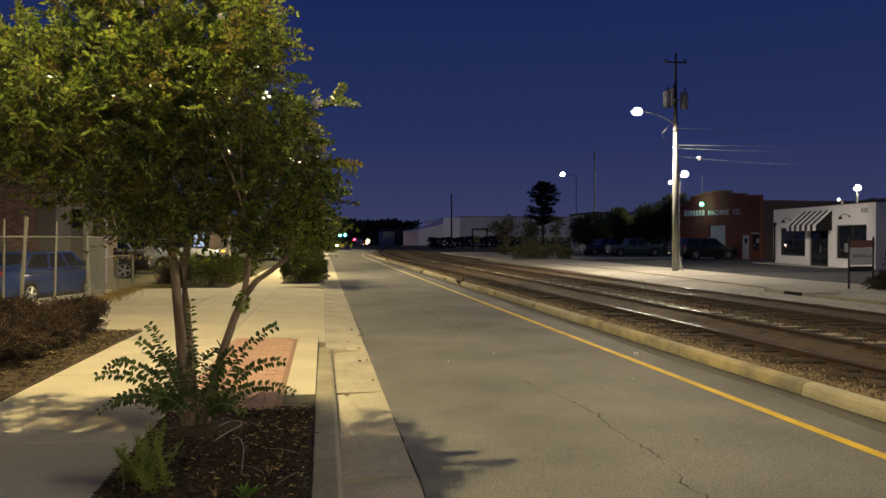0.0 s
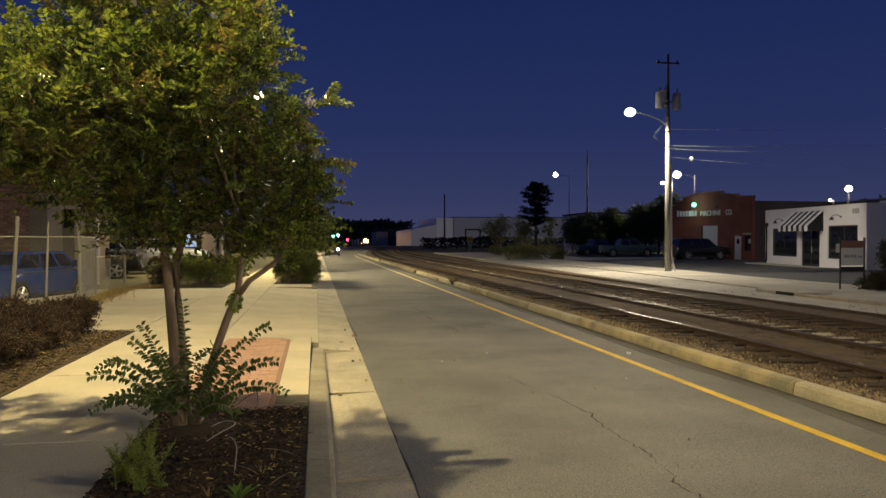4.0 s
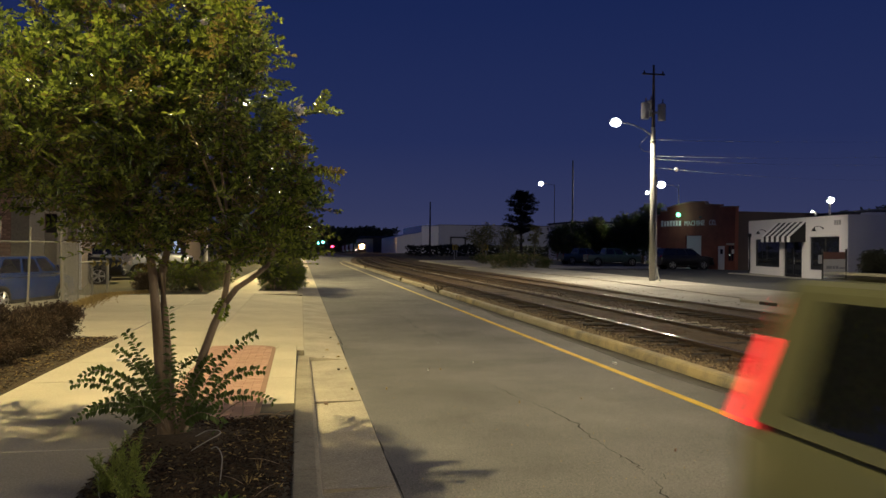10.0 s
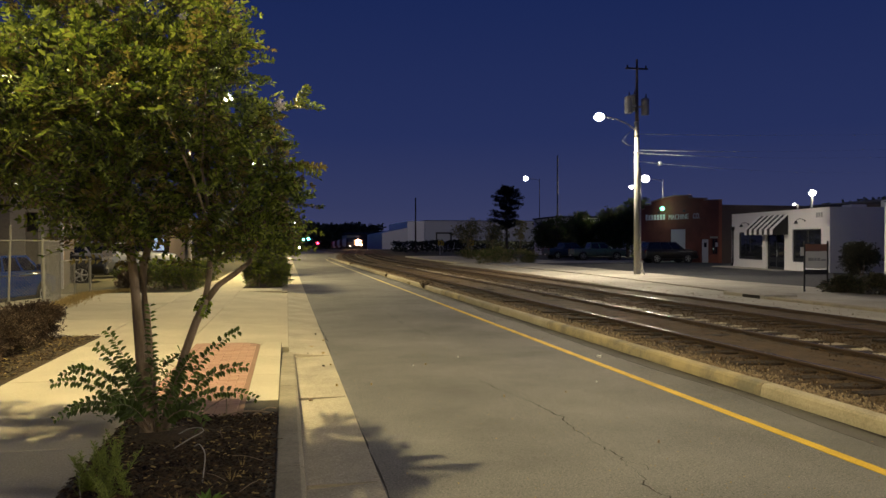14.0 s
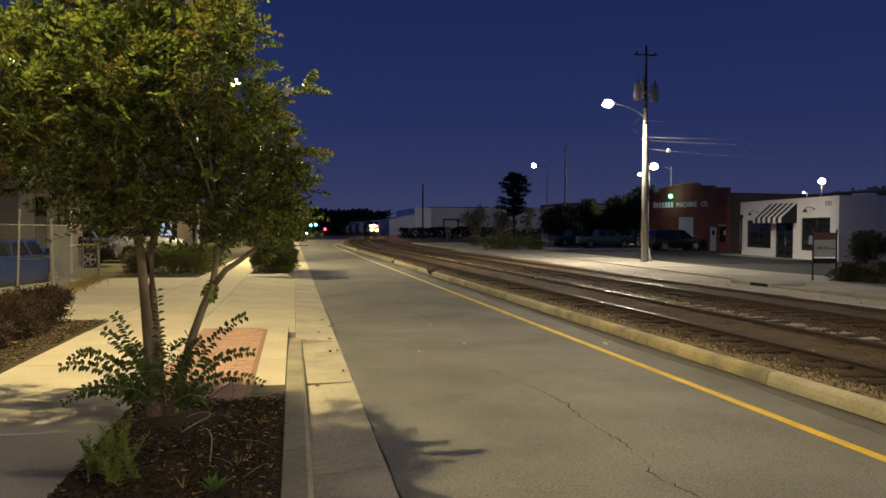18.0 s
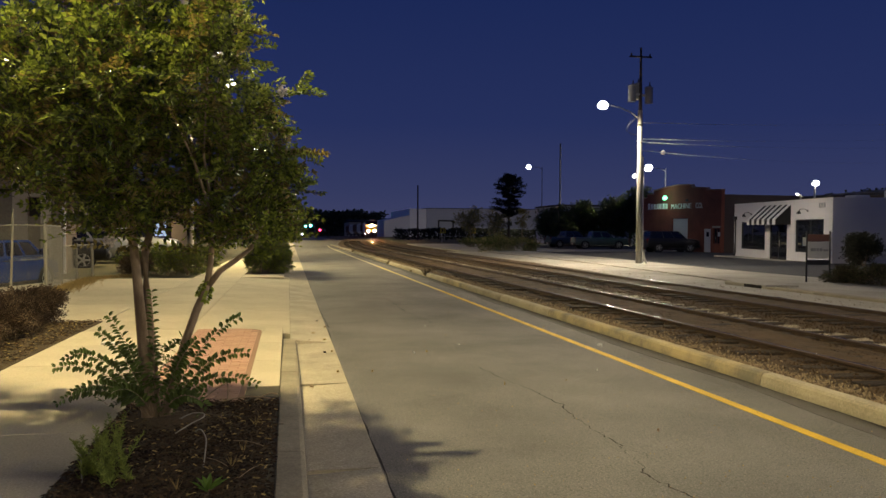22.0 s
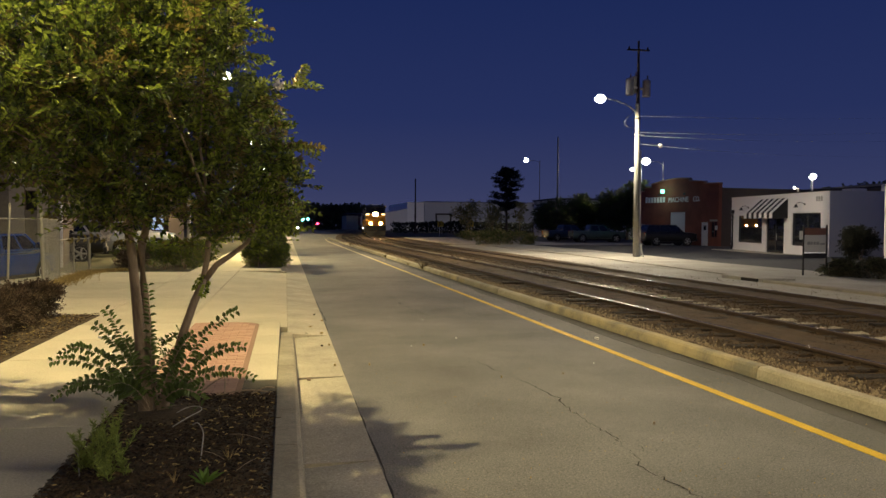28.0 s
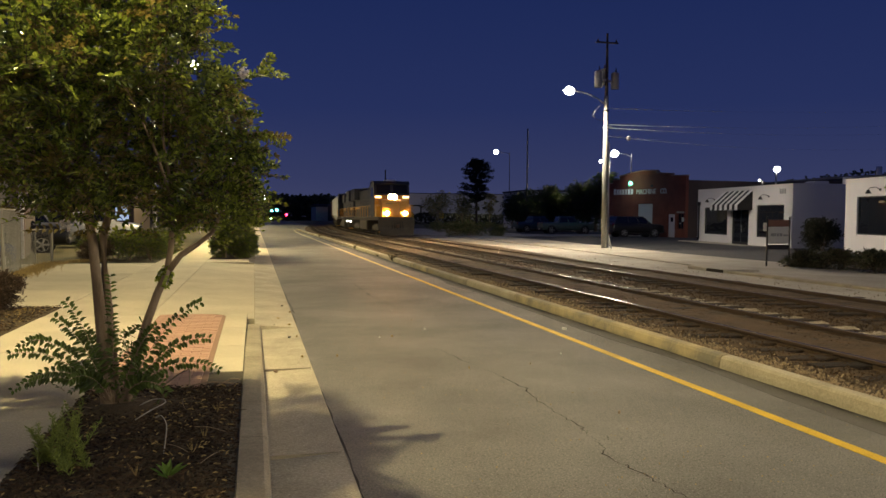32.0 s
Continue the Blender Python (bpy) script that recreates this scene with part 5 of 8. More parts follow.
rosette((-0.45, 4.45, 0.15), 9, 0.12, M["leaf_new2"], "small bright green leafy seedling in the mulch")
for _x, _y in ((-0.3, 5.2), (-0.35, 4.9), (-0.62, 4.5), (-0.25, 5.9)):
    t_ = thing("grass_tuft", pose(_x, _y, 0.15), "dry straw-coloured grass tuft in the mulch", "grass tuft")
    for _k in range(9):
        _L = Leaves()
        _L.leaf(Vector((0, 0, 0)), Vector((rnd(-.7, .7), rnd(-.7, .7), 1)), Vector((rnd(-1, 1), 1, 0)), rnd(0.05, 0.11), 0.0035, 0)
        _L.made("blade", [M["straw"]], t_)
# weed on the track kerb and tufts along it
for _x, _y, _s in ((4.92, 27.6, 0.30), (4.9, 38.4, 0.22), (4.95, 60.0, 0.25), (4.9, 31.0, 0.12)):
    t_ = thing("weed", pose(_x, _y, 0.0), "brown dry weed growing at the kerb joint", "weed")
    for _k in range(26):
        _L = Leaves()
        _L.leaf(Vector((0, 0, 0)), Vector((rnd(-.8, .8), rnd(-.8, .8), 1)), Vector((rnd(-1, 1), 1, 0)), _s * rnd(0.6, 1.4), _s * 0.09, 0)
        _L.made("blade", [M["dry_weed"]], t_)

# ---- hedge by the pavement, and planting beyond the driveway ----
HEDGE = [M["leaf_hedge"], M["leaf_hedge"], M["bark"]]
for _x, _y, _r, _h in ((-3.98, 13.0, 0.66, 0.3), (-4.0, 12.2, 0.64, 0.29), (-4.0, 11.3, 0.62, 0.29), (-4.0, 10.4, 0.6, 0.28), (-3.98, 9.5, 0.6, 0.28), (-5.0, 12.9, 0.6, 0.30), (-5.9, 12.9, 0.6, 0.30), (-5.5, 11.9, 0.6, 0.3), (-5.4, 10.9, 0.6, 0.29)):
    shrub("hedge_shrub", (_x, _y, 0.14), (_r, _r, _h), 1500, HEDGE, "clipped reddish-brown hedge shrub on mulch", "shrub", 0.04, flat_top=0.75, group="hedge by the pavement")
DARK = [M["leaf_dark"], M["leaf"], M["bark"]]
for _x, _y, _r, _h, _m in ((-5.0, 26.6, 0.7, 0.38, HEDGE), (-4.0, 27.2, 0.75, 0.48, DARK), (-3.3, 27.0, 0.6, 0.5, DARK), (-4.6, 28.2, 0.8, 0.5, DARK), (-3.4, 28.6, 0.9, 0.5, DARK), (-4.0, 29.6, 1.0, 0.52, DARK), (-5.2, 29.4, 1.0, 0.5, DARK), (-3.0, 30.4, 0.8, 0.52, DARK)):
    shrub("shrub", (_x, _y, 0.08), (_r, _r, _h), 900, _m, "dark rounded shrub beyond the driveway", "shrub", 0.045, group="shrubs beyond the driveway")
# a second, low-branched tree in the next bed
for _x, _y, _r, _h in ((-0.45, 28.3, 0.75, 0.5), (-1.0, 28.4, 0.7, 0.5), (-0.62, 29.3, 1.0, 0.75), (-0.75, 30.8, 1.0, 1.15), (-0.9, 32.5, 1.0, 0.9)):
    shrub("shrub", (_x, _y, 0.12), (_r * 0.85, _r, _h), 1900, DARK, "dense dark green shrub in the kerbside bed", "shrub", 0.05, group="shrubs in the kerbside bed")
broad_tree("crape_myrtle", (-0.55, 31.6, 0.12), 3.7, 1.15, 2000, [M["leaf"], M["leaf_dark"], M["bark"]], "young leafy crape myrtle in the next bed", 0.07, 0.05, 0.18)
_t = broad_tree("crape_myrtle", (-0.35, 33.2, 0.12), 3.3, 0.9, 900, [M["leaf"], M["leaf_dark"], M["bark"]], "flowering crape myrtle in the kerbside bed", 0.07, 0.05, 0.3)
for _ in range(10):
    petals("blossom", _t, (0.45 + rnd(-.2, .25), rnd(-.9, -.4), 2.3 + rnd(-.35, .4)), rnd(0.08, 0.14), 70)
broad_tree("crape_myrtle", (-0.7, 41.0, 0.12), 3.8, 1.2, 900, [M["leaf"], M["leaf_dark"], M["bark"]], "leafy crape myrtle farther along the pavement", 0.08, 0.05, 0.2)
broad_tree("crape_myrtle", (-0.8, 52.0, 0.12), 4.0, 1.2, 700, [M["leaf_pale"], M["leaf"], M["bark"]], "pale flowering crape myrtle farther along the pavement", 0.09, 0.05, 0.25)
# dry grass along the fence
_L = Leaves()
for _ in range(2600):
    _y = rnd(19.3, 26.6)
    _x = -5.50 - 0.07 * (_y - 19.3) + 1.1 * smoothstep(24.6, 26.6, _y) + abs(random.gauss(0, 0.22)) + rnd(-0.25, 0.05)
    _L.leaf(Vector((_x, _y, 0.13)), Vector((rnd(-.7, .7), rnd(-.7, .7), 1)), Vector((rnd(-1, 1), 1, 0)), rnd(0.05, 0.16), 0.012, 0)
tagged(_L.made("dry_grass", [M["straw"]]), "dry yellow grass along the fence foot", "grass", kind="stuff")


# ---- the far side: pole, buildings, sign, planting ----
def facade_pose(a, b, z=0.0, tilt=0.0):
    """A pose whose x runs along a wall from a to b, with y into the building."""
    ang = math.degrees(math.atan2(b[1] - a[1], b[0] - a[0]))
    return pose(a[0], a[1], z, 0, tilt, ang)


def wall_with_holes(name, L, H, thick, holes, mat, parent, y0=0.0, top=None, label=""):
    """A wall of length L along x in the plane y0, thick into y, with openings (x0, x1, z0, z1) right through it."""
    xs = sorted({0.0, L, *(h[0] for h in holes), *(h[1] for h in holes), *((p[0] for p in top) if top else ())})
    zs = sorted({-0.3, *(h[2] for h in holes), *(h[3] for h in holes)})
    b = bmesh.new()
    top = top or [(0, H), (L, H)]

    def roof(x):
        for (xa, za), (xb, zb) in zip(top, top[1:]):
            if xa <= x <= xb and xb > xa:
                return za + (zb - za) * (x - xa) / (xb - xa)
        return top[-1][1]

    for xa, xb in zip(xs, xs[1:]):
        xm = (xa + xb) / 2
        zz = zs + [None]
        for za, zb in zip(zz, zz[1:]):
            zm = (za + (zb if zb is not None else roof(xm))) / 2
            if any(h[0] < xm < h[1] and h[2] < zm < h[3] for h in holes):
                continue
            e = 1e-4
            ta, tb = (zb, zb) if zb is not None else (roof(xa + e), roof(xb - e))
            q = [b.verts.new(p) for p in ((xa, y0, za), (xb, y0, za), (xb, y0, tb), (xa, y0, ta), (xa, y0 + thick, za), (xb, y0 + thick, za), (xb, y0 + thick, tb), (xa, y0 + thick, ta))]
            for f in ((0, 1, 2, 3), (5, 4, 7, 6), (4, 0, 3, 7), (1, 5, 6, 2), (3, 2, 6, 7), (4, 5, 1, 0)):
                b.faces.new([q[k] for k in f])
    bmesh.ops.remove_doubles(b, verts=b.verts, dist=1e-4)
    # inner faces that two cells share go
    b.verts.index_update()
    shared = {}
    for f in b.faces:
        shared.setdefault(frozenset(v.index for v in f.verts), []).append(f)
    bmesh.ops.delete(b, geom=[f for fs in shared.values() if len(fs) > 1 for f in fs], context="FACES_ONLY")
    bmesh.ops.recalc_face_normals(b, faces=b.faces)
    return part(name, b, mat, parent, label)


def shop_window(parent, x0, x1, z0, z1, y, frame_mat, mullions=1):
    w = part("window", boxm(x0 + 0.05, x1 - 0.05, y + 0.10, y + 0.115, z0 + 0.05, z1 - 0.05), M["glass"], parent, "dark plate glass window")
    b = bmesh.new()
    for a in ((x0, x1, z0, z0 + 0.06), (x0, x1, z1 - 0.06, z1), (x0, x0 + 0.06, z0, z1), (x1 - 0.06, x1, z0, z1)):
        box(b, a[0], a[1], y + 0.07, y + 0.15, a[2], a[3])
    for i in range(mullions):
        x = x0 + (x1 - x0) * (i + 1) / (mullions + 1)
        box(b, x - 0.03, x + 0.03, y + 0.075, y + 0.145, z0, z1)
    part("window_frame", b, frame_mat, w)
    return w


def wall_lamp(parent, x, z, y):
    """A gooseneck sign lamp with a shade."""
    b = bmesh.new()
    tube(b, [(x + 0.35, y, z + 0.02), (x + 0.25, y - 0.18, z + 0.14), (x + 0.05, y - 0.32, z + 0.10), (x, y - 0.36, z)], 0.018, 6)
    w = part("wall_lamp", b, M["black"], parent, "black gooseneck wall lamp")
    b = bmesh.new()
    rod(b, (x, y - 0.36, z - 0.16), (x, y - 0.36, z + 0.02), 0.14, 0.05, 10)
    part("shade", b, M["black"], w)
    b = bmesh.new()
    rod(b, (x + 0.35, y, z + 0.02), (x + 0.35, y - 0.04, z + 0.02), 0.06, None, 8)
    part("wall_plate", b, M["black"], w)


def awning(parent, x0, x1, z0, z1, y, out, n=11):
    """A striped shed awning with a hanging valance and closed ends."""
    aw = part("awning", outline(bmesh.new(), [(y, z1 - 0.04), (y, z1), (y - out, z0 + 0.03), (y - out, z0)], x0 + 0.02, x1 - 0.02), M["black"], parent, "black and white striped canvas awning")
    w = (x1 - x0) / n
    for i in range(n):
        xa, xb = x0 + i * w, x0 + (i + 1) * w
        m = M["awning_black"] if i % 2 else M["awning_white"]
        part("stripe", outline(bmesh.new(), [(y, z1), (y, z1 + 0.015), (y - out - 0.02, z0 + 0.05), (y - out - 0.02, z0 - 0.28), (y - out, z0 - 0.28), (y - out, z0 + 0.03)], xa + 0.001, xb - 0.001), m, aw)
    for xe in (x0 - 0.012, x1):
        part("end_panel", outline(bmesh.new(), [(y, z1), (y - out, z0 + 0.04), (y - out, z0 - 0.28), (y, z0 - 0.28)], xe, xe + 0.012), M["awning_white"] if xe < x0 else M["awning_black"], aw)


def roof_and_sides(t, L, D, H, wall, parapet=0.0, thick=0.25):
    part("side_wall", boxm(0.002, thick, thick + 0.002, D, -0.3, H), wall, t)
    part("side_wall", boxm(L - thick, L - 0.002, thick + 0.002, D, -0.3, H), wall, t)
    part("back_wall", boxm(thick, L - thick, D - thick, D, -0.3, H), wall, t)
    part("roof", boxm(thick, L - thick, thick + 0.002, D - thick, H - 0.5, H - 0.3), M["roof"], t)


# white rendered shop with the awning
shop = thing("shop_building", facade_pose((30.75, 48.9), (28.97, 36.7), 0.0, 0.35), "single-storey white painted shop with dark windows", "building")
SL = math.hypot(1.78, 12.2)


def along(frac):
    return SL * frac


HOLES = [(along(0.085), along(0.37), 0.62, 2.45), (along(0.415), along(0.60), 0.0, 2.45), (along(0.675), along(0.93), 0.62, 2.55)]
wall_with_holes("front_wall", SL, 3.72, 0.25, HOLES, M["white"], shop)
roof_and_sides(shop, SL, 15, 3.72, M["white"])
part("floor_inside", boxm(0.25, SL - 0.25, 0.25, 14.7, -0.1, 0.02), M["roof"], shop)
part("parapet_cap", boxm(-0.03, SL + 0.03, -0.03, 0.28, 3.722, 3.76), M["roof"], shop, "thin dark parapet cap")
for _h in (HOLES[0], HOLES[2]):
    shop_window(shop, *_h, 0.0, M["black"], 0)
_d = part("door", boxm(HOLES[1][0] + 0.06, HOLES[1][1] - 0.06, 0.10, 0.14, 0.02, 2.40), M["glass"], shop, "dark double glass door")
_b = bmesh.new()
for _x in (HOLES[1][0], (HOLES[1][0] + HOLES[1][1]) / 2 - 0.05, HOLES[1][1] - 0.1):
    box(_b, _x, _x + 0.1, 0.08, 0.16, 0.0, 2.45)
box(_b, HOLES[1][0] + 0.1, HOLES[1][1] - 0.1, 0.085, 0.155, 2.35, 2.45)
box(_b, HOLES[1][0] + 0.1, HOLES[1][1] - 0.1, 0.085, 0.155, 0.0, 0.25)
part("door_frame", _b, M["black"], _d)
part("door_handle", rodm((along(0.508) + 0.12, 0.05, 0.9), (along(0.508) + 0.12, 0.05, 1.3), 0.015), M["steel"], _d)
awning(shop, along(0.33), along(0.635), 2.52, 3.45, -0.004, 0.95)
wall_lamp(shop, along(0.185), 2.95, -0.002)
wall_lamp(shop, along(0.765), 3.02, -0.002)
_b = bmesh.new()
tube(_b, [(0.32, -0.07, 2.62), (0.34, -0.07, 2.3), (0.34, -0.07, 0.35), (0.30, -0.12, 0.12)], 0.06, 8)
_p = part("downpipe", _b, M["black"], shop, "black rain downpipe")
part("rain_hopper", boxm(0.18, 0.50, -0.20, -0.01, 2.6, 2.85, 0.02), M["black"], _p)
for _i in range(3):
    part("number_bar", boxm(along(0.89) + 0.24 * _i, along(0.89) + 0.24 * _i + 0.16, -0.03, -0.003, 3.18, 3.46, 0.005), M["number_grey"], shop)
part("sill", boxm(along(0.08), along(0.375), -0.05, -0.003, 0.54, 0.61), M["white"], shop)
part("sill", boxm(along(0.67), along(0.935), -0.05, -0.003, 0.54, 0.61), M["white"], shop)
part("floor_step", boxm(-0.3, SL + 0.1, -1.3, -0.003, -0.05, 0.10), M["apron"], shop, "pale concrete walk along the shop front")
for _i, _x in enumerate((2.4, 5.0, 9.0)):
    part("roof_unit", boxm(_x, _x + 1.1, 5.0, 6.0, 3.4, 4.05 + 0.1 * _i, 0.04), M["far_wall"], shop)

# the second white building
shop2 = thing("shop_building", facade_pose((28.0, 31.7), (25.55, 14.3), 0.0, 0.35), "white painted building with a large dark window", "building")
S2 = 17.55
H2 = [(0.9, 4.9, 0.95, 2.75), (7.2, 8.3, 0.0, 2.3), (10.0, 14.0, 0.95, 2.75)]
wall_with_holes("front_wall", S2, 3.62, 0.25, H2, M["white"], shop2)
roof_and_sides(shop2, S2, 12, 3.62, M["white"])
shop_window(shop2, *H2[0], 0.0, M["black"], 0)
shop_window(shop2, *H2[2], 0.0, M["black"], 0)
part("door", boxm(7.22, 8.28, 0.1, 0.14, 0.0, 2.28), M["charcoal"], shop2)
wall_lamp(shop2, 2.2, 3.02, -0.002)
part("floor_inside", boxm(0.25, S2 - 0.25, 0.25, 11.7, -0.1, 0.02), M["roof"], shop2)
part("parapet_cap", boxm(-0.03, S2 + 0.03, -0.03, 0.28, 3.622, 3.66), M["roof"], shop2)
# glowing bars added for bright reflections in the window
for _x in (1.3, 3.1):
    part("lit_pane", boxm(_x, _x + 0.5, 0.5, 0.52, 2.30, 2.42), M["reflection_glow"], shop2, "small glowing bar for a reflection in the glass")

# the brick machine works with its stepped parapet
works = thing("machine_works", facade_pose((34.15, 70.2), (35.2, 57.9), 0.0, 0.4), "dark red brick works with a stepped parapet and white lettering", "building")
WL = 12.35
TOP = [(0, 5.05), (0.8, 5.05), (0.82, 5.35), (2.0, 5.38), (2.02, 5.68), (4.2, 5.95), (6.0, 6.05), (8.0, 5.98), (8.2, 5.74), (10.3, 5.60), (10.32, 5.42), (WL, 5.36)]
DOOR = [(5.15, 7.6, 0.0, 3.05), (9.9, 10.95, 0.0, 2.15), (11.3, 12.15, 0.85, 2.2)]
wall_with_holes("front_wall", WL, 5.4, 0.3, DOOR, M["red_brick"], works, top=TOP)
# sides of the brick works coloured dark, as they stand unlit
roof_and_sides(works, WL, 32, 5.0, M["far_dark"])
part("floor_inside", boxm(0.3, WL - 0.3, 0.3, 31, -0.1, 0.02), M["roof"], works)
for (_xa, _za), (_xb, _zb) in zip(TOP, TOP[1:]):
    if _xb - _xa > 0.1:
        _b = bmesh.new()
        _q = [_b.verts.new(p) for p in ((_xa - 0.02, -0.05, _za + 0.003), (_xb + 0.02, -0.05, _zb + 0.003), (_xb + 0.02, 0.35, _zb + 0.003), (_xa - 0.02, 0.35, _za + 0.003), (_xa - 0.02, -0.05, _za + 0.08), (_xb + 0.02, -0.05, _zb + 0.08), (_xb + 0.02, 0.35, _zb + 0.08), (_xa - 0.02, 0.35, _za + 0.08))]
        for _a in ((3, 2, 1, 0), (4, 5, 6, 7), (0, 1, 5, 4), (1, 2, 6, 5), (2, 3, 7, 6), (3, 0, 4, 7)):
            _b.faces.new([_q[k] for k in _a])
        part("coping", _b, M["tan_brick"], works)
_g = part("roller_door", boxm(5.17, 7.58, 0.12, 0.18, 0.0, 3.03), M["white"], works, "pale grey roller door")
for _i in range(12):
    part("slat", boxm(5.2, 7.55, 0.09, 0.119, 0.05 + 0.25 * _i, 0.28 + 0.25 * _i, 0.008), M["white"], _g)
_d = part("door", boxm(9.93, 10.92, 0.08, 0.13, 0.0, 2.12, 0.01), M["white"], works, "white panel door with a small window")
part("door_pane", boxm(10.25, 10.6, 0.065, 0.079, 1.45, 1.85), M["glass"], _d)
part("door_handle", rodm((10.82, 0.05, 1.0), (10.82, 0.05, 1.15), 0.02), M["steel"], _d)
shop_window(works, *DOOR[2], 0.0, M["red_frame"], 1)
part("lintel", boxm(11.2, 12.25, -0.03, -0.003, 2.21, 2.36), M["grey_wall"], works)
part("notice", boxm(12.0 - 0.05, 12.25, -0.03, -0.003, 1.5, 1.85), M["sign_white"], works)
part("notice", boxm(0.35, 1.0, -0.04, -0.003, 1.2, 1.9), M["sign_white"], works)
part("meter_box", boxm(-0.06 + 0.1, 0.3, -0.2, -0.003, 0.6, 1.5, 0.02), M["charcoal"], works)


def letters(text, at, size, mat, parent, width):
    """Raised lettering in the built-in face, turned into a mesh."""
    cu = bpy.data.curves.new("letter", "FONT")
    cu.body, cu.size, cu.extrude, cu.resolution_u = text, size, 0.015, 3
    cu.align_x = "LEFT"
    ob = bpy.data.objects.new("letter", cu)
    scene.collection.objects.link(ob)
    me = bpy.data.meshes.new_from_object(ob.evaluated_get(bpy.context.evaluated_depsgraph_get()))
    bpy.data.objects.remove(ob)
    xs = [v.co.x for v in me.vertices]
    k = width / (max(xs) - min(xs))
    me.transform(Matrix.Diagonal((k, 1, 1, 1)))
    me.materials.clear()
    me.materials.append(mat)
    o = new("letters", me)
    o.parent = parent
    o.matrix_basis = pose(*at, 90, 0, 0)
    return o


# the first word, a name, stands as plain bars
for _i in range(7):
    _x = 1.05 + 0.50 * _i
    part("letter_bar", boxm(_x, _x + 0.34, -0.05, -0.003, 3.95, 4.45 if _i else 4.52, 0.01), M["letter_white"], works)
letters("MACHINE", (4.95, -0.02, 3.93), 0.66, M["letter_white"], works, 3.1)
letters("CO.", (8.75, -0.02, 3.93), 0.66, M["letter_white"], works, 0.98)
_l2 = part("wall_lamp", rodm((4.7, -0.003, 4.95), (4.7, -0.45, 5.0), 0.03), M["charcoal"], works, "lamp with a green glow over the lettering")
_b = bmesh.new()
bmesh.ops.create_uvsphere(_b, u_segments=10, v_segments=6, radius=0.2, matrix=Matrix.Translation((4.7, -0.5, 4.95)))
part("bulb", _b, M["green_glow"], _l2, "green glowing bulb")
for _x in (3.2, 7.3):
    part("wall_vent", boxm(_x, _x + 0.3, -0.05, -0.003, 4.55, 4.75), M["charcoal"], works)

# long dark shed roofs behind the shops
shed = thing("shed", facade_pose((37.5, 57.6), (39.5, 30), 0.0, 0.3), "long dark shed with a low roof behind the shop", "building")
part("wall", boxm(0, 27.6, 6, 20, -0.3, 4.7), M["far_dark"], shed)
_b = outline(bmesh.new(), [(5.7, 4.70), (13, 5.35), (20.3, 4.70), (20.3, 4.85), (13, 5.5), (5.7, 4.85)], -0.3, 27.9)
part("roof", _b, M["roof"], shed)
for _x, _h in ((6.5, 0.5), (12, 0.35), (19, 0.6)):
    part("roof_vent", rodm((_x, 11, 5.0), (_x, 11, 5.5 + _h), 0.22), M["far_wall"], shed)

# ---- the lamp pole with its transformers ----
def cable(name, pts, r, mat, label, sag=0.0):
    n = 24
    a, b = Vector(pts[0]), Vector(pts[1])
    q = [a.lerp(b, i / n) - Vector((0, 0, sag * 4 * (i / n) * (1 - i / n))) for i in range(n + 1)]
    bm = bmesh.new()
    # the cable thins along its length to imitate the lamp's light fading
    tube(bm, q, [r * max(0.15, 1.05 - 3.6 * i / n) for i in range(n + 1)], 5)
    return tagged(part(name, bm, M[mat]), label, "cable", "overhead cables")


pole = thing("utility_pole", pose(17.38, 36.1, 0.08), "pale utility pole with street lamp and transformers beside the pavement", "utility pole")
part("shaft", rodm((0, 0, -0.2), (0, 0, 7.75), 0.160, 0.115, 14), M["concrete_pole"], pole, smooth=True)
part("pole_top", rodm((0.02, 0.02, 7.7), (0.02, 0.02, 10.9), 0.09, 0.05, 10), M["wood_pole"], pole, "dark wooden upper pole")
part("conduit", rodm((0.17, -0.10, 0.05), (0.14, -0.08, 5.4), 0.040, None, 8), M["steel"], pole, "metal conduit up the pole")
_b = bmesh.new()
tube(_b, [(0.30, -0.25, 0.0), (0.22, -0.16, 0.35), (0.19, -0.12, 0.7)], 0.05, 8)
part("conduit_foot", _b, M["steel"], pole)
for _x, _z in ((-0.45, 8.55), (0.46, 8.5), (0.05, 8.75)):
    _y = 0.45 if _x == 0.05 else 0.0
    _b = rodm((_x, _y, _z - 0.38), (_x, _y, _z + 0.40), 0.20, None, 14)
    _tr = part("transformer", _b, M["transformer"], pole, "grey can transformer")
    part("transformer_lid", rodm((_x, _y, _z + 0.40), (_x, _y, _z + 0.46), 0.215, 0.12, 14), M["transformer"], _tr)
    part("bushing", rodm((_x + 0.05, _y, _z + 0.46), (_x + 0.05, _y, _z + 0.68), 0.04, 0.025, 8), M["brown_porcelain"], _tr)
    part("bracket", boxm(min(0.0, _x), max(0.0, _x), _y - 0.03, _y + 0.03, _z - 0.05, _z + 0.05), M["steel"], _tr)
for _z in (10.4,):
    _c = part("crossarm", boxm(-0.6, 0.6, -0.05, 0.05, _z, _z + 0.07, 0.01), M["wood_pole"], pole)
    for _x in (-0.5, 0.5):
        part("insulator", rodm((_x, 0, _z + 0.07), (_x, 0, _z + 0.20), 0.05, 0.03, 8), M["brown_porcelain"], _c)
_b = bmesh.new()
tube(_b, [(-0.10, 0, 7.35), (-0.5, 0, 7.62), (-1.1, 0, 7.85), (-1.75, 0, 7.95)], [0.04, 0.035, 0.03, 0.028], 8)
_arm = part("lamp_arm", _b, M["steel"], pole, "curved steel lamp arm")
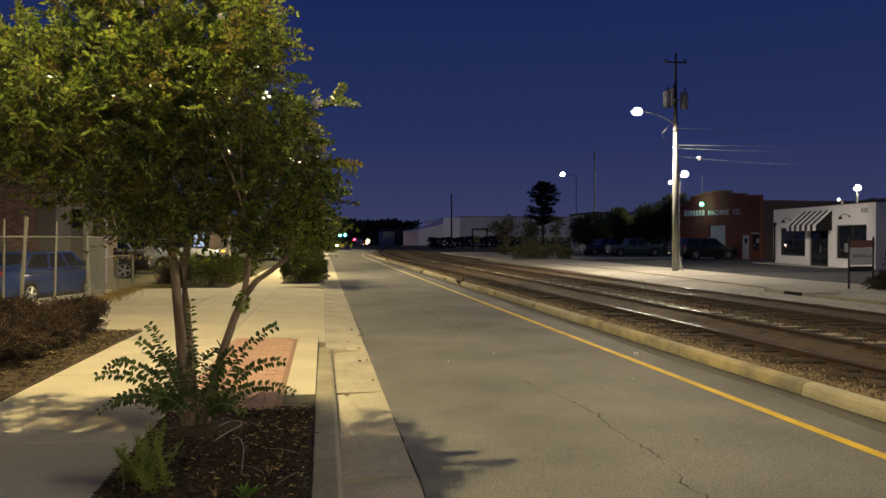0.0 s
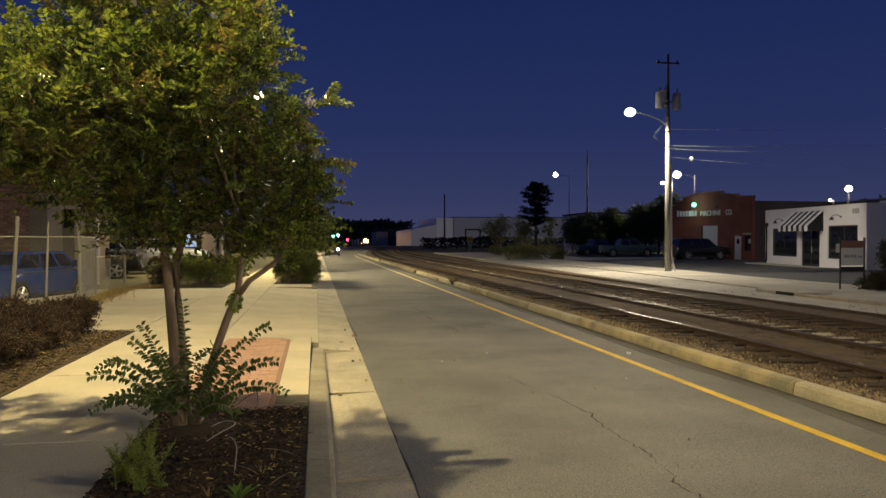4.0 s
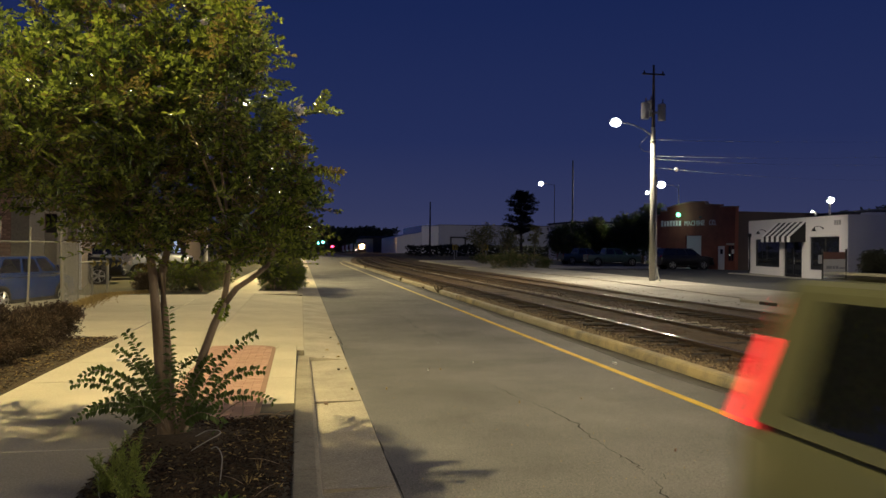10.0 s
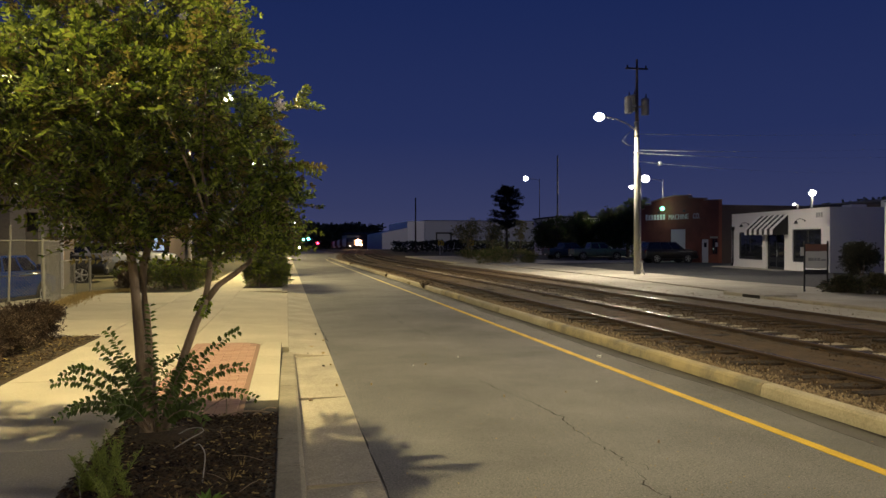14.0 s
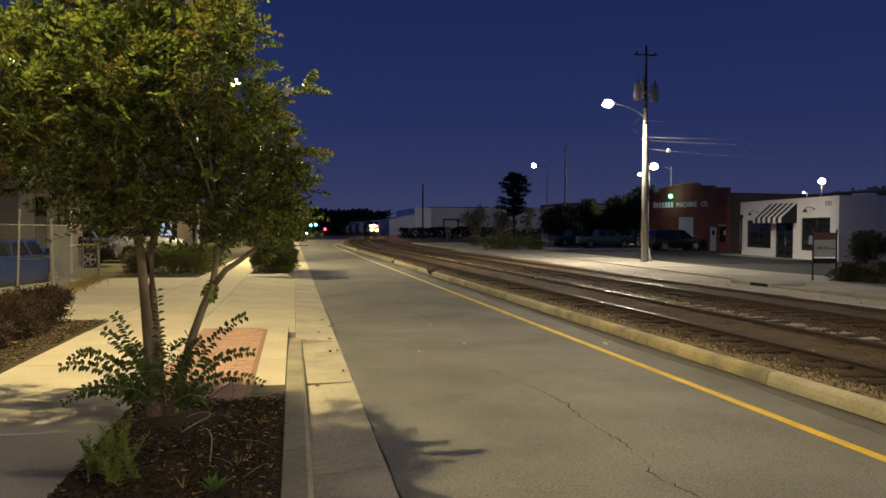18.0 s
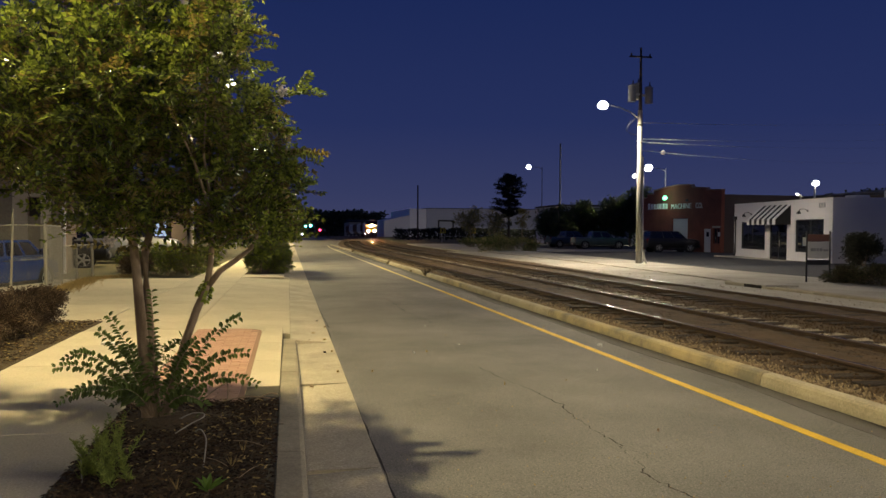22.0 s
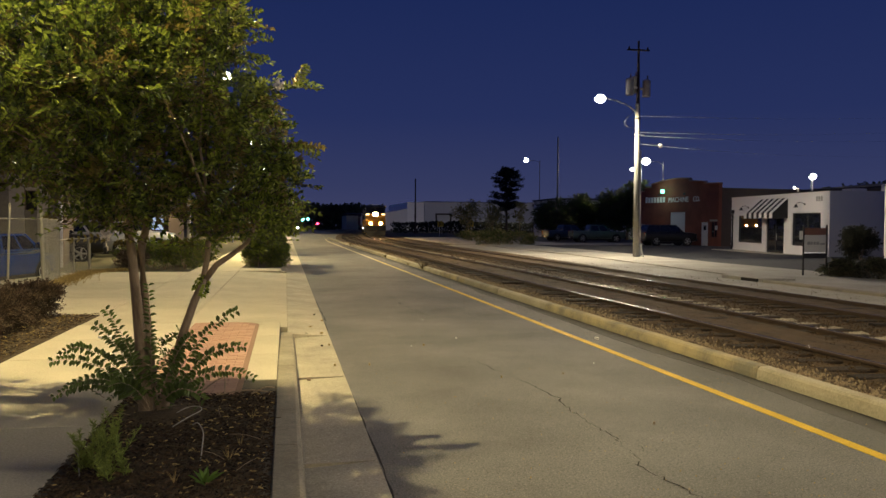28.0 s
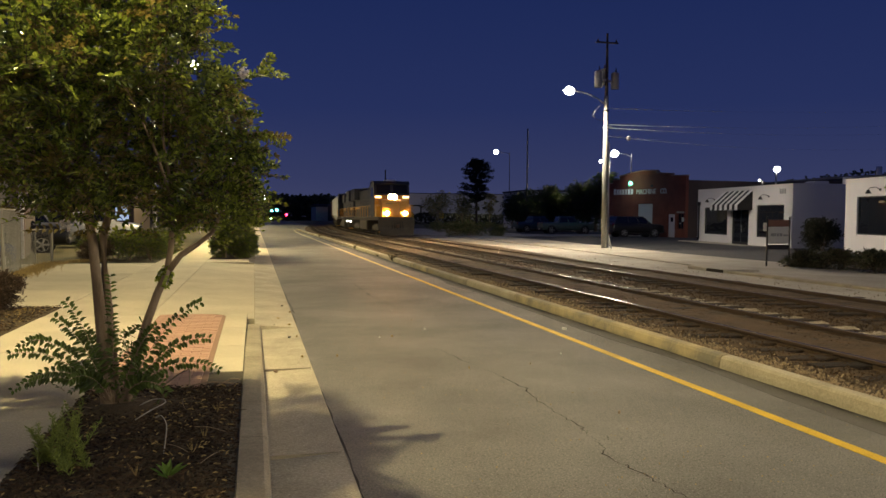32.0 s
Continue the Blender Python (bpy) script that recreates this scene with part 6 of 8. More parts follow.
_b = bmesh.new()
bmesh.ops.create_uvsphere(_b, u_segments=14, v_segments=8, radius=1, matrix=Matrix.Translation((-1.98, 0, 7.99)) @ Matrix.Diagonal((0.34, 0.17, 0.11, 1)))
_hd = part("lamp_head", _b, M["steel"], _arm, "cobra-head street lamp", smooth=True)
_b = bmesh.new()
bmesh.ops.create_uvsphere(_b, u_segments=28, v_segments=16, radius=1, matrix=Matrix.Translation((-2.02, 0, 7.93)) @ Matrix.Diagonal((0.27, 0.22, 0.20, 1)))
part("lamp_lens", _b, M["lamp_glow"], _arm, "bright lit lamp bowl", smooth=True)
_b = bmesh.new()
tube(_b, [(-0.15, 0, 7.45), (-0.6, 0, 7.0), (-0.75, 0, 6.75), (-0.5, 0, 6.55), (-0.1, 0, 6.5)], 0.012, 5)
part("loose_lead", _b, M["cable"], pole)
part("wire_rack", boxm(-0.25, 0.25, -0.20, -0.15, 6.15, 6.2), M["steel"], pole)
part("band", rodm((0, 0, 6.95), (0, 0, 7.05), 0.135, None, 14), M["black"], pole)
cable("service_cable", ((17.5, 36.0, 7.2), (44.5, 33.8, 8.2)), 0.018, "bare_wire", "overhead cable running off from the pole", 0.3)
cable("service_cable", ((17.5, 36.0, 6.38), (44.5, 33.5, 7.6)), 0.022, "bare_wire", "bright overhead cable running off from the pole", 0.4)
cable("service_cable", ((17.5, 36.0, 6.22), (44.5, 33.3, 7.1)), 0.022, "bare_wire", "bright overhead cable running off from the pole", 0.5)
cable("service_cable", ((17.5, 36.0, 5.8), (44.5, 33.0, 6.5)), 0.016, "bare_wire", "thin overhead cable running off from the pole", 0.8)
_b = bmesh.new()
bmesh.ops.create_uvsphere(_b, u_segments=10, v_segments=6, radius=0.12, matrix=Matrix.Translation((18.55, 35.9, 5.72)))
tagged(part("cable_splice", _b, M["far_wall"]), "small pale splice case on the overhead cable", "splice case")

# ---- the free-standing sign ----
sign = thing("sign", pose(16.25, 21.75, 0.10, 0, 0, -5), "two-post sign with a white panel under a reddish board", "sign")
for _x in (0.0, 0.79):
    part("post", boxm(_x - 0.02, _x + 0.02, -0.02, 0.02, -0.2 if _x == 0 else 0.0, 1.62), M["black"], sign)
part("header_board", boxm(0.032, 0.758, -0.02, 0.02, 1.30, 1.52, 0.005), M["sign_red"], sign, "faded reddish header board")
_pn = part("panel", boxm(0.032, 0.758, -0.02, 0.02, 0.74, 1.29, 0.005), M["sign_white"], sign, "white sign panel")
for _x, _w, _z, _h in ((0.12, 0.10, 0.98, 0.10), (0.23, 0.07, 0.98, 0.10), (0.33, 0.07, 0.98, 0.10), (0.43, 0.09, 0.98, 0.10), (0.56, 0.16, 0.98, 0.06)):
    part("lettering_bar", boxm(_x, _x + _w, -0.027, -0.021, _z, _z + _h), M["black" if _x > 0.6 else "number_grey"], _pn)
part("foot_rail", boxm(0.032, 0.758, -0.02, 0.02, 0.55, 0.70), M["charcoal"], sign)
part("side_tag", boxm(-0.14, -0.032, -0.02, 0.0, 1.15, 1.42), M["sign_white"], sign)

# ---- drain inlet in the far kerb ----
inlet = tagged(part("drain_inlet", boxm(13.28, 14.35, 19.5, 21.6, 0.03, 0.165, 0.02), M["apron"]), "concrete drain inlet with a dark throat", "drain")
# dark plate on the closed face paints the shade of the opening
part("throat", boxm(13.24, 13.279, 19.7, 20.5, 0.03, 0.15), M["crack"], inlet)
# low far kerb
_y = 4.0
far_low_kerb = tagged(part("kerb", boxm(13.2, 13.3, 3.9, 20.2, -0.2, 0.05), M["joint"]), "low pale concrete kerb beyond the tracks", "kerb", kind="structure")
while _y < 20:
    part("kerb_stone", boxm(13.30, 13.55, _y + 0.01, _y + 2.69, 0.0, 0.13, 0.02), M["kerb"], far_low_kerb)
    _y += 2.7

# ---- planting on the far side ----
for _x, _y, _r, _h in ((17.3, 21.2, 0.75, 0.28), (17.5, 20.0, 0.8, 0.32), (17.7, 18.7, 0.85, 0.36), (17.9, 17.3, 0.9, 0.40), (18.1, 15.8, 0.9, 0.4), (18.3, 14.4, 0.9, 0.4)):
    shrub("hedge_shrub", (_x, _y, 0.06), (_r, _r, _h), 900, [M["leaf_far_shaded"], M["leaf_far"], M["bark"]], "low dark green hedge shrub before the shops", "shrub", 0.06, flat_top=0.6, group="hedge before the shops")
broad_tree("small_tree", (18.35, 17.6, 0.05), 3.1, 1.0, 700, [M["leaf"], M["leaf_dark"], M["bark"]], "small leafy tree before the white building", 0.09, 0.05, 0.3)
shrub("shrub", (28.2, 33.4, 0.05), (0.72, 0.9, 0.80), 1100, [M["leaf_far_shaded"], M["leaf_far_shaded"], M["bark"]], "dark rounded bush against the white side wall", "shrub", 0.12)
part("dark_gate", boxm(31.2, 31.35, 32.0, 33.4, 0.0, 2.1), M["charcoal"], shop2)
# dry shrubs in the strip beside the tracks
PALE = [M["leaf_pale"], M["leaf_dark"], M["bark"]]
for _x, _y, _r, _h in ((15.9, 60.5, 1.3, 0.55), (17.2, 61.5, 1.4, 0.65), (18.6, 62.0, 1.4, 0.6), (20.0, 62.5, 1.1, 0.5), (19.0, 80, 1.6, 0.6), (21.5, 82, 1.6, 0.6)):
    shrub("shrub", (_x, _y, 0.05), (_r, _r, _h), 420, PALE, "low dry shrub beside the tracks", "shrub", 0.10, group="dry shrubs beside the tracks")
broad_tree("small_tree", (21.5, 90, 0.0), 4.6, 2.0, 900, [M["leaf_pale"], M["leaf_far"], M["bark"]], "thin olive-leaved tree beside the tracks", 0.14, 0.08, 0.35)
broad_tree("small_tree", (25.0, 92, 0.0), 4.3, 1.9, 800, [M["leaf_pale"], M["leaf_far"], M["bark"]], "thin olive-leaved tree beside the tracks", 0.14, 0.08, 0.35)
broad_tree("small_tree", (28.6, 92, 0.0), 5.2, 0.75, 420, [M["leaf_new3"], M["leaf_pale"], M["bark"]], "slim yellowish sapling beside the drive", 0.12, 0.05, 0.25)
broad_tree("round_tree", (32.0, 88, 0.0), 5.2, 2.6, 2600, [M["leaf_dark"], M["leaf_far"], M["bark"]], "dark rounded tree by the parking lot", 0.22, 0.15, 0.05)
broad_tree("round_tree", (40.2, 86, 0.0), 6.8, 3.6, 4200, [M["leaf_dark"], M["leaf_far"], M["bark"]], "broad dark tree behind the parked vehicles", 0.26, 0.2, 0.05)
broad_tree("round_tree", (36.6, 90, 0.0), 5.9, 2.6, 2600, [M["leaf_dark"], M["leaf_far"], M["bark"]], "broad dark tree behind the parked vehicles", 0.26, 0.2, 0.05)


def pine(at, h, label):
    """A tall pine: bare trunk, uneven flat layers of foliage with gaps between them."""
    t = thing("pine", pose(*at), label, "tree")
    part("trunk", rodm((0, 0, -0.2), (0, 0, h * 0.97), 0.30, 0.06, 9), M["wood_pole"], t)
    L = Leaves()
    # share of the height, reach to either side
    for k, left, right in ((0.985, 0.9, 1.0), (0.945, 1.7, 1.7), (0.90, 2.1, 2.0), (0.85, 2.3, 2.4), (0.80, 2.4, 2.2), (0.745, 1.9, 3.0), (0.69, 0.8, 1.9), (0.62, 2.5, 1.2), (0.565, 3.1, 2.2), (0.50, 3.7, 1.5), (0.455, 1.2, 2.7), (0.41, 1.9, 1.2)):
        z = h * k
        for j in range(7):
            a = j * 0.9 + rnd(-0.3, 0.3)
            c = math.cos(a)
            reach = (right if c > 0 else left) * rnd(0.9, 1.3)
            e = Vector((c * reach, math.sin(a) * 0.5 * (left + right) * 0.9, z + rnd(-0.1, 0.35)))
            b = bmesh.new()
            tube(b, [(0, 0, z - 0.35), e * 0.5 + Vector((0, 0, z * 0.5 - 0.25)), e], [0.07, 0.045, 0.02], 5)
            part("limb", b, M["wood_pole"], t)
            for _ in range(70):
                u = 0.25 + 0.8 * random.random() ** 0.7
                q = Vector((e.x * u, e.y * u, z - 0.3 + (e.z - z + 0.3) * u)) + Vector((rnd(-.45, .45), rnd(-.45, .45), rnd(-.16, .26)))
                L.leaf(q, Vector((rnd(-1, 1), rnd(-1, 1), rnd(0, 1.2))), Vector((rnd(-1, 1), rnd(-1, 1), 1)), rnd(.25, .55), rnd(.10, .24), 0)
    L.made("crown", [M["leaf_far_shaded"]], t)


pine((40.9, 140, -0.3), 12.6, "tall dark pine with layered branches against the sky")
woods("far_trees", 24, 78, 170, 178, 1.6, 3.2, 5200, M["leaf_far_shaded"], "dark line of bushes before the warehouse", 0.5)
woods("far_trees", -40, 75, 600, 660, 14, 27, 7000, M["leaf_far"], "dark woods on the horizon", 2.6)
woods("far_trees", 60, 260, 300, 360, 7, 13, 5000, M["leaf_far"], "dark woods on the horizon", 2.4)
woods("far_trees", -160, -20, 150, 220, 6, 12, 5000, M["leaf_far"], "dark trees beyond the lawn", 1.8)
woods("far_trees", 60, 110, 66, 90, 5.0, 9.0, 16000, M["leaf_far"], "dark trees behind the shops", 0.4)

# ---- far buildings ----
ware = thing("warehouse", pose(0, 0, -0.6), "long pale warehouse beyond the tracks", "building")
part("wall", boxm(54, 190, 300, 360, -1, 11.7), M["warehouse_unlit"], ware)
part("annex", boxm(47.2, 53.99, 302, 358, -1, 11.6), M["annex_lit"], ware)
_b = bmesh.new()
_q = [_b.verts.new(p) for p in ((37.0, 301, -1), (47.19, 301, -1), (47.19, 301, 9.0), (37.0, 301, 6.9), (37.0, 358, -1), (47.19, 358, -1), (47.19, 358, 9.0), (37.0, 358, 6.9))]
for _a in ((0, 1, 2, 3), (5, 4, 7, 6), (4, 0, 3, 7), (1, 5, 6, 2), (3, 2, 6, 7)):
    _b.faces.new([_q[k] for k in _a])
part("low_wing", _b, M["far_wall"], ware)
_b = bmesh.new()
for _a in ((58.3, 58.8, 0, 6.6), (64.2, 64.7, 0, 6.6), (58.3, 64.7, 6.6, 7.2)):
    box(_b, _a[0], _a[1], 299.3, 299.97, _a[2], _a[3])
part("dock_frame", _b, M["charcoal"], ware, "dark frame round a loading door")
part("roof_edge", boxm(53.8, 190.2, 299.8, 360, 11.701, 11.95), M["roof"], ware)
for _i in range(9):
    part("panel_rib", boxm(73 + 13 * _i, 73.3 + 13 * _i, 299.8, 299.98, -1, 11.6), M["far_wall"], ware)
depot = thing("freight_shed", pose(0, 0, -1.9), "brown freight shed with a pale end wall near the tracks", "building")
part("wall", boxm(42.5, 56.0, 460, 500, -1, 10.3), M["far_dark"], depot)
part("end_wall", boxm(35.5, 42.49, 461, 500, -1, 9.4), M["grey_wall"], depot)
part("roof", outline(bmesh.new(), [(459.5, 10.31), (480, 11.2), (500.5, 10.31)], 35.2, 56.3), M["roof"], depot)
mid = thing("low_building", pose(0, 0, 0), "low pale building behind the trees", "building")
part("wall", boxm(43, 66, 118, 130, -1, 6.0), M["far_wall"], mid)
part("roof", boxm(42.8, 66.2, 117.8, 130.2, 6.0, 6.25), M["roof"], mid)


# ---- far poles, lamps and signals ----
def far_pole(x, y, h, r, label, mat="wood_pole"):
    t = thing("pole", pose(x, y, gz(y) - 0.1), label, "pole", "far poles")
    part("shaft", rodm((0, 0, -0.2), (0, 0, h), r, r * 0.7, 8), M[mat], t)
    part("pole_cap", rodm((0, 0, h), (0, 0, h + 0.08), r * 0.75, r * 0.3, 8), M[mat], t)
    return t


def lamp_post(x, y, h, arm, label, glow_mat="lamp_glow", r=0.3, pole_mat="steel", name="street_lamp"):
    t = thing(name, pose(x, y, gz(y) - 0.05), label, "street lamp", "street lamps")
    part("post", rodm((0, 0, -0.2), (0, 0, h), 0.10, 0.06, 9), M[pole_mat], t)
    b = bmesh.new()
    tube(b, [(0, 0, h - 0.4), (arm * 0.3, 0, h - 0.05), (arm, 0, h + 0.05)], 0.035, 6)
    a = part("arm", b, M[pole_mat], t)
    b = bmesh.new()
    bmesh.ops.create_uvsphere(b, u_segments=22, v_segments=12, radius=1, matrix=Matrix.Translation((arm, 0, h + 0.09)) @ Matrix.Diagonal((r * 1.2, r * 0.7, r * 0.35, 1)))
    part("lamp_head", b, M[pole_mat], a, smooth=True)
    b = bmesh.new()
    bmesh.ops.create_uvsphere(b, u_segments=22, v_segments=12, radius=1, matrix=Matrix.Translation((arm, 0, h + 0.02)) @ Matrix.Diagonal((r * 0.85, r * 0.85, r * 0.72, 1)))
    part("lamp_lens", b, M[glow_mat], a, "bright lit lamp bowl", smooth=True)
    return t


far_pole(27.6, 165, 11.9, 0.2, "tall dark utility pole before the warehouse")
far_pole(35.0, 96, 13.4, 0.15, "slim pale utility pole by the trees", "concrete_pole")
lamp_post(50.8, 150, 15.1, -2.9, "tall street lamp lit over the far yard", "far_lamp_glow", 0.62, "wood_pole")
lamp_post(49.5, 95, 10.4, -2.5, "tall yard lamp lit behind the brick works", "far_lamp_glow", 0.62)
lamp_post(46.3, 95, 9.3, -1.3, "yard lamp lit behind the brick works", "far_lamp_glow", 0.28)
lamp_post(39.7, 52.3, 5.6, 0.05, "floodlight on a short mast above the shop roof", "lamp_glow", 0.30)
lamp_post(39.0, 53.0, 4.75, -0.3, "small lamp above the shop roof", "far_lamp_glow", 0.10)
# near side street lamps
lamp_post(-4.6, 7.8, 9.0, 2.1, "tall street lamp over the pavement", "lamp_glow", 0.28)
for _y in (37.2, 67.0, 97.0, 130.0, 165.0, 205.0, 250.0):
    lamp_post(-4.4, _y, 8.55, 1.75, "tall street lamp over the near pavement", "lamp_glow" if _y < 60 else "far_lamp_glow", 0.25 if _y < 60 else 0.32)
lamp_post(-4.5, -21.0, 8.75, 1.7, "tall street lamp over the near pavement", "lamp_glow", 0.25)
lamp_post(14.9, -4.0, 8.4, -1.7, "unseen street lamp added beyond the tracks", "lamp_glow", 0.25)
for _x, _y, _h in ((1.2, 150, 6.2), (1.6, 185, 7.4), (2.2, 225, 7.6), (3.2, 265, 7.6), (4.3, 310, 7.2), (6.0, 350, 7.0)):
    lamp_post(_x - 2.0, _y, _h + 1.3, 1.8, "far street lamp along the road", "far_lamp_glow", 0.35)
# signals over the crossing
sig = thing("traffic_signal", pose(2.5, 400, gz(400)), "traffic signals on a mast arm over the far crossing", "traffic signal")
part("mast", rodm((0, 0, -0.3), (0, 0, 7.0), 0.15, 0.1, 8), M["charcoal"], sig)
part("mast_arm", rodm((0, 0, 6.6), (15.0, 0, 6.9), 0.1, 0.06, 8), M["charcoal"], sig)
for _x, _m, _z in ((6.0, "signal_green", 5.4), (8.6, "signal_green", 5.7), (13.4, "signal_red", 3.4)):
    _h = part("signal_head", boxm(_x - 0.25, _x + 0.25, -0.15, 0.15, _z - 0.6, _z + 0.9, 0.03), M["black"], sig)
    _b = bmesh.new()
    bmesh.ops.create_uvsphere(_b, u_segments=10, v_segments=6, radius=0.62, matrix=Matrix.Translation((_x, -0.2, _z)))
    part("signal_lens", _b, M[_m], _h, "lit signal lens")
# chevron boards by the tracks
for _x, _y in ((33.5, 165), (25.6, 128), (29.2, 120)):
    t_ = thing("chevron_sign", pose(_x, _y, gz(_y)), "small yellow chevron sign on a post", "road sign", "chevron signs")
    part("post", boxm(-0.04, 0.04, -0.04, 0.04, -0.2, 1.6), M["steel"], t_)
    part("board", boxm(-0.35, 0.35, -0.075, -0.045, 1.5, 2.4), M["sign_yellow"], t_)
    _b = bmesh.new()
    slab(_b, [(-0.2, 0.15), (0.05, 0.45), (-0.2, 0.75), (0.0, 0.75), (0.25, 0.45), (0.0, 0.15)], 0.0, 0.01)
    _o = part("chevron", _b, M["black"], t_)
    _o.matrix_basis = pose(0, -0.078, 1.5, 90, 0, 0)


# ---- vehicles ----
def loft(bm, rings, close=True):
    vs = [[bm.verts.new(p) for p in r] for r in rings]
    n = len(rings[0])
    for a, b in zip(vs, vs[1:]):
        for k in range(n):
            bm.faces.new((a[k], a[(k + 1) % n], b[(k + 1) % n], b[k]))
    bm.faces.new(vs[0][::-1])
    bm.faces.new(vs[-1])
    bmesh.ops.recalc_face_normals(bm, faces=bm.faces)
    return bm


def body_ring(y, zb, zt, w):
    half = [(w * 0.80, zb), (w * 0.95, zb + 0.05), (w, zb + 0.16), (w * 1.0, zb + (zt - zb) * 0.55), (w * 0.985, zt - 0.12), (w * 0.94, zt - 0.035), (w * 0.84, zt), (w * 0.4, zt + 0.018)]
    return [(x, y, z) for x, z in half] + [(-x, y, z) for x, z in half[::-1]]


def cabin_faces(c):
    """Corners of the glasshouse: base and roof rings (front, rear, half width, height)."""
    yf, yr, w, z, tf, tr, tw, tz = c
    return {"front": ((w, yf, z), (-w, yf, z), (-tw, tf, tz), (tw, tf, tz)), "rear": ((-w, yr, z), (w, yr, z), (tw, tr, tz), (-tw, tr, tz)),
            "right": ((w, yr, z), (w, yf, z), (tw, tf, tz), (tw, tr, tz)), "left": ((-w, yf, z), (-w, yr, z), (-tw, tr, tz), (-tw, tf, tz))}


def pane_on(face, u0, u1, v0, v1, proud=0.006, thick=0.012, slant=(0, 0)):
    a, b, c, d = (Vector(p) for p in face)
    n = (b - a).cross(d - a).normalized()

    def at(u, v):
        return a.lerp(b, u).lerp(d.lerp(c, u), v)

    q = [at(u0, v0), at(u1, v0), at(u1 + slant[1], v1), at(u0 + slant[0], v1)]
    bm = bmesh.new()
    lo = [bm.verts.new(p + n * (proud - thick)) for p in q]
    hi = [bm.verts.new(p + n * proud) for p in q]
    bm.faces.new(hi)
    bm.faces.new(lo[::-1])
    for i in range(4):
        j = (i + 1) % 4
        bm.faces.new((lo[i], lo[j], hi[j], hi[i]))
    bmesh.ops.recalc_face_normals(bm, faces=bm.faces)
    return bm


def wheel(parent, x, y, r, w, steer=0):
    sgn = 1 if x > 0 else -1
    wh = part("wheel", rodm((x - sgn * w, y, r), (x, y, r), r * 0.96, None, 20), M["rubber"], parent)
    b = bmesh.new()
    prof = [(r * 0.70, 0.0), (r * 0.93, 0.008), (r, -0.03), (r, -w + 0.03), (r * 0.93, -w)]
    rings = []
    for rr, dx in prof:
        rings.append([(x + sgn * dx, y + rr * math.cos(a), r + rr * math.sin(a)) for a in (2 * math.pi * k / 22 for k in range(22))])
    vs = [[b.verts.new(p) for p in q] for q in rings]
    for p, q in zip(vs, vs[1:]):
        for k in range(22):
            b.faces.new((p[k], p[(k + 1) % 22], q[(k + 1) % 22], q[k]))
    bmesh.ops.recalc_face_normals(b, faces=b.faces)
    part("tyre", b, M["rubber"], wh)
    b = bmesh.new()
    rod(b, (x + sgn * 0.002, y, r), (x + sgn * 0.012, y, r), r * 0.20, None, 12)
    for k in range(5):
        a = 2 * math.pi * k / 5
        p = Vector((x + sgn * 0.006, y + r * 0.68 * math.cos(a), r + r * 0.68 * math.sin(a)))
        rod(b, (x + sgn * 0.006, y, r), p, 0.045, 0.035, 6)
    rings = [[(x + sgn * dx, y + rr * math.cos(a), r + rr * math.sin(a)) for a in (2 * math.pi * k / 22 for k in range(22))] for rr, dx in ((r * 0.66, -0.03), (r * 0.66, 0.01), (r * 0.72, 0.01), (r * 0.72, -0.03))]
    vs = [[b.verts.new(p) for p in q] for q in rings]
    for p, q in zip(vs, vs[1:]):
        for k in range(22):
            b.faces.new((p[k], p[(k + 1) % 22], q[(k + 1) % 22], q[k]))
    part("rim", b, M["alloy"], wh, "silver alloy rim")
    return wh


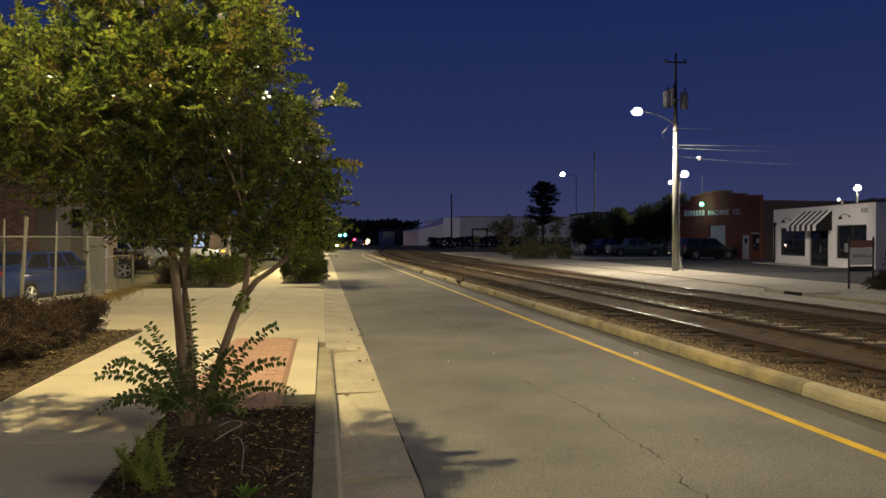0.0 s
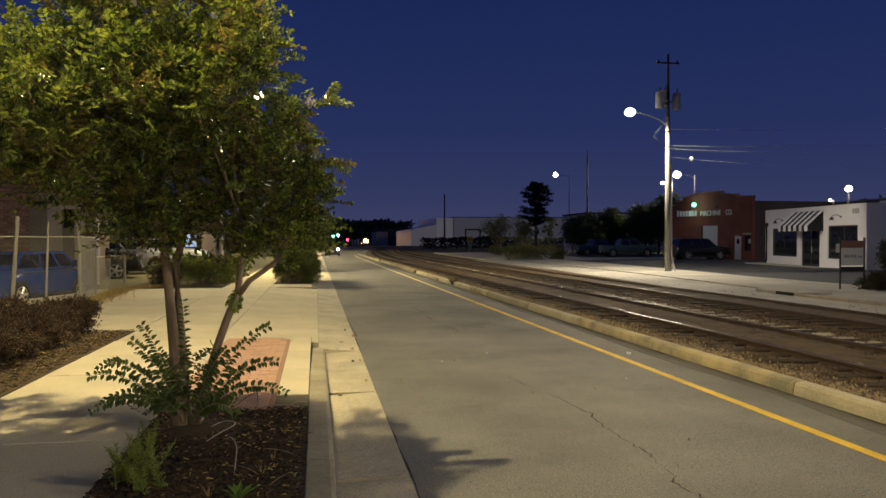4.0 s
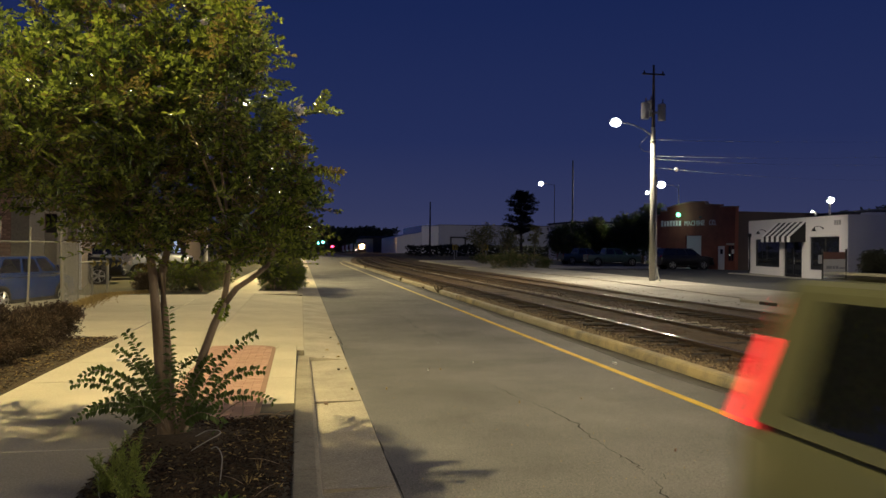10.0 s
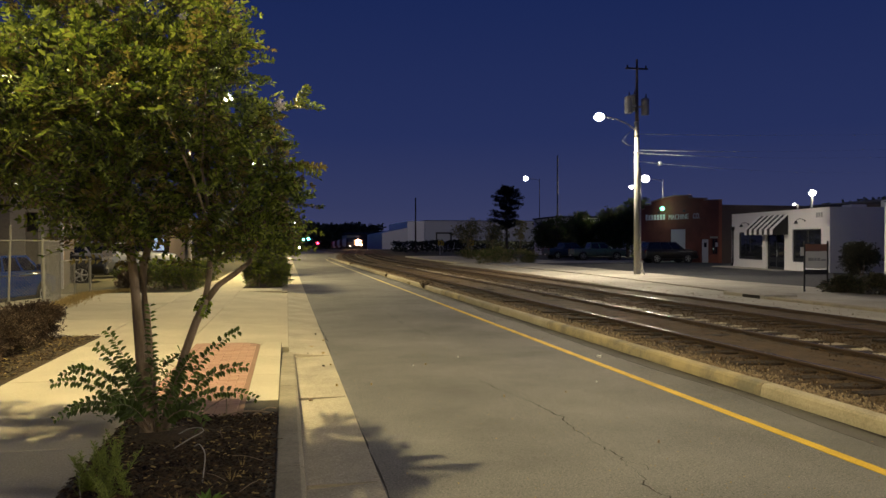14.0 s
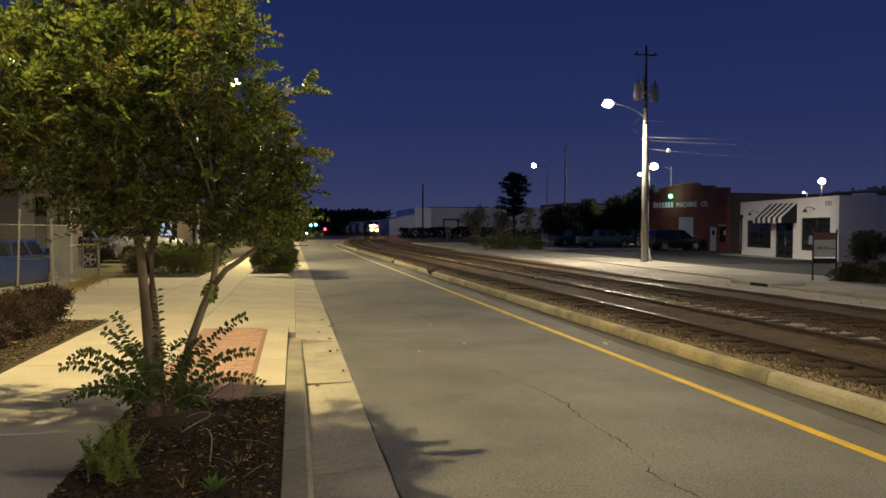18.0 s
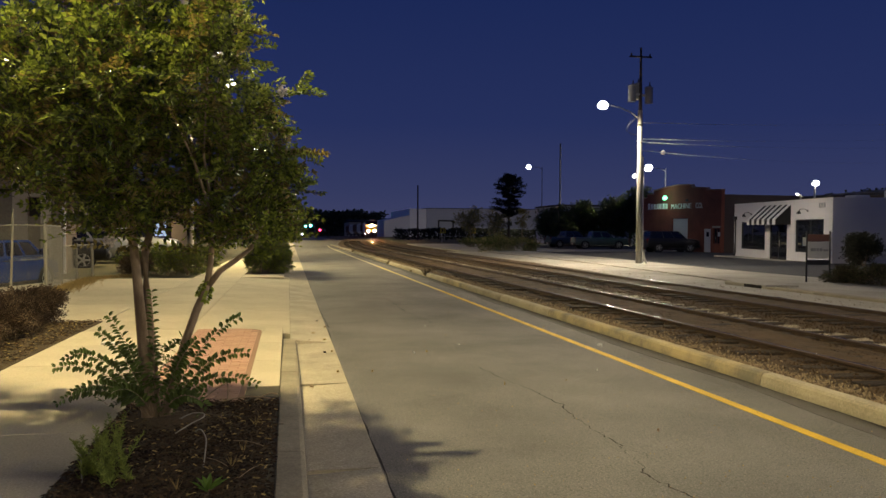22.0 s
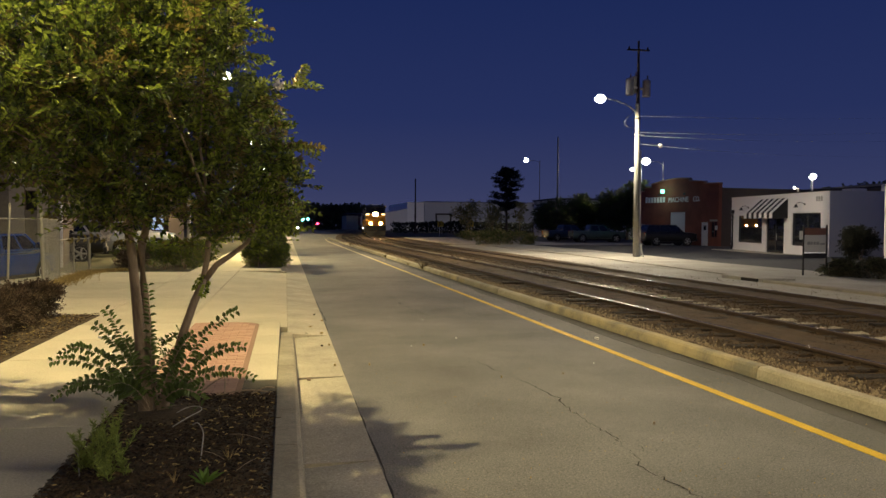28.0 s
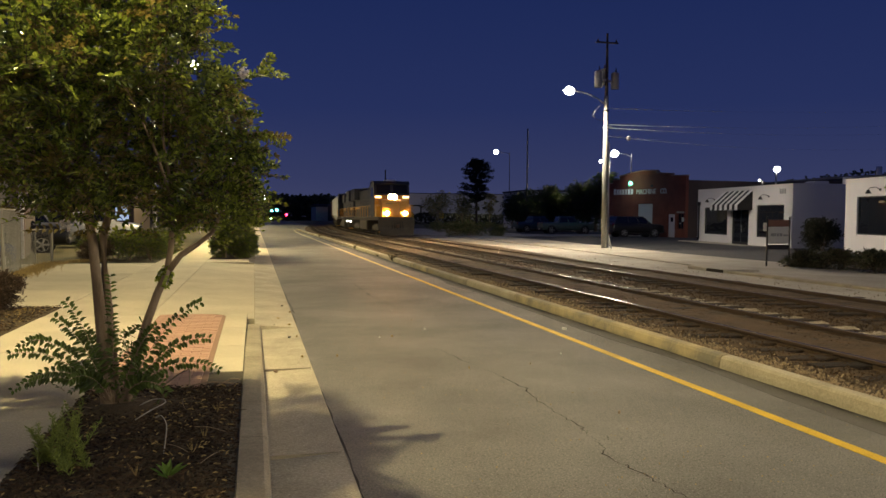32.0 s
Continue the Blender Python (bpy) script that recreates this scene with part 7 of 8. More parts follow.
def car(name, m, label, paint, stations, cabin, axles, r=0.33, track_w=0.78, windows=((0.04, 0.36), (0.40, 0.66), (0.70, 0.93)), lights=None, group="", bed=None, wheel_w=0.2, roof_extra=True):
    t = thing(name, m, label, "car", group)
    body = part("body", loft(bmesh.new(), [body_ring(*s) for s in stations]), paint, t, smooth=True)
    body.data.set_sharp_from_angle(angle=radians(42))
    bv = body.modifiers.new("soft", "BEVEL")
    bv.width, bv.segments, bv.limit_method, bv.angle_limit = 0.03, 2, "ANGLE", radians(38)
    f = cabin_faces(cabin)
    b = bmesh.new()
    lo = [b.verts.new(p) for p in (f["front"][0], f["front"][1], f["rear"][0], f["rear"][1])]
    hi = [b.verts.new(p) for p in (f["front"][3], f["front"][2], f["rear"][3], f["rear"][2])]
    b.faces.new(lo)
    b.faces.new(hi)
    for i in range(4):
        j = (i + 1) % 4
        b.faces.new((lo[i], lo[j], hi[j], hi[i]))
    bmesh.ops.recalc_face_normals(b, faces=b.faces)
    bmesh.ops.bevel(b, geom=[e for e in b.edges if min(v.co.z for v in e.verts) > cabin[3] + 0.05], offset=0.05, segments=3, affect="EDGES", profile=0.6)
    part("cabin", b, paint, t)
    part("windscreen", pane_on(f["front"], 0.045, 0.955, 0.05, 0.92), M["tint"], t, "dark windscreen")
    part("rear_window", pane_on(f["rear"], 0.10, 0.90, 0.30, 0.88), M["tint"], t, "dark rear window")
    for u0, u1 in windows:
        part("side_window", pane_on(f["right"], u0, u1, 0.10, 0.86), M["tint"], t, "dark side window")
        part("side_window", pane_on(f["left"], 1 - u1, 1 - u0, 0.10, 0.86), M["tint"], t, "dark side window")
    for y in axles:
        for x in (-1, 1):
            wv = max(s[3] for s in stations)
            # black disc on the flank paints the shade of the uncut wheel well
            part("wheel_arch", rodm((x * (wv - 0.25), y, r + 0.01), (x * (wv + 0.004), y, r + 0.01), r + 0.06, None, 24), M["black"], t)
            wheel(t, x * (wv + 0.012), y, r, wheel_w)
    # mirrors, handles, bumpers
    for x in (-1, 1):
        b = bmesh.new()
        box(b, x * cabin[2] if x > 0 else x * cabin[2] - 0.22, x * cabin[2] + 0.22 if x > 0 else x * cabin[2], cabin[0] - 0.42, cabin[0] - 0.30, cabin[3] + 0.02, cabin[3] + 0.19, 0.03, seg=2)
        part("mirror", b, paint, t)
        wv = max(s[3] for s in stations)
        for y in (0.05, -0.85):
            part("door_handle", boxm(x * wv - 0.01, x * wv + 0.01, y, y + 0.16, 0.90, 0.93, 0.006), paint, t)
        for y in (0.55, -0.35, -1.1):
            part("door_seam", boxm(x * wv * 0.999 - 0.003, x * wv * 0.999 + 0.003, y, y + 0.012, 0.34, 0.98), M["black"], t)
        part("sill", boxm(x * wv - 0.04, x * wv + 0.004, axles[1] + r + 0.08, axles[0] - r - 0.08, 0.18, 0.30), M["black"], t)
    return t


SOUL = [(2.06, 0.34, 0.70, 0.66), (2.00, 0.25, 0.86, 0.78), (1.86, 0.21, 0.95, 0.85), (1.55, 0.20, 1.0, 0.885), (1.0, 0.20, 1.06, 0.89), (0.0, 0.20, 1.07, 0.89), (-1.0, 0.20, 1.08, 0.89), (-1.75, 0.22, 1.10, 0.88), (-2.0, 0.26, 1.10, 0.85), (-2.06, 0.32, 1.0, 0.80)]
CABIN = (0.84, -2.0, 0.86, 1.04, 0.12, -1.84, 0.715, 1.60)
soul = car("crossover_car", pose(2.4, 0, 0), "boxy olive-green crossover car with lit headlamps", M["olive"], SOUL, CABIN, (1.28, -1.27), 0.33, windows=((0.13, 0.36), (0.375, 0.645), (0.66, 0.965)))


def soul_front(t):
    y = 2.065
    g = part("grille", boxm(-0.33, 0.33, y - 0.06, y + 0.008, 0.685, 0.795, 0.025), M["black"], t, "slim black upper grille")
    part("grille_trim", boxm(-0.34, 0.34, y - 0.05, y + 0.014, 0.672, 0.684, 0.004), M["alloy"], g)
    b = bmesh.new()
    slab(b, [(-0.56, 0.0), (0.56, 0.0), (0.55, 0.14), (0.42, 0.25), (-0.42, 0.25), (-0.55, 0.14)], 0.0, 0.07)
    lg = part("lower_grille", b, M["black"], t, "wide black lower grille")
    lg.matrix_basis = pose(0, y + 0.012, 0.34, 90, 0, 0)
    part("number_plate", boxm(-0.17, 0.17, y + 0.014, y + 0.026, 0.43, 0.60, 0.004), M["plate"], t, "pale number plate")
    for i in range(5):
        part("plate_bar", boxm(-0.13 + 0.055 * i, -0.09 + 0.055 * i, y + 0.027, y + 0.029, 0.475, 0.555), M["number_grey"], t)
    b = bmesh.new()
    bmesh.ops.create_uvsphere(b, u_segments=14, v_segments=6, radius=1, matrix=Matrix.Translation((0, y - 0.035, 0.865)) @ Matrix.Diagonal((0.075, 0.03, 0.035, 1)))
    part("emblem", b, M["alloy"], t, "plain oval emblem")
    part("splitter", boxm(-0.70, 0.70, y - 0.10, y + 0.02, 0.20, 0.27, 0.02), M["charcoal"], t)
    for s in (-1, 1):
        b = bmesh.new()
        pts = [(0.04, 0.0), (0.22, -0.03), (0.30, 0.08), (0.29, 0.24), (0.17, 0.22), (0.07, 0.10)]
        slab(b, [(s * px, pz) for px, pz in (pts if s > 0 else pts[::-1])], -0.02, 0.05)
        hl = part("headlamp", b, M["dark_lens"], t, "swept headlamp")
        hl.matrix_basis = pose(s * 0.535, 1.985, 0.70, 80, 0, s * -24)
        # the lamp's facets look up a little and stand on dark ledges, so that the beam stays low
        facets, ledges = bmesh.new(), bmesh.new()
        for k in range(9):
            z, w = 0.715 + 0.0165 * k, 0.062 - 0.0022 * (k - 4) ** 2
            c = s * (0.675 + 0.006 * k)
            facets.faces.new([facets.verts.new(p) for p in ((c - w, 2.065, z), (c + w, 2.065, z), (c + w, 1.992, z + 0.0105), (c - w, 1.992, z + 0.0105))])
            box(ledges, c - w - 0.03, c + w + 0.03, 1.98, 2.098, z - 0.0022, z - 0.0004)
        for c in (s * 0.70 - 0.105, s * 0.70 + 0.095):
            box(ledges, c, c + 0.01, 1.98, 2.09, 0.70, 0.872)
        part("headlamp_beam", facets, M["head_glow"], t, "glaring lit headlamp")
        part("projector", disc(bmesh.new(), s * 0.69, 2.103, 0.785, 0.07), M["projector_glow"], t, "lit headlamp projector")
        part("headlamp_ledge", ledges, M["black"], t)
        b = bmesh.new()
        bmesh.ops.create_uvsphere(b, u_segments=12, v_segments=6, radius=1, matrix=Matrix.Translation((s * 0.55, 2.045, 0.705)) @ Matrix.Rotation(radians(-s * 20), 4, "Z") @ Matrix.Diagonal((0.13, 0.03, 0.028, 1)))
        part("turn_lamp", b, M["amber_glow"], t, "amber side lamp")
        part("fog_ring", rodm((s * 0.68, 1.93, 0.45), (s * 0.68, 2.03, 0.45), 0.10, None, 16), M["charcoal"], t)
        part("fog_lamp", rodm((s * 0.68, 2.02, 0.45), (s * 0.68, 2.037, 0.45), 0.065, None, 16), M["clear_lens"], t)
        # tall tail lamps on the rear pillars
        _r = cabin_faces(CABIN)["rear"]
        part("tail_lamp", pane_on(_r, 0.01 if s < 0 else 0.90, 0.10 if s < 0 else 0.99, 0.0, 0.85, 0.02, 0.05), M["tail_glow"], t, "tall lit red tail lamp")
        _q = cabin_faces(CABIN)["right" if s > 0 else "left"]
        part("tail_lamp_wrap", pane_on(_q, 0.0 if s > 0 else 0.98, 0.02 if s > 0 else 1.0, -0.05, 0.58, 0.004, 0.03), M["tail_glow"], t, "red tail lamp wrapped round the pillar")
        part("rear_reflector", boxm(s * 0.66 - 0.08, s * 0.66 + 0.08, -2.085, -2.05, 0.42, 0.48, 0.01), M["red_lens"], t)
        b = bmesh.new()
        rod(b, (s * 0.32, 0.86, 1.08), (s * 0.32 - 0.45, 0.77, 1.15), 0.012, None, 6)
        part("wiper", b, M["black"], t)
        part("roof_rail", boxm(s * 0.62 - 0.02, s * 0.62 + 0.02, -1.7, 0.2, 1.60, 1.63, 0.01), M["black"], t)
    part("rear_bumper", boxm(-0.80, 0.80, -2.11, -1.98, 0.28, 0.60, 0.04), M["olive"], t)
    part("rear_plate", boxm(-0.17, 0.17, -2.10, -2.085, 0.78, 0.93), M["plate"], t)
    part("underbody", boxm(-0.75, 0.75, -1.9, 1.9, 0.14, 0.22), M["black"], t)


soul_front(soul)
shrink(soul, 0.92, 0.97, 0.955)

# parked cars across the tracks and behind the fence
SUV = [(2.35, 0.42, 0.85, 0.78), (2.25, 0.36, 1.02, 0.88), (1.9, 0.34, 1.10, 0.93), (1.2, 0.34, 1.15, 0.95), (0.0, 0.34, 1.16, 0.95), (-1.5, 0.34, 1.18, 0.95), (-2.25, 0.36, 1.16, 0.92), (-2.36, 0.45, 1.05, 0.86)]


def plain_ends(t, y0, y1, w, z, paint):
    for s in (-1, 1):
        part("headlamp", boxm(s * w * 0.72 - 0.16, s * w * 0.72 + 0.16, y0 - 0.10, y0 - 0.005, z, z + 0.18, 0.02), M["dark_lens"], t)
        part("tail_lamp", boxm(s * w * 0.80 - 0.09, s * w * 0.80 + 0.09, y1 + 0.0, y1 + 0.09, z, z + 0.34, 0.02), M["red_lens"], t)
    part("front_bumper", boxm(-w * 0.92, w * 0.92, y0 - 0.10, y0 + 0.06, z - 0.42, z - 0.18, 0.04), M["charcoal"], t)
    part("rear_bumper", boxm(-w * 0.92, w * 0.92, y1 - 0.06, y1 + 0.10, z - 0.42, z - 0.18, 0.04), M["charcoal"], t)
    part("grille", boxm(-w * 0.45, w * 0.45, y0 - 0.08, y0 + 0.012, z - 0.06, z + 0.16, 0.02), M["black"], t)
    part("number_plate", boxm(-0.16, 0.16, y1 - 0.075, y1 - 0.062, z - 0.38, z - 0.24), M["plate"], t)


suv = car("estate_car", pose(32.0, 60.6, 0.05, 0, 0, -92), "black sport utility vehicle parked by the brick works", M["dark_paint"], SUV, (1.15, -2.25, 0.90, 1.14, 0.45, -1.95, 0.72, 1.78), (1.42, -1.38), 0.38, wheel_w=0.24)
plain_ends(suv, 2.35, -2.36, 0.92, 0.80, None)
PICK = [(2.75, 0.45, 0.92, 0.82), (2.65, 0.38, 1.05, 0.92), (2.2, 0.36, 1.10, 0.95), (1.3, 0.36, 1.12, 0.96), (0.0, 0.36, 1.12, 0.96), (-1.0, 0.36, 1.13, 0.96), (-2.6, 0.38, 1.13, 0.95), (-2.75, 0.42, 1.10, 0.92)]
pick = car("pickup_truck", pose(31.0, 73.4, 0.05, 0, 0, -95), "grey-green pickup truck parked at the edge of the lot", M["grey_paint"], PICK, (1.25, -1.05, 0.90, 1.10, 0.55, -0.85, 0.74, 1.78), (1.75, -1.75), 0.39, windows=((0.06, 0.46), (0.52, 0.92)), wheel_w=0.25)
plain_ends(pick, 2.75, -2.75, 0.92, 0.80, None)
part("cargo_bed", boxm(-0.80, 0.80, -2.65, -1.10, 1.131, 1.136), M["black"], pick, "open dark cargo bed")
pick2 = car("pickup_truck", pose(30.6, 80.5, 0.05, 0, 0, -84), "dark blue pickup truck parked under the trees", M["blue_dark"], PICK, (1.25, -1.05, 0.90, 1.10, 0.55, -0.85, 0.74, 1.78), (1.75, -1.75), 0.39, windows=((0.06, 0.46), (0.52, 0.92)), wheel_w=0.25)
plain_ends(pick2, 2.75, -2.75, 0.92, 0.80, None)
SEDAN = [(2.35, 0.36, 0.72, 0.72), (2.25, 0.26, 0.86, 0.84), (1.8, 0.22, 0.93, 0.89), (1.0, 0.20, 0.99, 0.91), (0.0, 0.20, 1.0, 0.91), (-1.2, 0.20, 1.02, 0.91), (-2.1, 0.24, 1.02, 0.88), (-2.35, 0.34, 0.92, 0.80)]
blue = car("saloon_car", pose(-8.0, 22.6, -0.04, 0, 0, -14), "blue saloon car parked behind the wire fence", M["blue"], SEDAN, (1.50, -1.60, 0.86, 0.99, 0.95, -1.0, 0.70, 1.50), (1.45, -1.35), 0.32)
plain_ends(blue, 2.35, -2.35, 0.86, 0.66, None)
part("mirror_shell", boxm(0.92, 1.16, 1.02, 1.20, 0.98, 1.24, 0.05, seg=2), M["chrome"], blue, "chrome door mirror")
part("waist_trim", boxm(0.905, 0.918, -1.9, 1.2, 0.90, 0.925), M["chrome"], blue, "bright chrome waist trim")
shrink(blue, 0.97, 0.97, 0.93)
for _x, _y, _a, _p, _l in ((-9.6, 33.5, -80, "dark_paint", "black estate car parked beyond the fence"), (-9.0, 38.0, -75, "silver", "silver estate car parked beyond the fence"), (-8.5, 46, -85, "silver", "pale saloon car parked far along the pavement")):
    _c = car("estate_car", pose(_x, _y, 0.08, 0, 0, _a), _l, M[_p], SUV, (1.15, -2.25, 0.90, 1.14, 0.45, -1.95, 0.72, 1.72), (1.42, -1.38), 0.36)
    plain_ends(_c, 2.35, -2.36, 0.92, 0.80, None)
# a car that waits at the far crossing
far_car = car("saloon_car", pose(3.2, 210, 0), "pale saloon car with lit headlamps at the far crossing", M["silver"], SEDAN, (0.95, -1.55, 0.84, 0.99, 0.20, -1.05, 0.66, 1.45), (1.38, -1.35), 0.32)
for _s in (-1, 1):
    _b = bmesh.new()
    bmesh.ops.create_uvsphere(_b, u_segments=10, v_segments=6, radius=1, matrix=Matrix.Translation((_s * 0.62, 2.32, 0.68)) @ Matrix.Diagonal((0.30, 0.05, 0.22, 1)))
    part("headlamp_beam", _b, M["far_head_glow"], far_car, "glaring lit headlamp")

# a white pickup that drives off along the side street
passing = car("pickup_truck", pose(-5.1, 60, 0, 0, 0, 90), "white pickup truck with lit lamps driving along the side street", M["sign_white"], PICK, (1.25, -1.05, 0.90, 1.10, 0.55, -0.85, 0.74, 1.92), (1.75, -1.75), 0.39, windows=((0.06, 0.46), (0.52, 0.92)), wheel_w=0.25)
plain_ends(passing, 2.75, -2.75, 0.92, 0.80, None)
for _s in (-1, 1):
    part("headlamp_lens", disc(bmesh.new(), _s * 0.66, 2.78, 0.89, 0.10), M["far_head_glow"], passing, "bright lit headlamp")
    part("marker_lamp", boxm(_s * 0.97 - 0.02, _s * 0.97 + 0.02, 2.2, 2.4, 0.86, 0.94), M["amber_glow"], passing, "amber marker lamp")
    part("tail_lens", boxm(_s * 0.97 - 0.03, _s * 0.97 + 0.03, -2.78, -2.6, 0.80, 1.06), M["tail_glow"], passing, "lit red tail lamp")

# ---- left of the pavement: fence, building ----
fence = thing("wire_fence", pose(0, 0, 0.12), "galvanised chain-link fence with a top rail", "fence")
# posts: foot, height, and how far the head leans
_posts = [(-9.8, 17.2, 2.0, 0.0), (-8.1, 17.6, 2.0, 0.05), (-6.9, 17.95, 1.95, 0.03), (-6.6, 18.07, 2.03, 0.14), (-6.05, 18.55, 1.92, 0.06), (-5.45, 19.07, 1.86, -0.06), (-6.2, 23.1, 1.89, 0.0), (-6.35, 25.2, 1.08, 0.0), (-6.05, 25.8, 1.08, 0.0)]
for _i, (_x, _y, _h, _t) in enumerate(_posts):
    _r = 0.042 if _i in (3, 5, 8) else 0.024
    _p = part("post", rodm((_x, _y, -0.1), (_x + _t, _y, _h), _r, None, 9), M["dull_steel"], fence)
    part("post_cap", rodm((_x + _t, _y, _h), (_x + _t, _y, _h + 0.035), _r * 1.1, 0.015, 9), M["dull_steel"], _p)
for (_xa, _ya, _ha, _ta), (_xb, _yb, _hb, _tb) in zip(_posts, _posts[1:]):
    _low = _hb < 1.2
    _zt = 1.05 if _low else 1.61
    part("top_rail", rodm((_xa + _ta * 0.7, _ya, _zt), (_xb + _tb * 0.7, _yb, _zt), 0.022, None, 7), M["dull_steel"], fence)
    _v, _f = [], []
    _L = math.hypot(_xb - _xa, _yb - _ya)
    _n = int((_L + _zt) / 0.07)
    for _i in range(_n):
        for _sg in (1, -1):
            _s0 = _i * 0.07 - _zt
            _a, _c = max(0.0, _s0), min(_L, _s0 + _zt)
            if _c - _a < 0.02:
                continue
            _za, _zc = (_a - _s0), (_c - _s0)
            if _sg < 0:
                _za, _zc = _zt - _za, _zt - _zc
            _k = len(_v)
            for _s, _z in ((_a, _za), (_c, _zc)):
                _px, _py = _xa + (_xb - _xa) * _s / _L, _ya + (_yb - _ya) * _s / _L
                _v += [(_px, _py - 0.0016, _z + 0.0016), (_px + 0.0016, _py + 0.0016, _z), (_px - 0.0016, _py, _z - 0.0018)]
            _f += [(_k, _k + 1, _k + 4, _k + 3), (_k + 1, _k + 2, _k + 5, _k + 4), (_k + 2, _k, _k + 3, _k + 5)]
    raw("wire_mesh", _v, _f, M["dull_steel"], fence)

depot2 = thing("brick_building", pose(-16.5, 26.8, 0, 0, 0, 12), "old brick and concrete building behind the fence", "building")
wall_with_holes("front_wall", 9.14, 6.6, 0.35, [(7.97, 8.34, 2.1, 2.75), (2.0, 3.6, 1.0, 3.4)], M["tan_brick"], depot2)
# the shade on this side is put into the wall colour
part("side_wall", boxm(8.80, 9.138, 0.352, 30, -0.2, 6.6), M["far_dark"], depot2, "side wall in a darker colour for its shade")
part("downpipe", rodm((9.05, -0.14, 0.0), (9.05, -0.14, 6.4), 0.085, None, 8), M["white"], depot2, "pale rain downpipe at the corner")
part("roof", boxm(-0.2, 9.3, -0.2, 30, 6.601, 6.9), M["roof"], depot2)
# black sheet behind the openings, painting the darkness of the interior
part("inside", boxm(0.4, 8.7, 1.2, 1.3, 0, 6.0), M["black"], depot2)
for _x, _w in ((7.50, 0.46), (8.345, 0.32)):
    part("pilaster", boxm(_x, _x + _w, -0.14, -0.003, -0.1, 6.5, 0.02), M["grey_wall"], depot2, "pale concrete pilaster")
for _x, _w in ((6.95, 0.545), (7.965, 0.375)):
    part("panel", boxm(_x, _x + _w, -0.06, -0.003, 0.0, 2.09), M["stained_wall"], depot2, "stained concrete panel")
part("panel", boxm(6.95, 7.495, -0.06, -0.003, 2.092, 6.4), M["stained_wall"], depot2, "stained concrete panel")
part("panel", boxm(8.67, 8.93, -0.06, -0.003, 0.0, 6.4), M["stained_wall"], depot2, "stained concrete panel")
part("lintel", boxm(7.965, 8.34, -0.05, -0.003, 2.76, 2.95), M["grey_wall"], depot2)
_mesh = bpy.data.meshes.new("brick")
_b = boxm(0, 0.20, -0.012, 0.0, 0, 0.064, 0.004)
_b.to_mesh(_mesh)
_b.free()
_mesh.materials.append(M["tan_brick"])
for _r in range(30):
    for _c in range(10):
        _x = 4.78 + 0.215 * _c + (0.107 if _r % 2 else 0)
        if _x < 6.74:
            piece("brick", _mesh, depot2, pose(_x, -0.003, 1.15 + 0.076 * _r, 0, 0, 0))
house = thing("house", pose(-23.55, 67, 0), "low dark brick building far along the pavement", "building")
part("wall", boxm(0, 14, 0, 10, -0.2, 4.2), M["far_dark"], house)
part("roof", outline(bmesh.new(), [(-0.4, 4.2), (5, 6.0), (10.4, 4.2)], -0.4, 14.4), M["roof"], house)
part("lit_window", boxm(12.6, 13.6, -0.03, -0.003, 1.2, 2.4), M["window_glow"], house, "pale blue lit window")


# ---- the train ----
def bogie(t, y, wheels=3):
    fr = part("bogie", boxm(-1.15, 1.15, y - 2.1, y + 2.1, 0.45, 0.85, 0.06), M["loco_black"], t, "grimy bogie frame")
    for k in range(wheels):
        yy = y + (k - (wheels - 1) / 2) * 1.85
        for x in (-0.75, 0.75):
            part("wheel", rodm((x - 0.07, yy, 0.51), (x + 0.07, yy, 0.51), 0.51, None, 20), M["loco_black"], fr)
            part("axle_box", boxm(x * 1.42 - 0.12, x * 1.42 + 0.12, yy - 0.2, yy + 0.2, 0.36, 0.72, 0.04), M["loco_black"], fr)
    for x in (-1.0, 1.0):
        part("spring", boxm(x - 0.1, x + 0.1, y - 1.4, y + 1.4, 0.86, 0.98, 0.02), M["loco_black"], fr)


def handrail(t, pts, r=0.022, mat="loco_yellow"):
    b = bmesh.new()
    for a, c in zip(pts, pts[1:]):
        rod(b, a, c, r, None, 6)
    return part("handrail", b, M[mat], t)


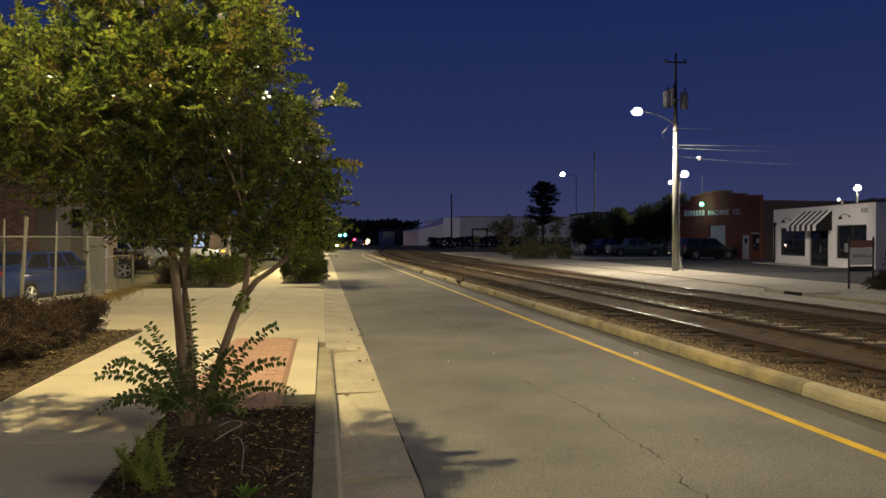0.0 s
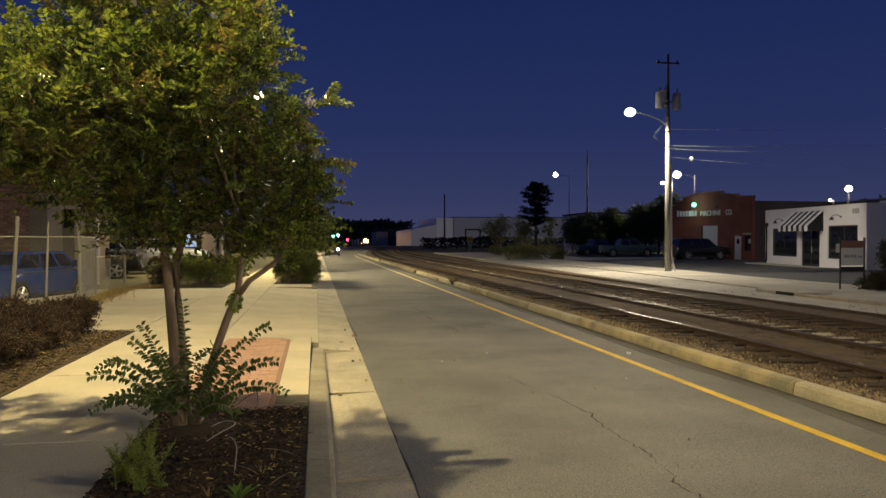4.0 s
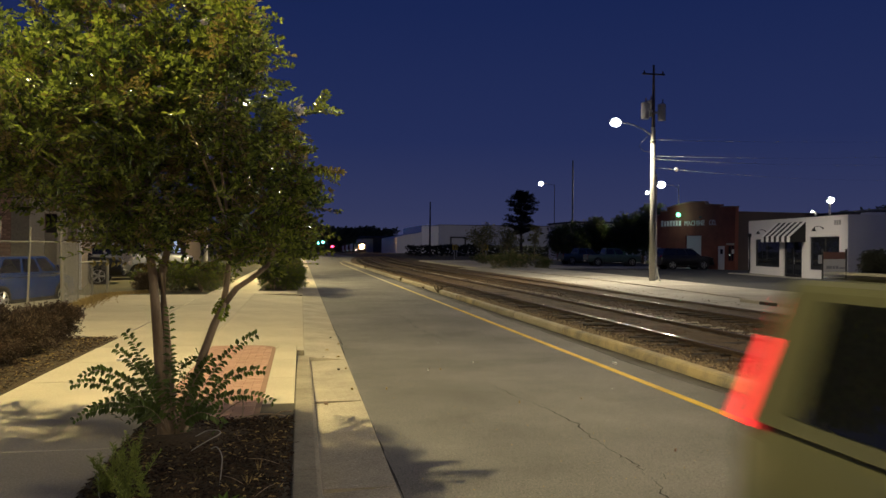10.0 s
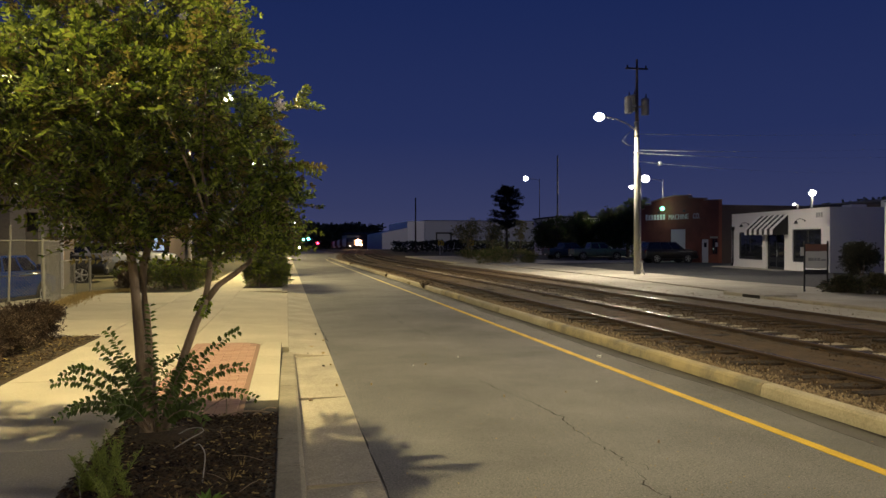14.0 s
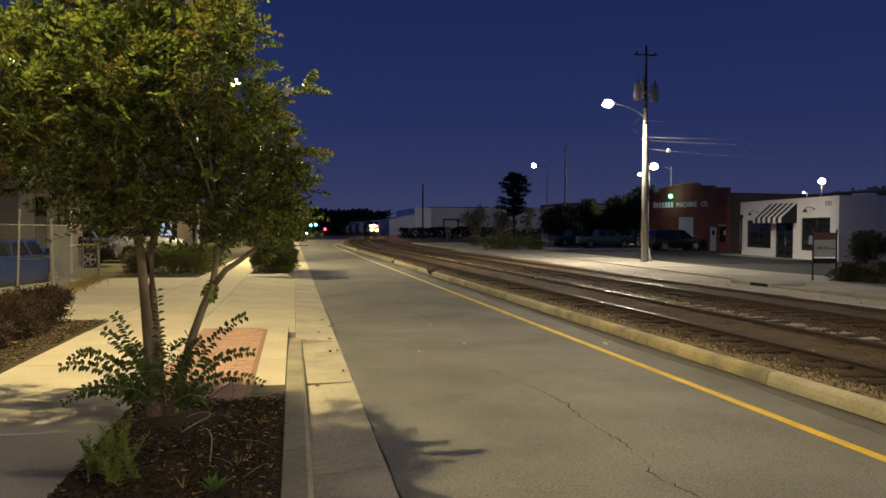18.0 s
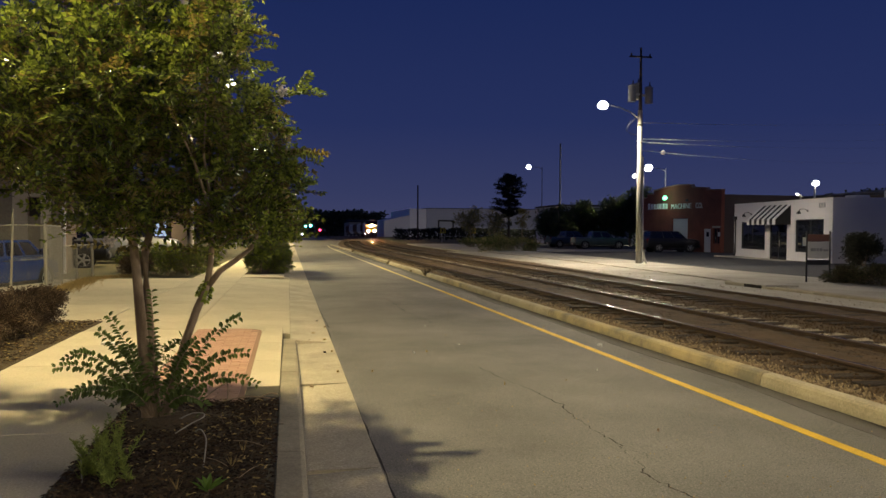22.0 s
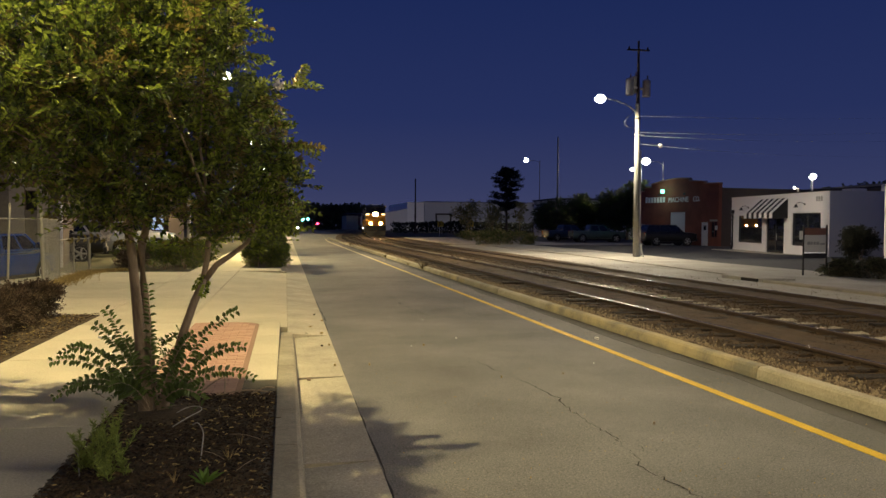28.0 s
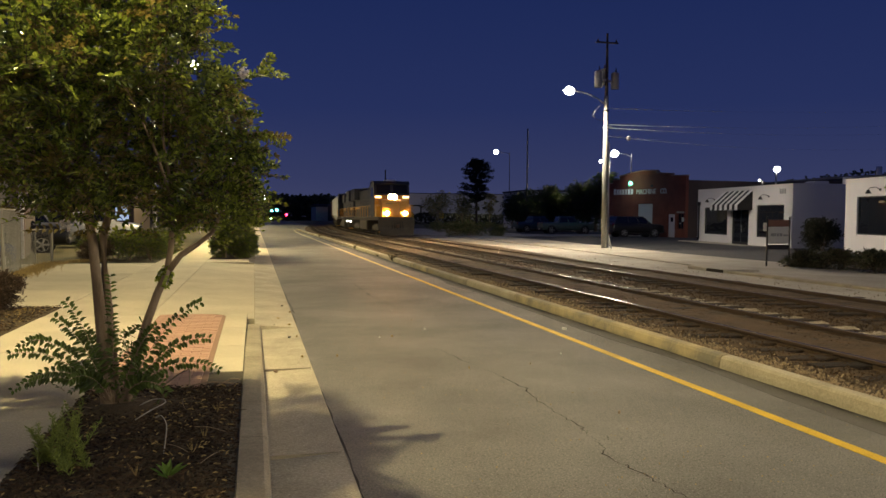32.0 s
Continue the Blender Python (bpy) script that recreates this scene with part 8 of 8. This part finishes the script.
def locomotive(label):
    t = thing("locomotive", pose(0, 0, 0), label, "locomotive", "locomotives of the train")
    part("underframe", boxm(-1.5, 1.5, -10.9, 10.9, 1.32, 1.60, 0.03), M["loco_black"], t)
    part("fuel_tank", boxm(-1.4, 1.4, -2.6, 2.6, 0.42, 1.31, 0.15, seg=2), M["loco_black"], t, "black fuel tank")
    bogie(t, 6.9)
    bogie(t, -6.9)
    part("long_hood", boxm(-0.92, 0.92, -10.3, 6.2, 1.61, 4.25, 0.10, seg=2), M["loco_blue"], t, "dark blue long hood")
    part("hood_stripe", boxm(-0.935, 0.935, -10.1, 6.0, 2.4, 2.62), M["loco_yellow"], t, "yellow stripe along the hood")
    part("radiator", boxm(-1.45, 1.45, -10.2, -6.6, 3.35, 4.55, 0.08, seg=2), M["loco_blue"], t, "overhanging radiator wings")
    part("dynamic_brake", boxm(-1.1, 1.1, 2.0, 5.6, 3.4, 4.42, 0.06), M["loco_blue"], t)
    for k in range(3):
        part("radiator_fan", rodm((0, -9.6 + 1.2 * k, 4.54), (0, -9.6 + 1.2 * k, 4.62), 0.5, None, 16), M["loco_black"], t)
    part("exhaust_stack", boxm(-0.35, 0.35, -2.5, -1.4, 4.24, 4.50, 0.04), M["loco_black"], t)
    for k in range(11):
        for x in (-1, 1):
            part("hood_door", boxm(x * 0.928 - 0.012, x * 0.928 + 0.012, -6.2 + 0.74 * k, -5.52 + 0.74 * k, 1.75, 3.25, 0.008), M["loco_blue"], t)
    # cab and nose
    b = outline(bmesh.new(), [(6.1, 1.61), (8.6, 1.61), (8.6, 3.55), (8.3, 4.42), (8.0, 4.56), (6.4, 4.58), (6.1, 4.45)], -1.53, 1.53)
    cab = part("cab", b, M["loco_blue"], t, "dark blue cab with dark windows")
    part("cab_front", boxm(-1.50, 1.50, 8.603, 8.609, 1.65, 3.45), M["loco_yellow"], cab, "yellow panel under the windscreens")
    part("cab_roof", outline(bmesh.new(), [(5.95, 4.46), (6.4, 4.62), (8.05, 4.61), (8.5, 4.38), (8.52, 4.44), (8.1, 4.68), (6.35, 4.69), (5.9, 4.52)], -1.56, 1.56), M["loco_blue"], cab)
    for x in (-1, 1):
        part("windscreen", outline(bmesh.new(), [(8.585, 3.60), (8.33, 4.34), (8.36, 4.35), (8.625, 3.61)], x * 0.12 if x > 0 else -1.32, 1.32 if x > 0 else -0.12), M["glass"], cab, "dark windscreen")
        part("side_window", boxm(x * 1.535 - 0.012, x * 1.535 + 0.012, 6.6, 7.9, 3.35, 4.15, 0.01), M["glass"], cab)
        part("cab_side_panel", boxm(x * 1.535 - 0.008, x * 1.535 + 0.008, 6.2, 8.4, 1.65, 3.1), M["loco_blue"], cab)
        part("number_board", boxm(x * 1.2 - 0.26, x * 1.2 + 0.26, 8.61, 8.68, 3.22, 3.40, 0.01), M["board_glow"], cab, "lit number board")
    b = outline(bmesh.new(), [(8.6, 1.61), (10.35, 1.61), (10.40, 1.75), (10.22, 2.85), (10.0, 3.02), (8.6, 3.12)], -1.15, 1.15)
    nose = part("nose", b, M["loco_yellow"], t, "blunt yellow nose")
    part("nose_shoulder", outline(bmesh.new(), [(8.6, 1.62), (9.6, 1.62), (9.6, 2.5), (8.6, 2.7)], -1.5, 1.5), M["loco_yellow"], nose)
    part("nose_door", boxm(-0.95, -0.35, 10.30, 10.40, 1.65, 2.75, 0.02), M["loco_yellow"], nose)
    for z in (2.0, 2.35, 2.7):
        part("grab_iron", boxm(0.3, 0.8, 10.36, 10.40, z, z + 0.03), M["loco_black"], nose)
    hs = part("headlight_box", boxm(-0.46, 0.46, 8.60, 8.72, 3.08, 3.56, 0.03), M["loco_blue"], cab, "headlight housing")
    # open tubes added round headlights and ditch lights to narrow their beams
    for x in (-0.18, 0.18):
        part("headlight_tube", rodm((x, 8.70, 3.33), (x, 9.24, 3.33), 0.195, None, 20, caps=False), M["loco_black"], hs, "black tube added round the headlight to narrow its beam")
        part("headlight", disc(bmesh.new(), x, 8.777, 3.33, 0.185), M["loco_head"], hs, "glaring amber headlight")
    for x in (-0.77, 0.77):
        d = part("ditch_light", rodm((x, 10.55, 1.90), (x, 10.98, 1.90), 0.15, None, 14, caps=False), M["loco_black"], t, "ditch light housing")
        part("ditch_lens", disc(bmesh.new(), x, 10.722, 1.90, 0.14), M["ditch_glow"], d, "lit amber ditch light")
        part("ditch_stand", boxm(x - 0.04, x + 0.04, 10.58, 10.66, 1.61, 1.80), M["loco_black"], d)
    # pilot, plough, steps, coupler
    for s in (1, -1):
        y = s * 10.9
        part("pilot", boxm(-1.5, 1.5, min(y, y + s * 0.12), max(y, y + s * 0.12), 0.55, 1.60, 0.02), M["loco_black"], t, "grimy pilot plate")
        b = outline(bmesh.new(), [(y, 0.75), (y + s * 0.12, 0.75), (y + s * 0.5, 0.12), (y + s * 0.42, 0.10)], -1.4, 1.4)
        part("plough", b, M["loco_black"], t)
        part("coupler", boxm(-0.16, 0.16, min(y, y + s * 0.75), max(y, y + s * 0.75), 0.72, 1.02, 0.05), M["rail"], t)
        for x in (-1.32, 1.32):
            for k in range(4):
                part("step", boxm(x - 0.2, x + 0.2, y - s * 0.25 - 0.12 + s * 0.1 * k, y - s * 0.25 + 0.12 + s * 0.1 * k, 0.35 + 0.3 * k, 0.39 + 0.3 * k), M["loco_yellow"] if k == 0 else M["loco_black"], t)
            handrail(t, [(x * 1.1, y - s * 0.3, 1.6), (x * 1.1, y - s * 0.3, 2.6), (x * 1.1, y - s * 2.0, 2.6)])
        handrail(t, [(-1.2, y + s * 0.1, 1.6), (-1.2, y + s * 0.1, 2.45), (-0.4, y + s * 0.1, 2.45), (-0.4, y + s * 0.1, 1.6)])
        handrail(t, [(1.2, y + s * 0.1, 1.6), (1.2, y + s * 0.1, 2.45), (0.4, y + s * 0.1, 2.45), (0.4, y + s * 0.1, 1.6)])
        b = bmesh.new()
        for k in range(5):
            tube(b, [(-0.5 + 0.22 * k, y + s * 0.1, 1.25), (-0.5 + 0.22 * k, y + s * 0.3, 0.85), (-0.46 + 0.22 * k, y + s * 0.35, 0.62)], 0.03, 6)
        part("air_hoses", b, M["rubber"], t)
    for x in (-1.42, 1.42):
        handrail(t, [(x, -9.0, 2.6), (x, 5.6, 2.6)])
        for k in range(9):
            handrail(t, [(x, -9.0 + 1.8 * k, 1.6), (x, -9.0 + 1.8 * k, 2.6)])
        part("walkway_edge", boxm(x - 0.06, x + 0.06, -10.4, 10.4, 1.45, 1.60), M["walk_edge"], t)
        part("step_light", boxm(x - 0.04 + 0.08 * (x / 1.42), x + 0.04 + 0.08 * (x / 1.42), -9.6, -9.45, 1.05, 1.2), M["step_glow"], t, "small lit step lamp")
    for x in (-0.3, 0.3):
        part("horn", rodm((x, 6.6, 4.75), (x, 7.2, 4.75), 0.05, 0.11, 10), M["loco_black"], t)
    part("antenna", boxm(-0.5, 0.5, 7.0, 7.6, 4.68, 4.80, 0.03), M["far_wall"], t)
    return t


def hopper(label, mat):
    t = thing("hopper_wagon", pose(0, 0, 0), label, "rail wagon", "wagons of the train")
    b = bmesh.new()
    loft(b, [[(s * w, y, z) for s, w, z in ((1, 1.2, 1.25), (1, 1.5, 1.9), (1, 1.52, 3.9), (1, 1.1, 4.35), (-1, 1.1, 4.35), (-1, 1.52, 3.9), (-1, 1.5, 1.9), (-1, 1.2, 1.25))] for y in (-7.4, 7.4)])
    part("body", b, mat, t)
    for k in range(13):
        for x in (-1.53, 1.53):
            part("rib", boxm(x - 0.04, x + 0.04, -7.2 + 1.18 * k, -7.08 + 1.18 * k, 1.7, 3.95), mat, t)
    for y in (-4.8, 0, 4.8):
        b = bmesh.new()
        loft(b, [[(-w, y - l, z), (w, y - l, z), (w, y + l, z), (-w, y + l, z)] for w, l, z in ((0.4, 0.5, 0.4), (1.2, 2.0, 1.3))])
        part("discharge_bay", b, mat, t)
    part("sill", boxm(-0.3, 0.3, -8.2, 8.2, 0.9, 1.24), M["loco_black"], t)
    part("roof_walk", boxm(-0.35, 0.35, -7.4, 7.4, 4.36, 4.42), M["steel"], t)
    for y in (-6.4, 6.4):
        bogie(t, y, 2)
    for s in (-1, 1):
        part("ladder", boxm(-1.5, -1.1, s * 7.5 - 0.03, s * 7.5 + 0.03, 1.2, 4.2), M["steel"], t)
        part("coupler", boxm(-0.14, 0.14, min(s * 8.2, s * 8.7), max(s * 8.2, s * 8.7), 0.75, 1.0), M["rail"], t)
    return t


lead = locomotive("yellow-nosed dark blue diesel locomotive with glaring headlights")
shrink(lead, 0.92, 0.94, 0.93)
second = copy_thing(lead, pose(0, 0, 0))
tagged(second, "dark blue and yellow diesel locomotive coupled behind the first")
for _o in second.children_recursive:
    if _o.data and _o.data.materials and _o.data.materials[0] in (M["loco_head"], M["ditch_glow"], M["board_glow"]):
        _o.data = _o.data.copy()
        _o.data.materials[0] = M["dark_lens"]
wagons = [hopper("pale grey covered hopper wagon", M["wagon_grey"]), hopper("brown covered hopper wagon", M["wagon_brown"])]
for _k in range(4):
    wagons.append(copy_thing(wagons[_k % 2], pose(0, 0, 0)))


# ---- what moves ----
def rail_pose(y, half, flip=False):
    """A vehicle whose middle stands at y on the far track, heading to the near end, with its bogies on the rails."""
    a, b = y - half, y + half
    x = TRACKS[1] + (bend(a) + bend(b)) / 2
    ang = math.degrees(math.atan2(bend(b) - bend(a), b - a))
    tilt = math.degrees(math.atan2(gz(b) - gz(a), b - a))
    m = pose(x, y, (gz(a) + gz(b)) / 2 + 0.131, 0, 0, 180 - ang) @ pose(0, 0, 0, -tilt)
    return m @ pose(0, 0, 0, 0, 0, 180) if flip else m


def motions():
    def front(t):
        return 60.0 + 12.0 * (32.0 - t)

    times = [float(k) for k in range(33)]
    walk(lead, [(t, rail_pose(front(t) + 8.2, 6.5)) for t in times])
    walk(second, [(t, rail_pose(front(t) + 8.2 + 21.5, 6.5, True)) for t in times])
    for k, w in enumerate(wagons):
        walk(w, [(t, rail_pose(front(t) + 8.2 + 21.5 + 20.0 + 17.6 * k, 6.4)) for t in times])
    # the green car: seconds, place along the road, place across
    rows = [(0.0, 145.2, 3.3), (1.5, 124.0, 2.7), (3.0, 102.6, 2.15), (4.5, 81.2, 1.75), (6.0, 59.4, 1.58), (7.0, 44.9, 1.70), (7.5, 38.0, 1.82), (8.0, 31.0, 1.97), (8.5, 24.2, 2.15), (8.8, 19.85, 2.28), (9.0, 16.65, 2.33),
            (9.2, 13.48, 2.38), (9.4, 10.3, 2.43), (9.6, 7.15, 2.46), (9.8, 3.97, 2.49), (10.0, 0.8, 2.51), (10.5, -7.1, 2.5), (12.0, -31.0, 2.5), (20.0, -157.0, 2.5), (32.0, -346.0, 2.5)]
    out = []
    for i, (t, y, x) in enumerate(rows):
        a, b = rows[max(0, i - 1)], rows[min(len(rows) - 1, i + 1)]
        out.append((t, pose(x - 0.07, y, gz(y), 0, 0, 180 - math.degrees(math.atan2(a[2] - b[2], a[1] - b[1])))))
    walk(soul, out)
    drive = [(0.0, -5.1), (4.0, -25.1), (10.0, -55.0), (16.0, -75.0), (32.0, -80.0)]
    walk(passing, [(t, pose(x, 60.0, 0, 0, 0, 90)) for t, x in drive])
    far = [(0.0, 440.0, 4.4), (9.0, 370.0, 4.4), (11.0, 330.0, 4.4), (13.0, 305.0, 4.3), (18.0, 300.0, 4.4), (25.0, 296.0, 4.8), (32.0, 290.0, 5.2)]
    walk(far_car, [(t, pose(x, y, gz(y), 0, 0, 180)) for t, y, x in far])


motions()
